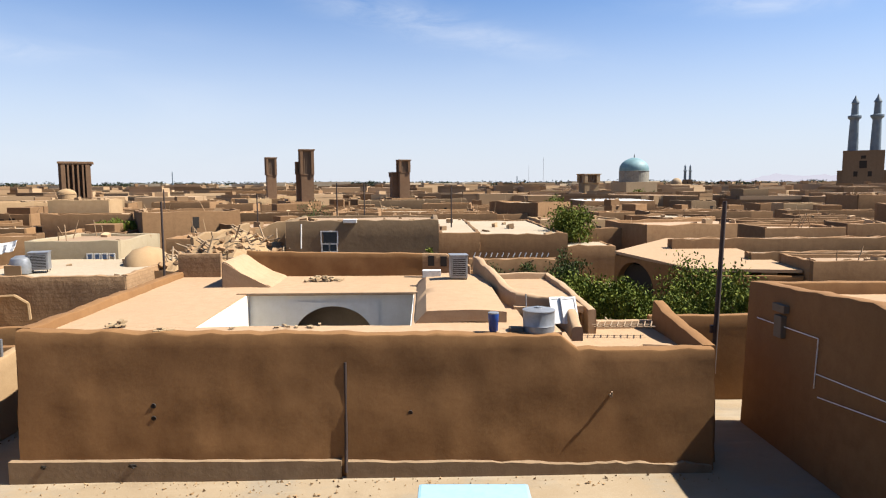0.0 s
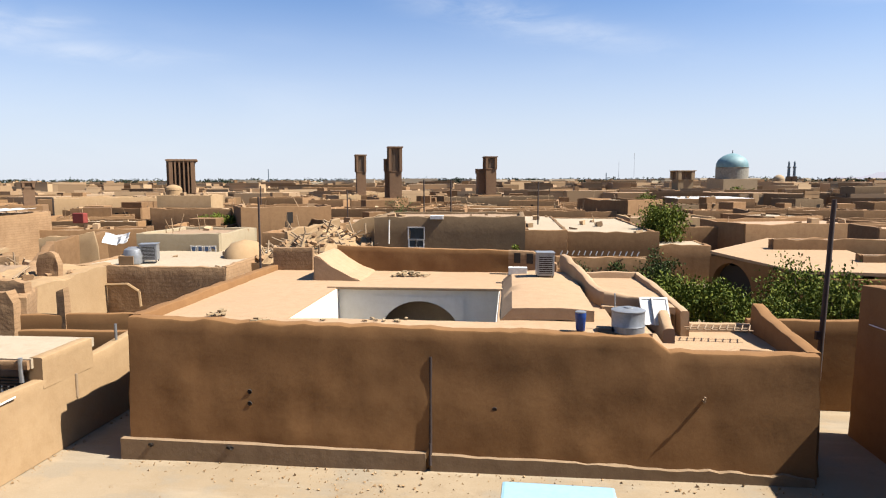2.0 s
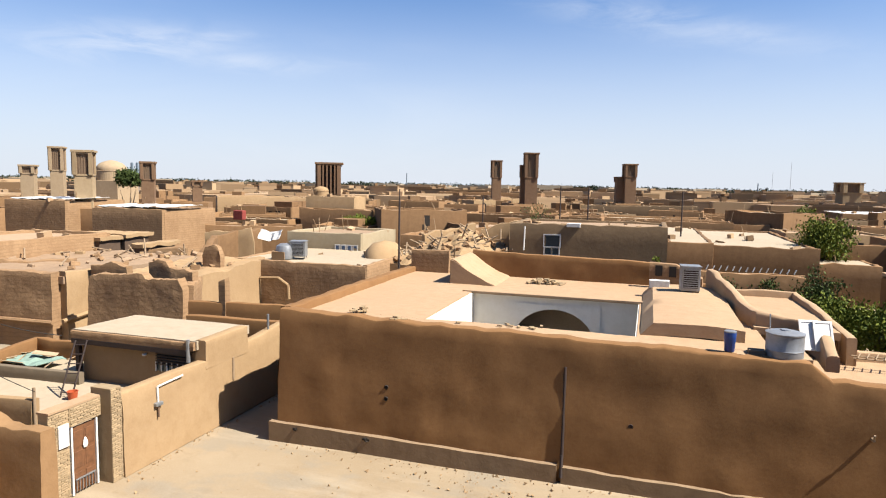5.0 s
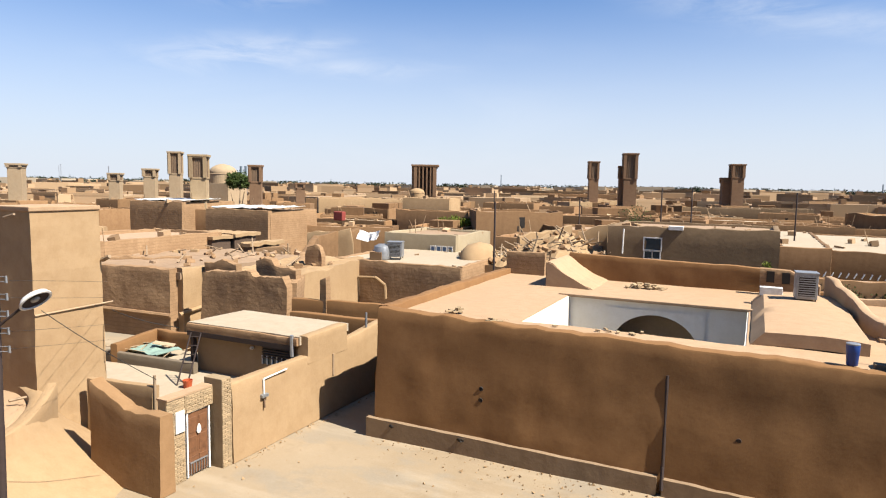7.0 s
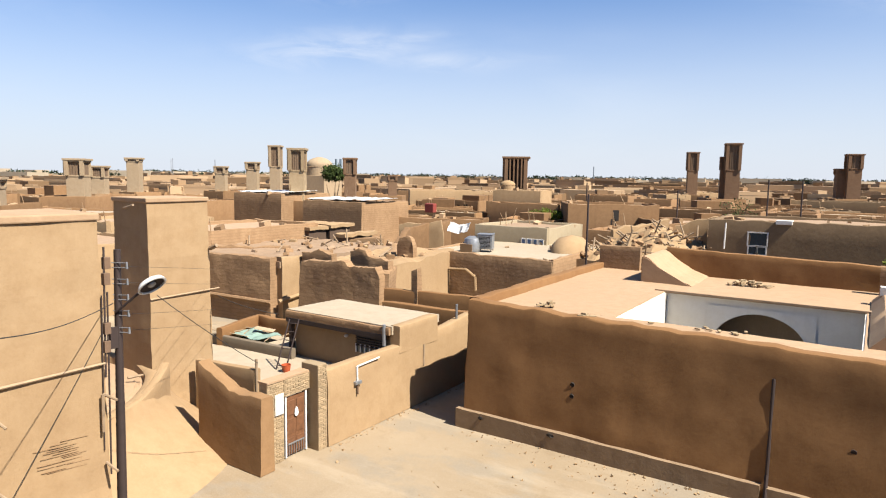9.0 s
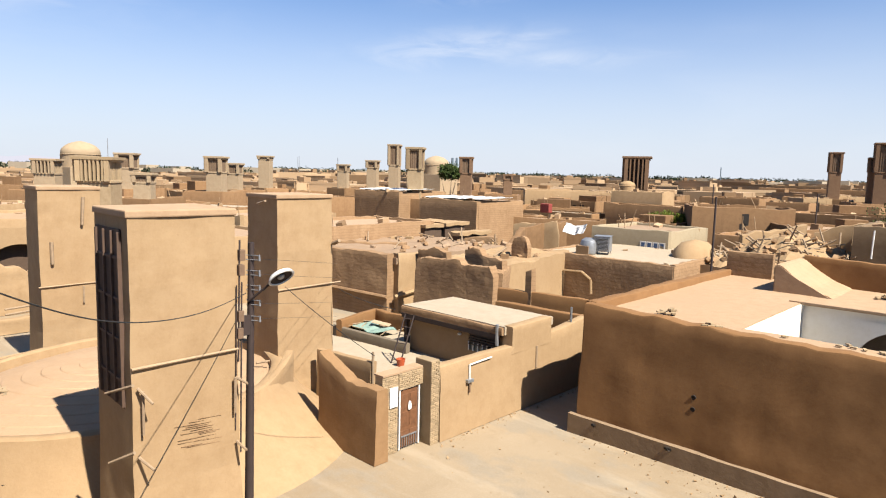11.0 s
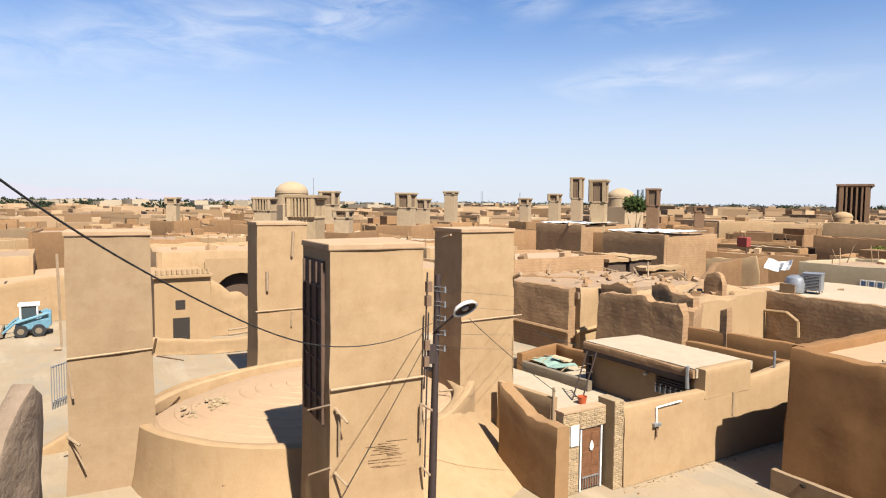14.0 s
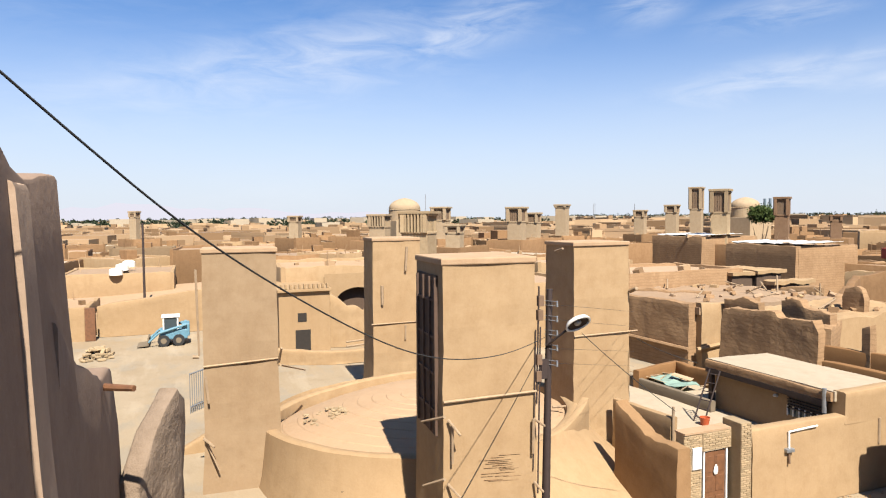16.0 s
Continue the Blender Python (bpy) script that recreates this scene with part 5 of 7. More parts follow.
sheet(bm, span(-46, -29.9, 0.6), span(26.9, 38.5, 0.6), lambda x, y: 3.72 + 0.15 * noise.noise(Vector((x * 0.33, y * 0.33, 4))) + 0.14 * noise.noise(Vector((x * 1.1, y * 1.1, 9))), 0.4)
part("collapsed_roof", bm, ROOF_TOWN, RU)
bm = bmesh.new()
sheet(bm, span(-28.4, -23.7, 0.4), span(29.4, 36.5, 0.4), lambda x, y: 3.75 + 0.06 * (y - 31) + 0.25 * noise.noise(Vector((x * 0.5, y * 0.5, 4))) + 0.16 * noise.noise(Vector((x * 1.3, y * 1.3, 9))), 3.0)
part("rubble_fill", bm, MUD_PALE, RU)
for k, (a, b) in enumerate((((-39.07, 29.56, 3.95), (-35.09, 32.67, 3.95)), ((-44.32, 36.03, 4.1), (-40.12, 38.74, 4.1)), ((-31.41, 31.3, 3.9), (-30.54, 32.2, 4)), ((-36.2, 38.4, 4.1), (-32.49, 39.94, 4.1)))):
    wall("ruin_wall", [a, ((a[0] + b[0]) / 2, (a[1] + b[1]) / 2, a[2] - 0.15), b], ADOBE, RU, thick=0.5, z0=1.5, amp=0.12, step=0.5, seed=76 + k, chip=0.12)
for a, b, hgt in (((-45.54, 38.34, 3.7), (-42.99, 38.3, 3.7), 0.6), ((-42.08, 39.75, 3.7), (-39.09, 38.8, 3.7), 0.7), ((-43.01, 42.44, 3.7), (-38.83, 41.02, 3.7), 0.8), ((-35.42, 38.31, 3.4), (-34.81, 40.66, 3.4), 0.75)):
    # solid dark box under each slab paints the room's shade
    bm = bmesh.new()
    box(bm, min(a[0], b[0]), max(a[0], b[0]), min(a[1], b[1]) - 0.3, max(a[1], b[1]) + 0.8, 2.8, a[2] + hgt, 0.05)
    part("hollow_shade", bm, RECESS, RU, "dark box for the shade in a fallen room")
    bm = bmesh.new()
    top = a[2] + hgt + 0.24
    sheet(bm, span(min(a[0], b[0]) - 0.2, max(a[0], b[0]) + 0.2, 0.3), span(min(a[1], b[1]) - 0.4, max(a[1], b[1]) + 1.2, 0.3), lambda x, y: top + 0.14 * noise.noise(Vector((x * 0.9, y * 0.9, 4))) + 0.05 * noise.noise(Vector((x * 2.7, y * 2.7, 1))), 0.26)
    part("broken_slab", bm, MUD_PALE, RU)
rnd = random.Random(15)
for k in range(76):
    x, y = rnd.uniform(-44, -30.5), 38.5 - 9.5 * rnd.random() ** 1.8
    if k > 60:
        x, y = rnd.uniform(-28, -24.5), rnd.uniform(30, 36)
    z = 3.75 if k <= 60 else 3.85
    bm = bmesh.new()
    if k % 3 == 0:
        a = Vector((rnd.uniform(-1, 1), rnd.uniform(-0.6, 0.6), rnd.uniform(-0.1, 0.3))).normalized() * rnd.uniform(0.6, 1.6)
        rod(bm, (x, y, z), Vector((x, y, z + 0.15)) + a, 0.06, 0.05, 6)
        part("beam", bm, OLDWOOD, RU)
    else:
        q = rnd.uniform(0.08, 0.3)
        box(bm, -q, q, -q * 0.6, q * 0.6, -0.15, q * 0.55, 0.05, pose(x, y, z + 0.05, rnd.uniform(-30, 30), rnd.uniform(-30, 30), rnd.uniform(0, 180)))
        part("lump", bm, rnd.choice((MUD_PALE, ADOBE, ROOF_TOWN)), RU)

# row behind the ruins
for sx0, sx1, sy0, sy1, sz, lab in ((-65.08, -56.95, 52.0, 60.0, 6.66, "adobe house with a white sheet-metal roof edge"), (-51.43, -43.28, 50.0, 57.82, 6.24, "adobe house with white sheets over its roof")):
    B = mud_house((sx0, sx1, sy0, sy1, sz), lab, wmat=ADOBE, wear=0.1, step=0.6, rows=6, parapet=0.1)
    for k in range(3):
        bm = bmesh.new()
        w3 = (sx1 - sx0) / 3
        sheet(bm, span(-(sx1 - sx0) / 2 + k * w3 + 0.05, -(sx1 - sx0) / 2 + (k + 1) * w3 + 0.35, 0.5), span(0.6, min(5.5, sy1 - sy0 - 0.5), 1.2), lambda x, y: sz + 0.12 + 0.04 * k + 0.05 * math.sin(x * 9) + 0.02 * y, 0.03)
        part("roof_sheet", bm, WHITE, B, "white corrugated roof sheet")
CANVAS = plain("red_canvas", (0.2, 0.03, 0.02), 0.8)
bm = bmesh.new()
c = (-35.89, 52, 6.05)
box(bm, -0.5, 0.5, -0.3, 0.3, -0.55, 0.3, 0.08)
ob = link("canvas_box", bm, CANVAS)
ob.matrix_world = pose(c[0], c[1] - 0.6, c[2])
tagged(ob, "red canvas-covered box against a mud house wall", "box")
bm = bmesh.new()
sheet(bm, span(-0.9, 0.9, 0.3), span(-0.4, 0.4, 0.2), lambda x, y: 0.35 * abs(x) + 0.25 * noise.noise(Vector((x * 2, y * 2, 3))), 0.03)
ob = link("white_sheet", bm, WHITE)
ob.matrix_world = pose(-26.66, 42, 4.99, 50)
tagged(ob, "crumpled white sheet on a low mud roof", "sheet")
mud_house((-49.85, -44.85, 58.11, 64.11, 4.3), "low adobe outbuilding behind the ruins", wmat=ADOBE)
# most houses called sunlit take MUD_PALE, which puts the sun into their colour
mud_house((-74.78, -61.32, 103.06, 115.06, 6.2), "sunlit mud house with broad blank walls", rot=38, wmat=MUD_PALE)
mud_house((-68.29, -62.97, 111.8, 119.8, 6), "sunlit mud house with broad blank walls", rot=30, wmat=MUD_PALE)
mud_house((-68.44, -55.91, 122.69, 131.69, 6), "sunlit mud house with a small dome", rot=30, wmat=MUD_PALE)
mud_house((-54.57, -36.69, 96.43, 97.23, 5), "long dark mud garden wall", parapet=0.05)
mud_house((-33.39, -30.22, 65.06, 70.06, 5), "small flat-roofed mud outbuilding")
mud_house((-37.2, -31.4, 66, 69.4, 7.5), "sunlit mud house below a small dome", wmat=MUD_PALE, rot=3)
mud_house((-36.4, -28.0, 63.3, 65.8, 6.2), "low dark mud house before a domed one", step=0.8, rows=4)
mud_house((-31.65, -27.21, 68.91, 73.91, 5), "small flat-roofed mud outbuilding")
mud_house((-50.69, -40.55, 67.35, 72.35, 4.6), "low mud house with a pale roof edge", rmat=PALE_ROOF)
mud_house((-19.15, -15.95, 48.84, 53.84, 5), "plain mud house beside the rubble")
mud_house((-44.42, -34.39, 57.55, 61.55, 4.5), "low sunlit mud wall house", rot=20)
mud_house((-35.29, -29.05, 111.95, 117.95, 5.6), "small mud house with a pale flat roof", rmat=PALE_ROOF)
mud_house((-31.91, -27.54, 119.62, 126.62, 6.2), "sunlit mud house with jagged corners", rot=35, wmat=MUD_PALE)
mud_house((-32, -26.95, 140.77, 147.77, 6.3), "sunlit mud house with jagged corners", rot=35, wmat=MUD_PALE)
mud_house((-47.98, -37.87, 116.65, 124.65, 5.8), "long dark mud house")
mud_house((-65.21, -32.26, 201.27, 209.27, 6.8), "long dark mud house")
mud_house((-62.46, -1.41, 401.62, 411.62, 7), "long sunlit mud house front", rot=8, wmat=MUD_PALE)
mud_house((-11.54, 0.05, 128.91, 135.91, 5.6), "greenish grey rendered house", wmat=GREYWALL)
mud_house((-6.16, -2.09, 144.85, 151.85, 6.2), "greenish grey rendered house", wmat=GREYWALL)
mud_house((-1.61, 8.82, 136.28, 143.28, 5.6), "greenish grey rendered house", wmat=GREYWALL)
mud_house((-11.08, -5.98, 85.13, 91.13, 5.2), "low mud house with a bright roof")
mud_house((-4.04, 5.98, 82.27, 87.27, 5), "low mud house with a bright roof")
mud_house((6.46, 13.28, 84.11, 90.11, 5), "low mud house with a bright roof")
# right of the courtyard house
mud_house((4.6, 12.54, 56.84, 78.84, 4.5), "dark mud house with a broad bright roof", rmat=PALE_ROOF, parapet=0.1)
mud_house((1.2, 4.83, 56.64, 78.64, 4.7), "dark mud house with a broad bright roof", rmat=PALE_ROOF, parapet=0.05)
mud_house((12.98, 19.57, 62.6, 63.8, 4.6), "mud garden wall with a rounded top")
mud_house((12.15, 17.15, 58.02, 65.02, 3.3), "low mud shed with a bright flat roof", rmat=PALE_ROOF, parapet=0.04)
mud_house((19.32, 39.6, 50.38, 51.38, 4.6), "long dark mud garden wall", parapet=0.05)
mud_house((22.67, 35.5, 44.56, 45.56, 4.1), "long dark mud garden wall", parapet=0.05)
mud_house((23.91, 31.38, 39.33, 43.33, 4.1), "low mud house with a sagging wall")
mud_house((34, 55.79, 69.55, 74.55, 4.8), "dark low house with clutter on its roof")
mud_house((29.24, 42.63, 84.24, 90.24, 5.2), "dark low house with clutter on its roof")
mud_house((24.38, 32.35, 90.9, 95.9, 4.8), "dark low mud house")
mud_house((-0.8, 9.11, 81.8, 86.8, 5.2), "dark low mud house")
mud_house((10.83, 19.38, 93.67, 99.67, 5.4), "dark low mud house")
mud_house((30.77, 44.45, 125.06, 139.06, 5.4), "long shed with a white sheet roof", rmat=WHITE, parapet=-0.05)
mud_house((67.85, 73.22, 137.86, 143.86, 7.4), "tall blocky mud house", wmat=GREYWALL)
mud_house((63.37, 70.1, 94.05, 102.05, 7), "tall blocky mud house with a white patch")

# vaulted barn with an arch in the garden
VB = thing("vaulted_barn", label="mud barn with a dark arched opening and bright roof", category="barn")
va_, vb_ = (14.55, 49.46, 3.3), (17.16, 41.21, 3.3)
bd = math.hypot(vb_[0] - va_[0], vb_[1] - va_[1])
ang = math.degrees(math.atan2(vb_[1] - va_[1], vb_[0] - va_[0]))
bm = bmesh.new()
arch_face(bm, 0, bd, 3.42, 2.55, 2.2, 1.3, 1.85, 0, 0.5, -0.05)
bmesh.ops.transform(bm, matrix=pose(va_[0], va_[1], 0, 0, 0, ang), verts=bm.verts)
part("arch_wall", bm, MUD, VB)
# dark box right behind the arch wall paints the barn's inner shade
bm = bmesh.new()
box(bm, 0.5, bd - 0.5, 0.55, 4.5, 0, 2.9)
bmesh.ops.transform(bm, matrix=pose(va_[0], va_[1], 0, 0, 0, ang), verts=bm.verts)
part("hollow_shade", bm, DARK, VB)
ring = [va_, vb_, (23.8, 40.27, 3.3), (24.48, 50.78, 3.3), (23.71, 55.33, 3.3), (21.57, 57.51, 3.3)]
bm = bmesh.new()
tv, lv = [bm.verts.new((x, y, 3.5 + 0.035 * (y - 42))) for x, y, z in ring], [bm.verts.new((x, y, 3.3 + 0.035 * (y - 42))) for x, y, z in ring]
bm.faces.new(tv), bm.faces.new(lv[::-1])
for k in range(6):
    bm.faces.new((tv[k], lv[k], lv[(k + 1) % 6], tv[(k + 1) % 6]))
part("barn_roof", bm, MUD_ROOF, VB)
wall("barn_wall", [(vb_[0], vb_[1] + 0.15, 3.05), (23.8, 40.27, 3.05)], MUD, VB, thick=0.4, seed=120)
wall("barn_parapet", [(15.35, 50.38, 3.5), (22.47, 59.24, 3.7), (21.03, 53.52, 3.5)], ADOBE, VB, thick=0.4, z0=2.5, amp=0.12, chip=0.2, seed=121)
lg = thing("white_railing", label="row of short white balusters along a garden wall", category="railing")
for k in range(14):
    bm = bmesh.new()
    f = k / 13
    a = Vector((3.15, 42, 4.34)).lerp(Vector((7.92, 42, 4.3)), f)
    rod(bm, a - Vector((0, 0, 0.12)), a + Vector((0.12, 0, 0.16)), 0.035, 0.035, 6)
    part("baluster", bm, WHITE, lg)
mud_house((2.87, 8.59, 42.1, 42.6, 4.08), "garden wall carrying a row of white balusters", parapet=0.05, thick=0.2)

# rubble of a fallen house
RB = thing("rubble_mound", label="mound of broken bricks, beams and mud from a fallen house", category="rubble")
cx, cy = -12.8, 45
bm = bmesh.new()
sheet(bm, span(cx - 4.2, cx + 4.2, 0.35), span(cy - 5, cy + 4, 0.45), lambda x, y: 3.7 + 1.9 * math.exp(-((x - cx) / 3.2) ** 2 - ((y - cy) / 3.5) ** 2) + 0.45 * noise.noise(Vector((x * 1.2, y * 1.2, 2))) + 0.25 * noise.noise(Vector((x * 3, y * 3, 2))), 3.6)
part("mound", bm, MUD_PALE, RB)
rnd = random.Random(5)
for k in range(120):
    x, y = cx + rnd.uniform(-3.6, 3.6), cy + rnd.uniform(-4.5, 1.5)
    z = 3.75 + 1.9 * math.exp(-((x - cx) / 3.2) ** 2 - ((y - cy) / 3.5) ** 2)
    bm = bmesh.new()
    if k % 2:
        a = Vector((rnd.uniform(-1, 1), rnd.uniform(-0.5, 0.5), rnd.uniform(-0.3, 0.6))).normalized() * rnd.uniform(0.5, 1.3)
        rod(bm, (x, y, z + 0.05), Vector((x, y, z + 0.2)) + a, 0.06, 0.05, 6)
        part("beam", bm, OLDWOOD, RB)
    else:
        box(bm, -0.2, 0.2, -0.13, 0.13, -0.12, 0.12, 0.03, pose(x, y, z + 0.1, rnd.uniform(-40, 40), rnd.uniform(-40, 40), rnd.uniform(0, 180)))
        part("lump", bm, ADOBE, RB)
wall("standing_wall", [(cx + 0.5, cy + 3.0, 5.6), (cx + 2.5, cy + 3.3, 6.4), (cx + 5, cy + 3.5, 6.3)], MUD_PALE, RB, thick=0.5, amp=0.1, chip=0.25, seed=90)
wall("standing_wall", [(cx - 3.6, cy + 1.5, 5.3), (cx - 0.5, cy + 4.5, 6.0)], MUD_PALE, RB, thick=0.5, amp=0.1, chip=0.25, seed=91)

# ---- behind the reservoir ----
BH = thing("old_house", -45.0, 0, 0, label="crumbling mud house with dark doorway and pierced cornice", category="house")
bm = bmesh.new()
box(bm, -6, 0, 5.2, 8.65, -0.1, 4.15, 0.05)
part("front_block", bm, MUD_PALE, BH)
bm = bmesh.new()
box(bm, -6, 0.25, 5.1, 8.75, 4.1, 4.3, 0.03)
part("cornice", bm, MUD_PALE, BH)
for k in range(11):
    bm = bmesh.new()
    box(bm, -0.05, 0.2, 5.3 + k * 0.31, 5.45 + k * 0.31, 4.32, 4.62, 0.02)
    part("merlon", bm, MUD_PALE, BH)
# openings as dark boxes in the face; the shade inside is their colour
for y0, y1, z0, z1, nm in ((6.28, 7.3, 0.05, 1.5, "doorway"), (6.45, 7.05, 2.05, 2.65, "window")):
    bm = bmesh.new()
    box(bm, -0.4, 0.03, y0, y1, z0, z1, 0.02)
    part(nm, bm, DARK, BH, "dark unglazed opening")
wall("side_wall", [(-1, 8.8, 3.9), (-0.6, 10.0, 3.0), (-0.8, 11.2, 2.6), (-0.9, 13.0, 3.4)], MUD_PALE, BH, thick=0.6, amp=0.12, chip=0.2, seed=95)
bm = bmesh.new()
arch_face(bm, 9.0, 14.5, 4.9, 11.4, 1.75, 2.6, 1.3, 0, 0.6, 0)
bmesh.ops.transform(bm, matrix=pose(-3.2, 0, 0, 0, 0, 90), verts=bm.verts)
part("arch_wall", bm, MUD_PALE, BH)
# dark box close behind the arch, in place of a shaded room
bm = bmesh.new()
box(bm, -8, -3.9, 9.2, 14.2, 0, 4.6)
part("arch_room_shade", bm, RECESS, BH)
for k in range(3):
    bm = bmesh.new()
    rod(bm, (2.4, 9.2, 0.3 + k * 0.3), (2.2, 12.2, 0.45 + k * 0.3), 0.06)
    part("fence_rail", bm, OLDWOOD, BH)
wall("garden_wall", [(3.0, 4.0, 1.0), (4.5, 7.8, 0.8), (4.5, 13, 0.9)], MUD_PALE, BH, thick=0.5, amp=0.08, seed=96)
mud_house((-60, -50, 6, 16, 5.4), "pale mud house with fallen vault ribs", wmat=MUD_PALE, rmat=MUD_ROOF, wear=0.2)
mud_house((-62, -52, 17, 24, 5.2), "pale mud house near the reservoir", wmat=MUD_PALE)
mud_house((-49, -40, 17, 26, 4.6), "pale mud house near the reservoir", wmat=MUD_PALE)
mud_house((-58, -50.5, 28, 38, 5.0), "pale mud house near the reservoir", wmat=MUD_PALE)
mud_house((-47, -39.5, 29, 40, 4.9), "pale mud house near the reservoir", wmat=ADOBE)

# open ground on the far left
wall("boundary_wall", [(-57.5, 4.2, 3.6), (-57, -0.5, 3.3), (-57, -6.0, 2.6), (-57.2, -7.0, 2.4)], MUD_PALE, None, thick=0.6, amp=0.06, step=0.8, seed=101)
tagged(bpy.data.objects["boundary_wall"], "smoke-stained pale mud boundary wall", "wall")
mud_house((-62, -55.5, -13.5, -7.4, 2.6), "small pale mud shed with an open side door", wmat=MUD_PALE, rmat=MUD_ROOF, parapet=0.05)
bm = bmesh.new()
box(bm, -55.45, -55.3, -7.7, -7.0, 0, 2.5, 0.02)
tagged(link("open_door", bm, WOOD), "dark wooden shed door standing open", "door")
bm = bmesh.new()
sheet(bm, span(-76, -58.5, 1.5), span(-40, 14, 1.5), lambda x, y: 1.6 + 0.8 * noise.noise(Vector((x * 0.06, y * 0.06, 3))) + 0.9 * min(1, (-58.5 - x) / 8) * (0.6 + 0.4 * math.sin(y * 0.2)), 3.5)
tagged(link("earth_mound", bm, MUD_ROOF, smooth=True), "low domed mud roofs and bare earth beyond the lane", "mound", kind="structure")
brick_heap("stone_pile", -48.76, -6.15, 0, 3.0, 1.8, 60, "pile of pale broken bricks at the roadside", 2.4, 5, 22)
hp = (-62.28, -4, 8.78)
pole("utility_pole", (hp[0], hp[1], 2), (hp[0], hp[1], hp[2]), 0.11, 0.09, "dark wooden utility pole beyond the lane", IRON)
# white mounds on an added house stand in for a whitish sheet
mud_house((-74.1 - 6, -74.1 + 4, -6.79 - 5, -6.79 + 5, 3.9), "low mud house added beneath small white mounds", wmat=MUD_PALE, parapet=0.1)
for k, c in enumerate(((-70.07, -6.92, 4.28), (-72.11, -6.55, 4.57), (-74.16, -6.1, 4.76))):
    bm = bmesh.new()
    lathe(bm, [(0.001, 0.2), (0.4, 0.15), (0.6, 0.02), (0.62, -0.5)], 14)
    ob = link("roof_dome_light", bm, GYPSUM, smooth=True)
    ob.matrix_world = pose(*c)
    tagged(ob, "small white mound in place of a whitish sheet", "dome", "small white roof domes")

# skid-steer loader
LD = thing("skid_loader", -51.73, -1.8, 0, 0, "blue and white skid-steer loader parked by the wall", "loader")
LBLUE = plain("loader_blue", (0.095, 0.205, 0.265), 0.6, 0, 0.4)
bm = bmesh.new()
box(bm, -0.75, 0.75, -0.6, 1.25, 0.45, 1.15, 0.08)
part("chassis", bm, LBLUE, LD)
bm = bmesh.new()
box(bm, -0.7, 0.7, 0.85, 1.4, 0.6, 1.55, 0.1)
part("engine_cover", bm, LBLUE, LD)
bm = bmesh.new()
for a in ((-0.6, -0.5), (0.5, 0.6)):
    for b in ((-0.4, -0.3), (0.55, 0.65)):
        box(bm, a[0], a[1], b[0], b[1], 1.1, 2.0)
box(bm, -0.65, 0.65, -0.5, 0.75, 2.0, 2.12, 0.04)
cabp = part("cab", bm, WHITE, LD, "white cab frame and roof")
bm = bmesh.new()
box(bm, -0.55, 0.55, -0.33, 0.6, 1.15, 1.98)
part("cab_glass", bm, GLASS, cabp)
for s in (-0.85, 0.85):
    bm = bmesh.new()
    rod(bm, (s, 1.2, 1.5), (s, -0.7, 0.95), 0.09)
    rod(bm, (s, -0.7, 0.95), (s, -1.35, 0.35), 0.08)
    part("lift_arm", bm, LBLUE, LD)
    for yy in (-0.35, 0.65):
        bm = bmesh.new()
        rod(bm, (s - 0.15, yy, 0.4), (s + 0.15, yy, 0.4), 0.4, sides=20)
        wh = part("wheel", bm, RUBBER, LD)
        bm = bmesh.new()
        rod(bm, (s - 0.16, yy, 0.4), (s + 0.16, yy, 0.4), 0.2, sides=16)
        part("rim", bm, CONCRETE, wh, "dusty wheel rim")
bm = bmesh.new()
prof = [(-1.3, 0.7), (-1.35, 0.1), (-2.1, 0.05), (-2.1, 0.1), (-1.45, 0.18), (-1.4, 0.7)]
va1 = [[bm.verts.new((s, y, z)) for y, z in prof] for s in (-0.9, 0.9)]
for k in range(len(prof)):
    q = (k + 1) % len(prof)
    bm.faces.new((va1[0][k], va1[0][q], va1[1][q], va1[1][k]))
bm.faces.new(va1[0]), bm.faces.new(va1[1])
part("bucket", bm, CONCRETE, LD, "earth-caked bucket")

RL = thing("steel_railing", -32.48, -0.34, 0, 12, "blue-grey steel railing at the reservoir steps", "railing")
for k in range(8):
    bm = bmesh.new()
    rod(bm, (-0.3 - k * 0.1, 0.12 * k, 0), (-0.3 - k * 0.1, 0.12 * k, 1.9), 0.02, sides=6)
    part("bar", bm, STEEL, RL)
for z in (0.3, 1.85):
    bm = bmesh.new()
    rod(bm, (-0.3, 0, z), (-1.0, 0.84, z), 0.03, sides=6)
    part("rail", bm, STEEL, RL)
# textured low wall beneath the viewpoint
wall("rough_wall", [(-10.85, -1.13, 5.14), (-11.37, -0.91, 5.8), (-11.99, -0.63, 6.22), (-12.79, -0.61, 5.94)], VIEW_ROUGH, O, thick=0.35, z0=-0.1, amp=0.08, step=0.25, seed=110, rows=14)
wall("rough_wall", [(-27.38, -0.97, 0.07), (-27.39, 0.24, 0.69)], MUD_PALE, O, thick=0.4, z0=-0.1, seed=111)
bm = bmesh.new()
rod(bm, (-9.63, -1.29, 6.92), (-9.37, -0.93, 6.93), 0.05, 0.04)
part("wooden_stub", bm, WOOD, O)

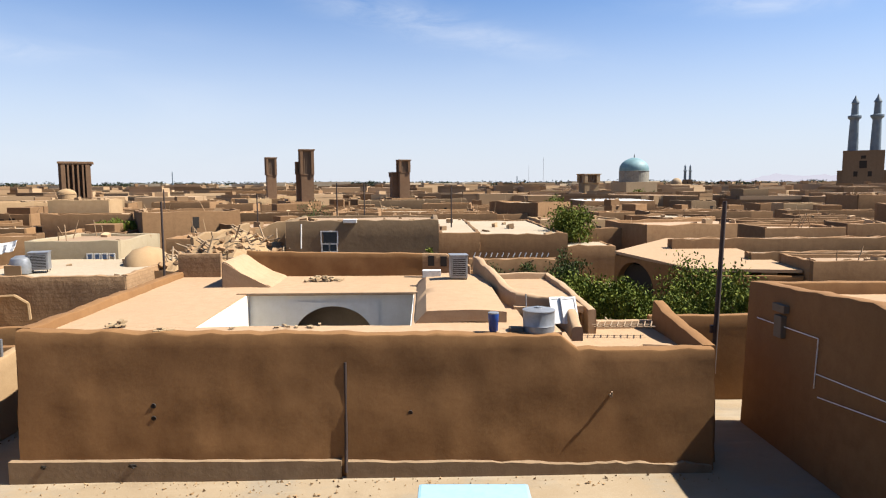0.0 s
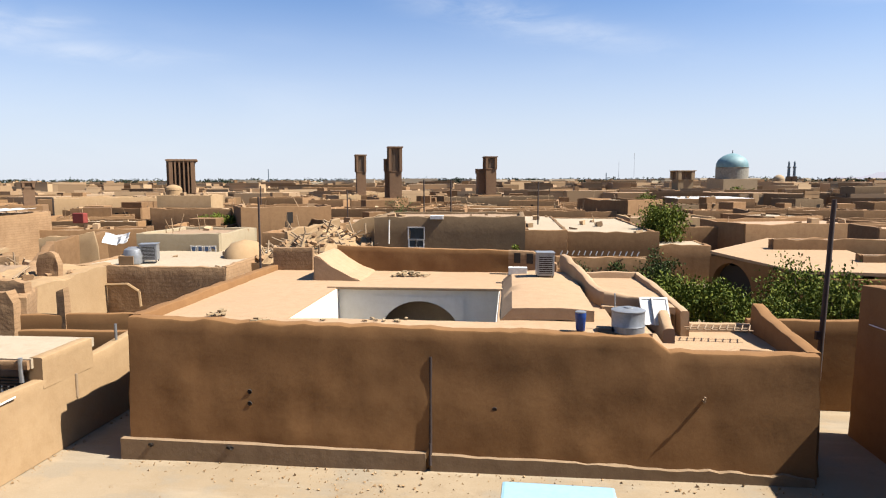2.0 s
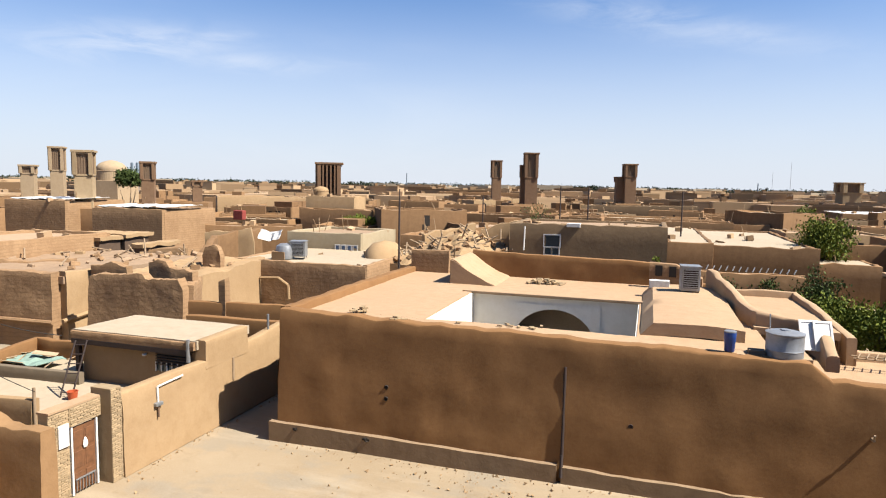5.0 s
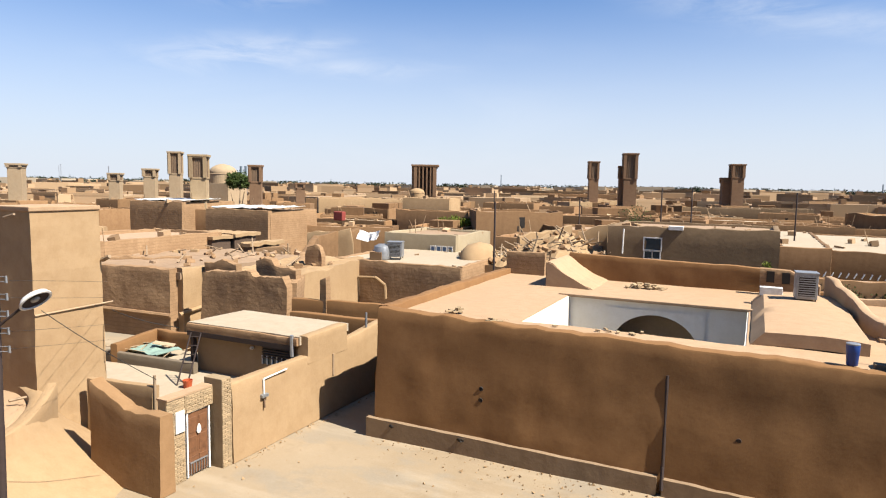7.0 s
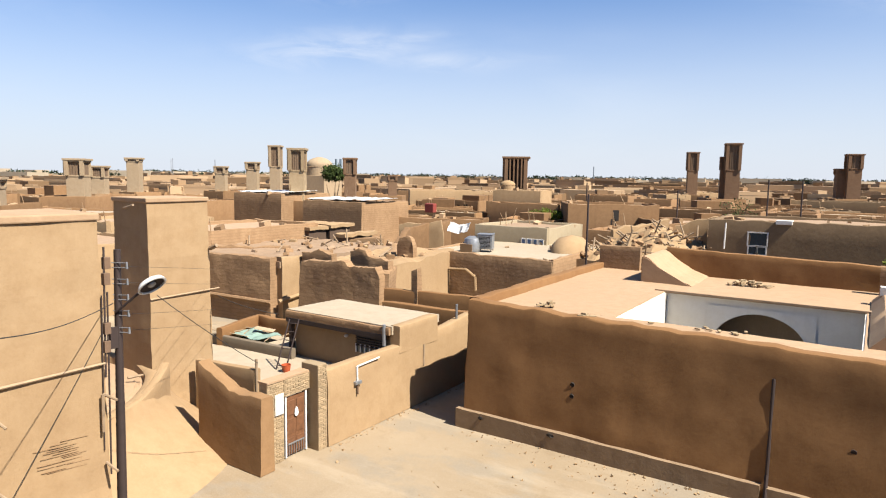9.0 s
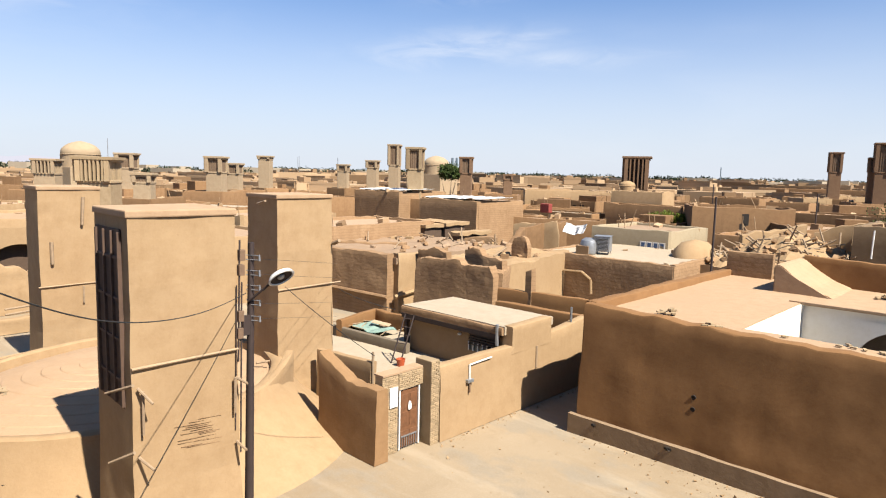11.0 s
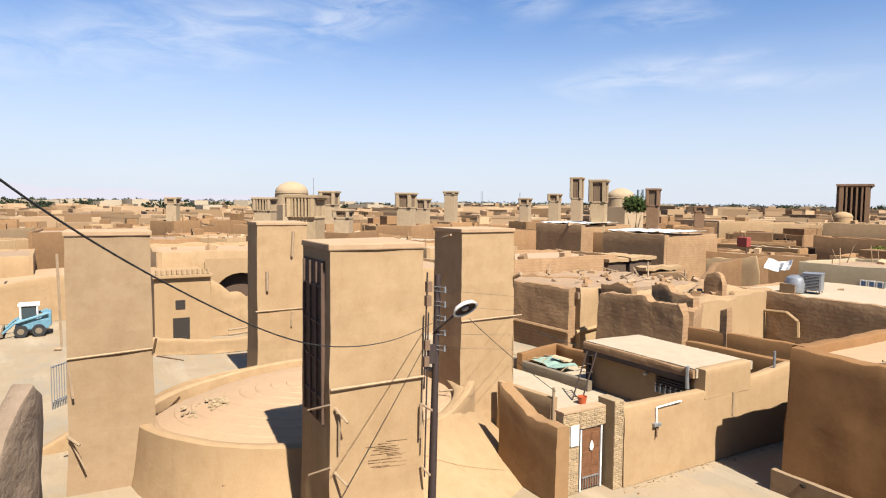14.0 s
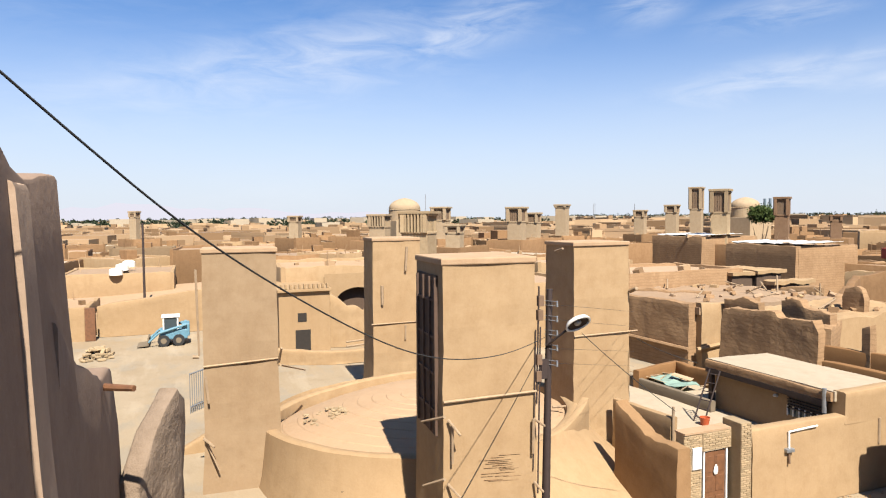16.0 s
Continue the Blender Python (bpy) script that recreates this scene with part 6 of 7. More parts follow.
# ---- landmarks ----
def wind_catcher(x, y, w, d, top, head, rot=0.0, fins=5, cap=0.25, base=0.0, label="tall brick wind catcher with vertical vent slots", mat=None, show=3.0):
    mud_house((x - w * 0.5 - 1.6, x + w * 0.5 + 1.8, y - w * 0.5 - 1.0, y + w * 0.5 + 3, min(top - show, 5.9 if fins != 8 else 5.0)), "flat-roofed mud house carrying a wind catcher", rot=random.Random(x).choice((0, 8, 30)), seed=x, step=2.0)
    K = thing("wind_catcher", x, y, 0, rot, label, "wind catcher", "wind catchers on the skyline")
    mat = mat or BRICK
    bm = bmesh.new()
    box(bm, -w / 2, w / 2, -d / 2, d / 2, base, top - head, 0.03)
    part("shaft", bm, mat, K)
    # with many fins the core is dark, painting the shade between them
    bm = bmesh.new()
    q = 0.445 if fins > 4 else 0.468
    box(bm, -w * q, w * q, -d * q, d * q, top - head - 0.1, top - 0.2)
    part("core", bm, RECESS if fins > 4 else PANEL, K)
    n = fins if fins > 4 else 2
    if fins <= 4:
        for s in (-1, 1):
            for k in range(4):
                f = (-0.6 + 0.4 * k) * 0.36
                bm = bmesh.new()
                box(bm, f * w - w * 0.016, f * w + w * 0.016, s * d * 0.475 - d * 0.02, s * d * 0.475 + d * 0.005, top - head + 0.05, top - 0.42)
                part("rib", bm, PANEL, K)
                bm = bmesh.new()
                box(bm, s * w * 0.475 - w * 0.02, s * w * 0.475 + w * 0.005, f * d - d * 0.016, f * d + d * 0.016, top - head + 0.05, top - 0.42)
                part("rib", bm, PANEL, K)
    for s in (-1, 1):
        for k in range(n):
            f = -1 + 2 * k / (n - 1)
            q = (0.075 if fins > 4 else 0.11) if k in (0, n - 1) else (0.03 if fins > 4 else 0.022)
            bm = bmesh.new()
            box(bm, f * w * 0.435 - w * q, f * w * 0.435 + w * q, s * d * 0.49 - 0.12 * d, s * d * 0.49 + 0.01 * d, top - head - 0.02, top - 0.15)
            part("fin", bm, mat, K)
            bm = bmesh.new()
            box(bm, s * w * 0.49 - 0.12 * w, s * w * 0.49 + 0.01 * w, f * d * 0.435 - d * q, f * d * 0.435 + d * q, top - head - 0.02, top - 0.15)
            part("fin", bm, mat, K)
    for e, z0, z1 in ((0.03, top - head - 0.15, top - head + 0.05), (0.06, top - 0.42, top - 0.22), (0.13, top - 0.24, top)):
        bm = bmesh.new()
        box(bm, -w / 2 - e * w, w / 2 + e * w, -d / 2 - e * d, d / 2 + e * d, z0, z1, 0.02)
        part("cornice", bm, mat, K)
    return K


PANEL = plain("brown_panel", (0.145, 0.0935, 0.0553), 0.95)
REDBRICK = earth("red_brick", (0.185, 0.108, 0.06), (0.125, 0.07, 0.04), (0.235, 0.148, 0.09), grain=3.0, patch=0.5)
PALEBRICK = earth("pale_brick", (0.33, 0.244, 0.151), (0.259, 0.179, 0.108), (0.374, 0.287, 0.187), grain=3.0, patch=0.5)
wind_catcher(-39.2, 75.42, 2.75, 2.75, 11.53, 4.0, 25, 6, mat=REDBRICK, label="broad flaring red-brown wind catcher", show=4.2)
wind_catcher(-31.47, 136.42, 1.9, 1.9, 14.35, 3.6, 20, 4, mat=REDBRICK, show=6.6)
wind_catcher(-20.93, 118.16, 2.2, 2.2, 15.01, 4.4, 15, 4, mat=REDBRICK, show=7.4)
wind_catcher(-22.43, 118.9, 1.1, 1.6, 12.85, 2.2, 15, 3, mat=REDBRICK, show=5.2)
wind_catcher(-4.38, 139.93, 2.2, 2.2, 13.92, 2.6, 15, 4, mat=REDBRICK, show=5.6)
wind_catcher(-6.36, 140.86, 1.6, 2.2, 11.33, 1.0, 15, 3, mat=REDBRICK, show=3.2)
wind_catcher(-57.98, 55.61, 1.75, 1.75, 11.98, 2.6, 35, 4, show=3.3)
wind_catcher(-81.89, 73.96, 1.7, 1.7, 13.47, 3.4, 35, 4, mat=PALEBRICK, show=4.2)
wind_catcher(-60.14, 67.37, 1.5, 1.5, 11.22, 2.2, 35, 4, mat=REDBRICK, show=2.9)
wind_catcher(-84.27, 71.26, 1.7, 1.7, 10.78, 1.2, 35, 3, mat=PALEBRICK, show=2.4)
wind_catcher(-95.2, 73.68, 1.7, 1.7, 10.1, 1.2, 35, 3, mat=PALEBRICK, show=2.1)
wind_catcher(-94.38, 57.32, 1.8, 1.8, 11.05, 0.5, 40, 3, mat=PALEBRICK, label="plain square brick wind catcher", show=2.9)
wind_catcher(-80.33, 41.56, 2.0, 2.0, 10.42, 2.0, 40, 3, mat=PALEBRICK, show=2.6)
wind_catcher(-88, 48.42, 1.7, 1.7, 9.69, 1.5, 40, 3, mat=PALEBRICK, show=1.9)
wind_catcher(-57.29, 19.44, 2.5, 2.5, 9.63, 1.9, 50, 8, mat=BRICK, label="broad low wind catcher with many fins", show=2.3)
wind_catcher(-87.24, 24.1, 2.3, 2.0, 9.57, 1.7, 50, 6, mat=PALEBRICK, show=2.1)
wind_catcher(-93.94, 35.68, 2.2, 2.2, 10.68, 2.0, 50, 3, mat=PALEBRICK, show=2.9)
wind_catcher(-65.39, 26.28, 1.6, 1.6, 8.34, 0.9, 50, 3, mat=PALEBRICK, show=1.4)
wind_catcher(-109.2, 15.91, 1.6, 1.6, 9.54, 1.0, 60, 3, mat=PALEBRICK, show=1.5)
wind_catcher(-120.1, -8.67, 1.2, 1.2, 10.51, 1.0, 60, 3, mat=PALEBRICK, show=1.6)
wind_catcher(48.76, 193.97, 4.4, 4.4, 11.49, 2.6, 10, 3, mat=BRICK, label="broad brick pavilion tower with open arches", show=3.6)
wind_catcher(-61.77, 78.71, 1.3, 1.3, 9.01, 0.8, 40, 3, mat=REDBRICK, show=1.8)


def domed_hall(x, y, r, zc, ztop, mat, dmat, label, rise=1.0, finial=0.0, drum=0.35, blockw=1.25, dkmat=None):
    D = thing("domed_shrine", x, y, 0, 10, label, "dome")
    bm = bmesh.new()
    box(bm, -r * blockw, r * blockw, -r * blockw, r * blockw, 0, zc - r * drum * 2, 0.05)
    part("hall", bm, mat, D)
    bm = bmesh.new()
    lathe(bm, [(r * 1.02, zc - r * drum * 2 - 0.1), (r * 1.02, zc - 0.05), (r * 1.06, zc), (r, zc + 0.05)], 40)
    part("drum", bm, dkmat or mat, D, smooth=False)
    bm = bmesh.new()
    hgt = ztop - zc
    lathe(bm, [(r * math.cos(a) * (1 + 0.06 * math.sin(2 * a)), zc + hgt * (math.sin(a) * 0.93 + 0.07 * (a / (math.pi / 2)) ** 3)) for a in [math.pi / 2 * k / 14 for k in range(14)]] + [(0.001, ztop)], 40)
    part("dome", bm, dmat, D, smooth=True)
    if finial:
        bm = bmesh.new()
        rod(bm, (0, 0, ztop - 0.1), (0, 0, ztop + finial), 0.22, 0.05)
        part("finial", bm, IRON, D)
    return D


# brick darkened, so the portal's shaded look lies in its colour
PORTAL = earth("shaded_portal_brick", (0.166, 0.113, 0.0696), (0.113, 0.0729, 0.0431), (0.199, 0.143, 0.0926), grain=2.0, patch=0.2)
TURQ = plain("turquoise_tile", (0.12, 0.215, 0.235), 0.62, 0, 0.3, 0.6)
DRUMTILE = plain("faded_tile_band", (0.2, 0.185, 0.15), 0.7, 0, 0.4, 1.5)
# blue tile lightened to grey; part of the tone is distance haze
DARKTILE = plain("hazed_blue_tile", (0.10, 0.135, 0.165), 0.6, 0, 0.3, 0.5)
domed_hall(73.33, 228.52, 5.0, 12.85, 17.55, PALEBRICK, TURQ, "large turquoise tiled dome of a brick shrine", finial=1.2, drum=0.38, dkmat=DRUMTILE, blockw=1.15)
domed_hall(-77.08, 78.93, 2.1, 10.2, 11.78, PALEBRICK, PALEBRICK, "pale brick dome on the skyline")
domed_hall(-105.3, 33.49, 2.6, 10.4, 12.35, PALEBRICK, PALEBRICK, "pale pointed brick dome on the skyline", rise=1.1)
domed_hall(-37.79, 70.51, 0.9, 7.99, 8.58, MUD_PALE, MUD_PALE, "small plastered dome on a mud roof", drum=0.3)
domed_hall(115.5, 298.43, 2.4, 8.29, 10.87, PALEBRICK, PALEBRICK, "small far brick dome")


def minaret_gate(x, y, label, s, ztop, zgate, spread, w, rot):
    M = thing("minaret_gate", x, y, 0, rot, label, "minarets")
    bm = bmesh.new()
    box(bm, -w / 2, w / 2, -w * 0.22, w * 0.22, 0, zgate, 0.1)
    part("portal", bm, PORTAL, M)
    bm = bmesh.new()
    box(bm, -w * 0.62, w * 0.62, -w * 0.2, w * 0.5, 0, zgate * 0.62, 0.1)
    part("side_block", bm, PORTAL, M)
    for a, b, c, d in ((-0.06, 0.06, 0.84, 0.9), (-0.09, 0.09, 0.66, 0.8), (-0.22, -0.12, 0.5, 0.6), (0.12, 0.22, 0.5, 0.6)):
        bm = bmesh.new()
        box(bm, a * w, b * w, -w * 0.22 - 0.1, -w * 0.2, c * zgate, d * zgate)
        part("portal_niche", bm, DARK, M, "dark niche")
    for q in (-1, 1):
        bm = bmesh.new()
        hh = ztop - zgate
        lathe(bm, [(r * s, zgate - 0.5 + hh * f) for r, f in ((1.0, 0), (0.92, 0.3), (0.82, 0.55), (0.85, 0.57), (1.25, 0.61), (1.25, 0.645), (0.95, 0.65), (0.7, 0.66), (0.62, 0.86), (0.75, 0.87), (0.7, 0.89), (0.3, 0.95), (0.08, 1.0), (0.001, 1.02))], 20, q * spread / 2)
        part("minaret", bm, DARKTILE, M, "tiled minaret with haze in its blue-grey tone", smooth=True)
    return M


ma, mb = (181.79, 275.42, 45.85), (188.4, 270.93, 44.55)
minaret_gate((ma[0] + mb[0]) / 2, (ma[1] + mb[1]) / 2, "brick mosque portal with a pair of tall tiled minarets", 2.0, (ma[2] + mb[2]) / 2, 21.78, math.hypot(mb[0] - ma[0], mb[1] - ma[1]), 14.87, math.degrees(math.atan2(mb[1] - ma[1], mb[0] - ma[0])))
na, nb = (122.6, 306.38, 17.49), (124.67, 305.54, 17.46)
minaret_gate((na[0] + nb[0]) / 2, (na[1] + nb[1]) / 2, "far portal with two slim minarets", 0.65, na[2], 10.1, math.hypot(nb[0] - na[0], nb[1] - na[1]), 4.5, -20)
for c, hgt in (((-108.89, 117.37, 10.72), 12.62), ((-108.13, 118.08, 10.75), 12.65), ((-148.52, 392.86, 14.36), 16.02), ((55.99, 396.06, 10.18), 12.9)):
    pole("far_tower", (c[0], c[1], 0), (c[0], c[1], hgt), 0.34, 0.28, "slim far tower on the skyline", DARKTILE)
for c in ((89.37, 491.95, 28.05), (78.68, 493.77, 21.84), (-248.99, 168.07, 14.46), (-188.95, 67.05, 16.11), (-248.45, 168.5, 14.85), (-119.63, 91.12, 11.73)):
    pole("radio_mast", (c[0], c[1], 0), c, 0.12, 0.08, "thin far radio mast", STEEL)

# ---- trees ----
def leaf_material(name, a, b):
    m, n, l, p = material(name)
    g, r = n.new("ShaderNodeNewGeometry"), n.new("ShaderNodeValToRGB")
    r.color_ramp.elements[0].color, r.color_ramp.elements[1].color = (*a, 1), (*b, 1)
    l.new(g.outputs["Random Per Island"], r.inputs[0])
    l.new(r.outputs[0], p.inputs["Base Color"])
    p.inputs["Roughness"].default_value = 0.75
    p.inputs["Specular IOR Level"].default_value = 0.15
    return m


LEAF = leaf_material("green_leaves", (0.034, 0.055, 0.007), (0.13, 0.148, 0.018))
LEAF_FAR = leaf_material("far_leaves", (0.0146, 0.0199, 0.0106), (0.0298, 0.0398, 0.0213))
LEAF_DARK = leaf_material("dark_leaves", (0.02, 0.034, 0.009), (0.06, 0.082, 0.02))
BARK = plain("bark", (0.0796, 0.053, 0.0331), 0.9, 0, 0.4)


def crown_mesh(bm, rnd, centre, rx, ry, rz, clumps, leaves, size):
    for c in range(clumps):
        u = Vector((rnd.gauss(0, 1), rnd.gauss(0, 1), rnd.gauss(0, 1))).normalized() * rnd.uniform(0.35, 1.0)
        p0 = Vector((centre[0] + u.x * rx, centre[1] + u.y * ry, centre[2] + u.z * rz))
        cr = rnd.uniform(0.18, 0.42) * min(rx, rz)
        for k in range(leaves):
            v = Vector((rnd.gauss(0, 1), rnd.gauss(0, 1), rnd.gauss(0, 0.8))) * cr * 0.6
            q = Euler((rnd.uniform(0, 6), rnd.uniform(0, 6), rnd.uniform(0, 6))).to_matrix()
            s = size * rnd.uniform(0.6, 1.4)
            vs = [bm.verts.new(p0 + v + q @ Vector(w) * s) for w in ((-0.5, 0, 0), (0, -0.28, 0.05), (0.5, 0, 0), (0, 0.28, 0.05))]
            bm.faces.new(vs)


def tree(name, x, y, z, height, r, seed, label, mat=None, clumps=60, leaves=34, size=0.16, low=0.25):
    rnd = random.Random(seed)
    T = thing(name, x, y, z, label=label, category="tree" if name == "tree" else "shrub")
    bm = bmesh.new()
    for k in range(6):
        a = rnd.uniform(0, 6.28)
        tip = Vector((math.cos(a) * r * 0.6, math.sin(a) * r * 0.6, height * rnd.uniform(0.6, 0.9)))
        mid = Vector((tip.x * 0.25, tip.y * 0.25, height * 0.4))
        rod(bm, (0, 0, 0) if k == 0 else mid * 0.5, mid, 0.11, 0.07, 6)
        rod(bm, mid, tip, 0.06, 0.02, 6)
    part("trunk", bm, BARK, T)
    bm = bmesh.new()
    crown_mesh(bm, rnd, (0, 0, height * (0.5 + low / 2)), r, r, height * (0.5 - low / 2), clumps, leaves, size)
    part("crown", bm, mat or LEAF, T)
    return T


def tree_at(top, y_r, seed, label, name="tree", **kw):
    x, y, zt = top
    return tree(name, x, y, 0, zt, y_r, seed, label, **kw)


tree_at((14.43, 34, 4.96), 2.0, 1, "leafy green garden tree behind the wall", clumps=170, leaves=46, low=0.1)
tree_at((14.98, 31, 4.83), 1.7, 2, "leafy green garden tree behind the wall", clumps=150, leaves=46, low=0.1)
tree_at((11.98, 31, 3.62), 1.3, 3, "low green garden tree", clumps=110, leaves=44, low=0.1)
tree_at((15.72, 30, 4.42), 1.3, 4, "low green garden tree", clumps=110, leaves=44, low=0.1)
tree_at((9.06, 41, 4.66), 1.3, 5, "dark green garden tree", mat=LEAF_DARK, clumps=100, leaves=44, low=0.1)
tree_at((6.89, 42, 4.09), 1.5, 6, "dark green garden tree", mat=LEAF_DARK, clumps=100, leaves=44, low=0.1)
tree_at((4.22, 41, 3.97), 0.9, 7, "dark green garden shrub", "shrub", mat=LEAF_DARK, clumps=30, low=0.1)
for k, p in enumerate(((8.2, 36, 3.85), (9.3, 35.4, 3.9), (10.5, 35, 3.72), (7.6, 35, 3.8), (11.2, 33.6, 3.4))):
    tree_at(p, 1.25, 10 + k, "sunlit grape vine over the garden", "shrub", clumps=100, leaves=44, low=0.3)
tree_at((14.2, 62, 6.9), 2.0, 20, "round green tree among the roofs", clumps=150, size=0.24, leaves=34, low=0.45)
tree_at((26.07, 130, 6.67), 2.0, 21, "green tree among the roofs", clumps=40, size=0.4, leaves=20)
tree_at((-13.63, 80, 7.59), 2.2, 22, "wispy grey-green tree among the roofs", mat=LEAF_DARK, clumps=26, size=0.22, leaves=22)
tree_at((-68.64, 73.15, 10.3), 1.75, 23, "round green tree beside a dome", mat=LEAF_DARK, clumps=130, size=0.3, leaves=34, low=0.76)
tree_at((59.93, 180, 7.37), 4.5, 24, "pale green tree below the turquoise dome", clumps=40, size=0.6, leaves=20)
for k, p in enumerate(((-30.24, 62, 5.65), (-28.8, 62, 5.8), (-27.13, 62, 5.79))):
    tree_at(p, 1.2, 30 + k, "low green shrub on a mud wall", "shrub", clumps=26, size=0.22, low=0.75)
tree_at((0.31, 43.3, 4.75), 0.35, 36, "small green weed on the wall top", "shrub", clumps=14, leaves=14, size=0.12, low=0.88)

# ---- the rest of the town to the horizon ----
rnd = random.Random(11)
near = []


def free(x, y, w, d):
    if math.hypot(x, y) < 58 or (x > -64 and x < 30 and y < 60) or (x <= -58 and y < 14 and x > -77):
        return False
    for cx, cy, a, b in TAKEN:
        if abs(x - cx) < a + w / 2 and abs(y - cy) < b + d / 2:
            return False
    return True


while len(near) < 222:
    d = 60 + 105 * rnd.random() ** 1.1
    a = radians(rnd.uniform(-44, 112))
    x, y = -d * math.sin(a), d * math.cos(a)
    w, dd = rnd.uniform(4, 14), rnd.uniform(3.5, 9)
    if not free(x, y, w * 0.55, dd * 0.55):
        continue
    hh = max(3.6, min(5.9 if rnd.random() < 0.93 else 6.8, 9 - d * rnd.uniform(14, 60) / 1158) - rnd.uniform(0, 1.4))
    near.append(1)
    TAKEN.append((x, y, w * 0.45, dd * 0.45))
    kind = rnd.random()
    B = mud_house((x - w / 2, x + w / 2, y - dd / 2, y + dd / 2, hh), "flat-roofed mud house among the roofs of the old town", rot=rnd.choice((0, 0, 4, -5, 12, 30, 38)), wmat=MUD_TOWN if kind < 0.8 else (MUD_PALE if kind < 0.93 else GREYWALL), rmat=ROOF_TOWN if rnd.random() < 0.7 else PALE_ROOF, seed=rnd.random() * 50, step=1.1, rows=2, wear=0.16)
    for q in range(rnd.choice((0, 0, 1, 2))):
        z0 = hh - rnd.uniform(1.4, 2.2)
        opening(B, rnd.uniform(-w * 0.35, w * 0.35), z0, z0 + rnd.uniform(0.6, 1.1), rnd.uniform(0.5, 0.9))
    if rnd.random() < 0.4:
        bm = bmesh.new()
        q = rnd.uniform(0.6, 1.6)
        box(bm, -q, q, dd * 0.4, dd * 0.4 + q * 1.6, hh - 0.5, hh + rnd.uniform(0.5, 1.5), 0.05)
        part("roof_room", bm, MUD_TOWN, B)
FAR_TOWN = leaf_material("far_town_mud", (0.15, 0.09, 0.046), (0.37, 0.255, 0.15))
bm = bmesh.new()
for i in range(2100):
    d = 158 * (9.5 ** rnd.random())
    a = radians(rnd.uniform(-46, 114))
    x, y = -d * math.sin(a), d * math.cos(a)
    if math.hypot(x - 75, y - 228) < 14 or math.hypot(x - 185, y - 273) < 30:
        continue
    w, dd, hh = rnd.uniform(5, 15), rnd.uniform(5, 15), (rnd.uniform(5.2, 7.8) if a < 1.0 else rnd.uniform(3.6, 6.2)) + min(1.0, d / 900)
    if d < 230:
        hh = min(hh, 6.0) - rnd.uniform(0, 1.2)
    q = pose(x, y, 0, 0, 0, rnd.choice((0, 0, 8, -10, 35)))
    box(bm, -w / 2, w / 2, -dd / 2, dd / 2, -0.2, hh, 0, q)
    if rnd.random() < 0.4:
        box(bm, -w * 0.3, -w * 0.3 + rnd.uniform(1, 3), 0, 2.2, hh - 0.1, hh + rnd.uniform(0.4, 1.4), 0, q)
    if rnd.random() < 0.5:
        box(bm, -w / 2, w / 2, -dd / 2 - 0.05, -dd / 2 + 0.3, hh - 0.1, hh + rnd.uniform(0.3, 0.8), 0, q)
tagged(link("far_town", bm, FAR_TOWN), "mud roofs of the old town stretching to the horizon", "town", kind="stuff")
bm = bmesh.new()
for i in range(300):
    d = 420 * (3.2 ** rnd.random())
    a = radians(rnd.uniform(-46, 114))
    x, y = -d * math.sin(a), d * math.cos(a)
    w, hh = rnd.uniform(8, 30), rnd.uniform(6, 10)
    box(bm, -w / 2, w / 2, -6, 6, -0.2, hh, 0, pose(x, y, 0, 0, 0, rnd.choice((0, 10, 35))))
tagged(link("far_buildings", bm, PALE_ROOF), "pale modern blocks on the edge of the old town", "town", kind="stuff")
bm = bmesh.new()
for i in range(1500):
    d = 420 * (3.4 ** rnd.random())
    a = radians(rnd.uniform(-46, 114))
    x, y = -d * math.sin(a), d * math.cos(a)
    if noise.noise(Vector((a * 5, d * 0.002, 0))) < -0.1:
        continue
    crown_mesh(bm, rnd, (x, y, 3.6 + d * 0.0035), rnd.uniform(9, 26), 4, (2.2 + d * 0.0024) * rnd.uniform(0.75, 1.15), 14, 12, 1.7)
tagged(link("far_trees", bm, LEAF_FAR), "dark belt of trees along the horizon", "trees", kind="stuff")
# mountains: near-black rock that glows, the haze put in as emission
HAZE, hn, hl, hb = material("haze_glow")
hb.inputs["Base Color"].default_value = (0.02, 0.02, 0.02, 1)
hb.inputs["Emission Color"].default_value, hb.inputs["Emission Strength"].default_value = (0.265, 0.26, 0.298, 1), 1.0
for k, (a0, a1, hmax) in enumerate(((70, 116, 150), (-38, -24, 85))):
    bm = bmesh.new()
    prev = None
    for i in range(61):
        a = radians(a0 + (a1 - a0) * i / 60)
        x, y = -4300 * math.sin(a), 4300 * math.cos(a)
        env = math.sin(math.pi * i / 60) ** 0.7
        z = hmax * env * (0.55 + 0.35 * noise.noise(Vector((i * 0.11, k * 7, 0))) + 0.15 * noise.noise(Vector((i * 0.5, k, 3))))
        cur = [bm.verts.new((x, y, -5)), bm.verts.new((x, y, max(1, z))), bm.verts.new((x * 1.02, y * 1.02, -5))]
        if prev:
            bm.faces.new((prev[0], cur[0], cur[1], prev[1])), bm.faces.new((prev[1], cur[1], cur[2], prev[2]))
        prev = cur
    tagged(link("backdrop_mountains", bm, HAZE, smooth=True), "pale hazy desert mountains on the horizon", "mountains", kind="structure")

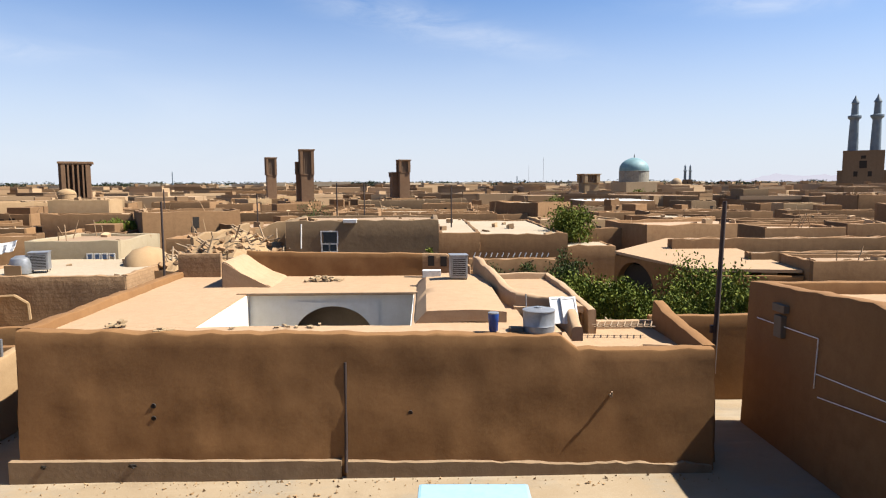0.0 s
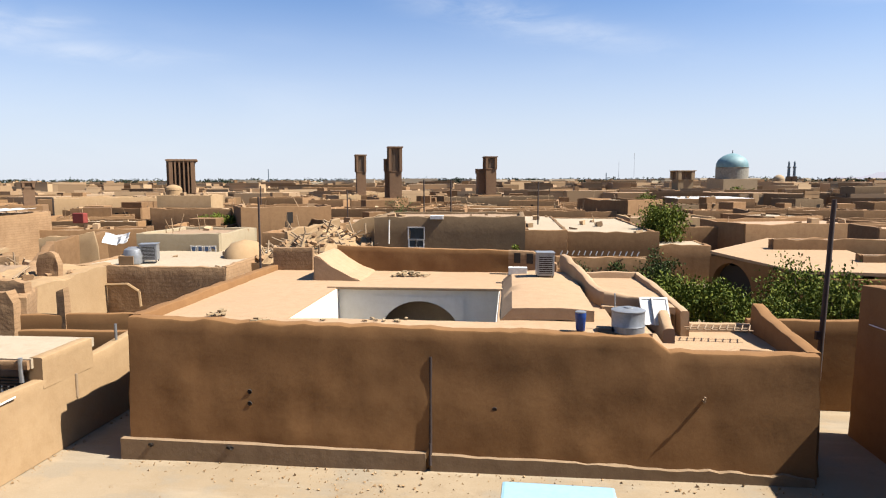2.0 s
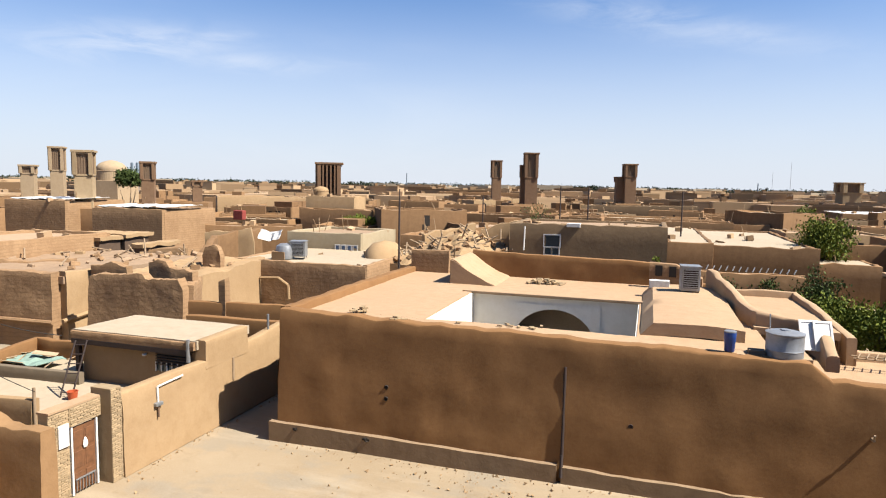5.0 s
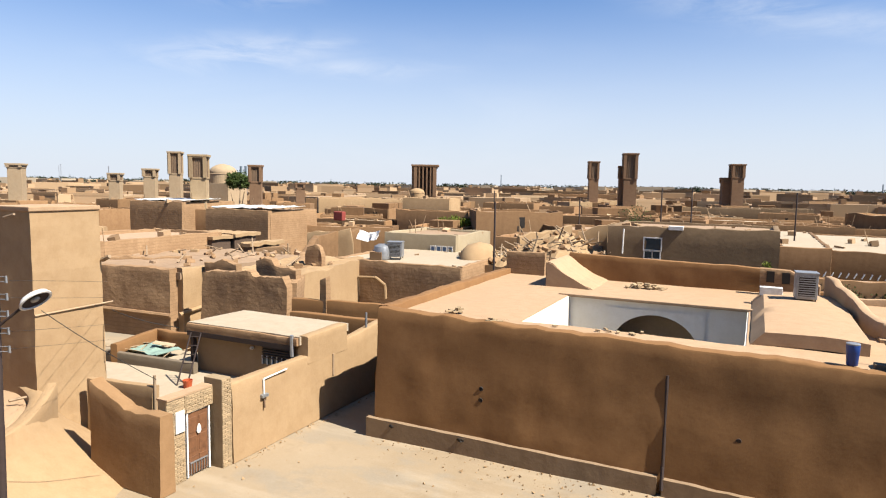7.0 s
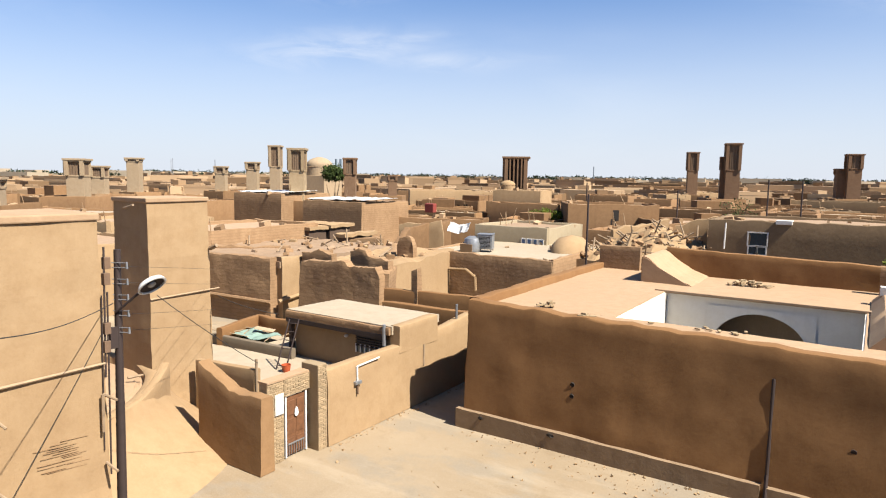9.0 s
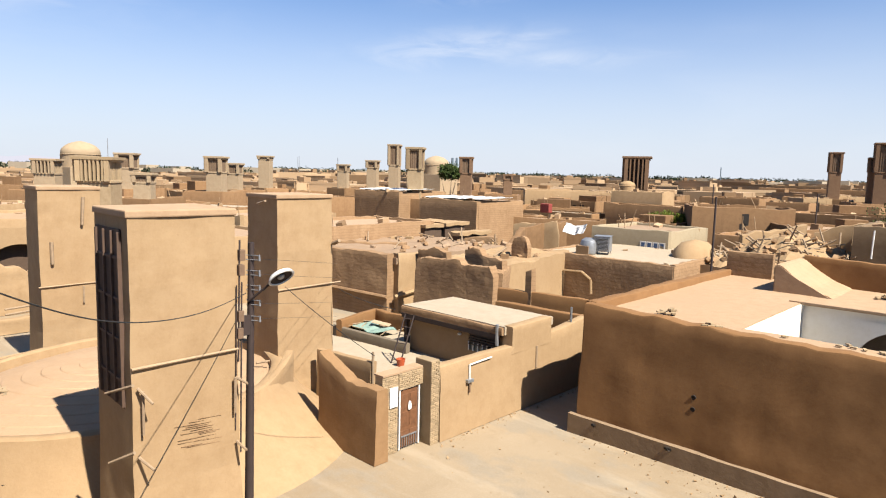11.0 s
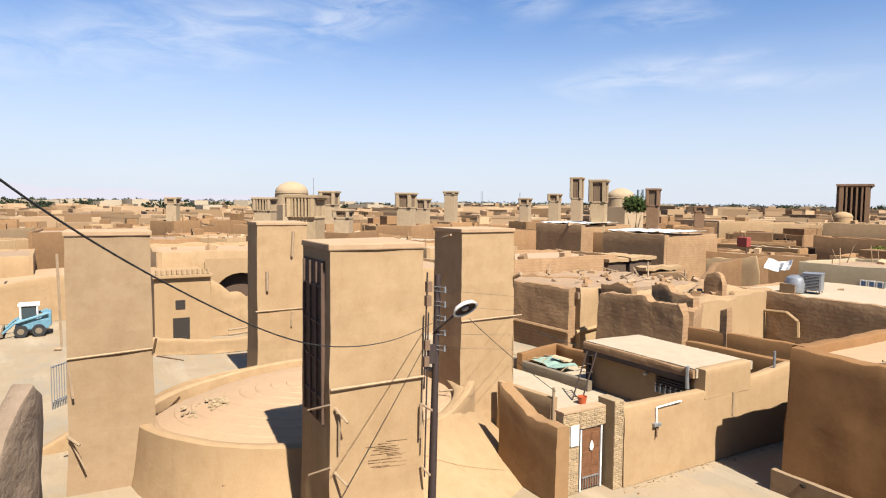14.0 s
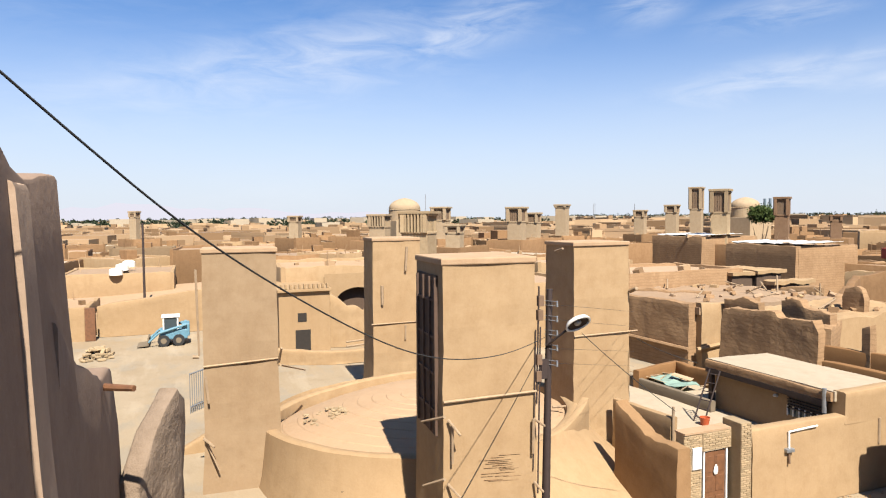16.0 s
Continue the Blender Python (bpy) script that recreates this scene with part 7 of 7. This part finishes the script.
# ---- clutter on the flat roofs ----
rnd = random.Random(77)
bm = bmesh.new()
for o in [o for o in scene.objects if o.name.startswith("mud_house")]:
    rf = [c for c in o.children if c.name.startswith("roof") and "room" not in c.name]
    if not rf or math.hypot(*o.location[:2]) > 170:
        continue
    vs = [v.co for v in rf[0].data.vertices]
    x0, x1, y0, y1, zt = min(v.x for v in vs), max(v.x for v in vs), min(v.y for v in vs), max(v.y for v in vs), max(v.z for v in vs)
    if y1 - y0 < 2:
        continue
    m = o.matrix_world
    for q in range(rnd.randint(2, 9)):
        p = m @ Vector((rnd.uniform(x0, x1), rnd.uniform(y0, y1), zt - 0.05))
        if rnd.random() < 0.3:
            rod(bm, p, p + Vector((rnd.uniform(-0.6, 0.6), rnd.uniform(-0.3, 0.3), rnd.uniform(0.5, 1.6))), 0.04, 0.03, 5)
        else:
            s = rnd.uniform(0.12, 0.45)
            box(bm, -s, s, -s * 0.6, s * 0.6, 0, s * rnd.uniform(0.4, 1.5), 0, Matrix.Translation(p) @ pose(0, 0, 0, rnd.uniform(-12, 12), rnd.uniform(-12, 12), rnd.uniform(0, 180)))
tagged(link("roof_clutter", bm, FAR_TOWN), "stacked bricks, sticks and lumps lying on the flat roofs", "clutter", kind="stuff")

# ---- laid bricks of the gateway ----
def laid_bricks(parent, x, y0, y1, z0, z1, seed):
    rnd = random.Random(seed)
    z, row = z0, 0
    while z < z1 - 0.05:
        y = y0 - (0.11 if row % 2 else 0.0)
        while y < y1 - 0.02:
            a, b = max(y, y0), min(y + 0.21, y1)
            if b - a > 0.05:
                ob = new("brick", BRICKS)
                ob.parent = parent
                ob.matrix_basis = pose(x + rnd.uniform(-0.008, 0.012), (a + b) / 2, z, rnd.uniform(-1.5, 1.5), 0, 90 + rnd.uniform(-2, 2)) @ Matrix.Diagonal(((b - a) / 0.2 * 0.93, 0.9, 1.0, 1))
            y += 0.225
        z, row = z + 0.066, row + 1


for pier in [o for o in GW.children if o.name.startswith("pier")]:
    ys = [v.co.y for v in pier.data.vertices]
    zs = [v.co.z for v in pier.data.vertices]
    laid_bricks(pier, max(v.co.x for v in pier.data.vertices) - 0.032, min(ys), max(ys), 0.0, max(zs) - 0.02, 1)
for lintel in [o for o in GW.children if o.name.startswith("lintel")]:
    laid_bricks(lintel, -15.462, DY0, DY1 + 0.08, DZ + 0.1, 2.58, 2)

# ---- loose stones and grit in the lane ----
rnd = random.Random(41)
bm = bmesh.new()
for i in range(600):
    k = rnd.random()
    if k < 0.35:
        x, y = rnd.uniform(-12.5, 9), 19.25 - abs(rnd.gauss(0, 0.25))
    elif k < 0.6:
        x, y = -4.5 + rnd.gauss(0, 2.4), 18.2 + rnd.gauss(0, 0.35)
    elif k < 0.75:
        x, y = -14.95 + abs(rnd.gauss(0, 0.2)), rnd.uniform(15, 24)
    else:
        x, y = rnd.uniform(-16, 9), rnd.uniform(12, 19)
    s = 0.015 + 0.05 * rnd.random() ** 3
    z = ground_height(x, y)
    q = Euler((rnd.uniform(0, 6), rnd.uniform(0, 6), rnd.uniform(0, 6))).to_matrix()
    vs = [bm.verts.new(Vector((x, y, z + s * 0.4)) + q @ Vector(w) * s * rnd.uniform(0.7, 1.3)) for w in ((1, 0, -0.6), (-0.5, 0.87, -0.6), (-0.5, -0.87, -0.6), (0.1, 0, 0.9))]
    for f in ((0, 1, 2), (0, 3, 1), (1, 3, 2), (2, 3, 0)):
        bm.faces.new([vs[j] for j in f])
tagged(link("loose_stones", bm, MUD_PALE), "loose stones and crumbs of plaster on the lane", "stones", kind="stuff")
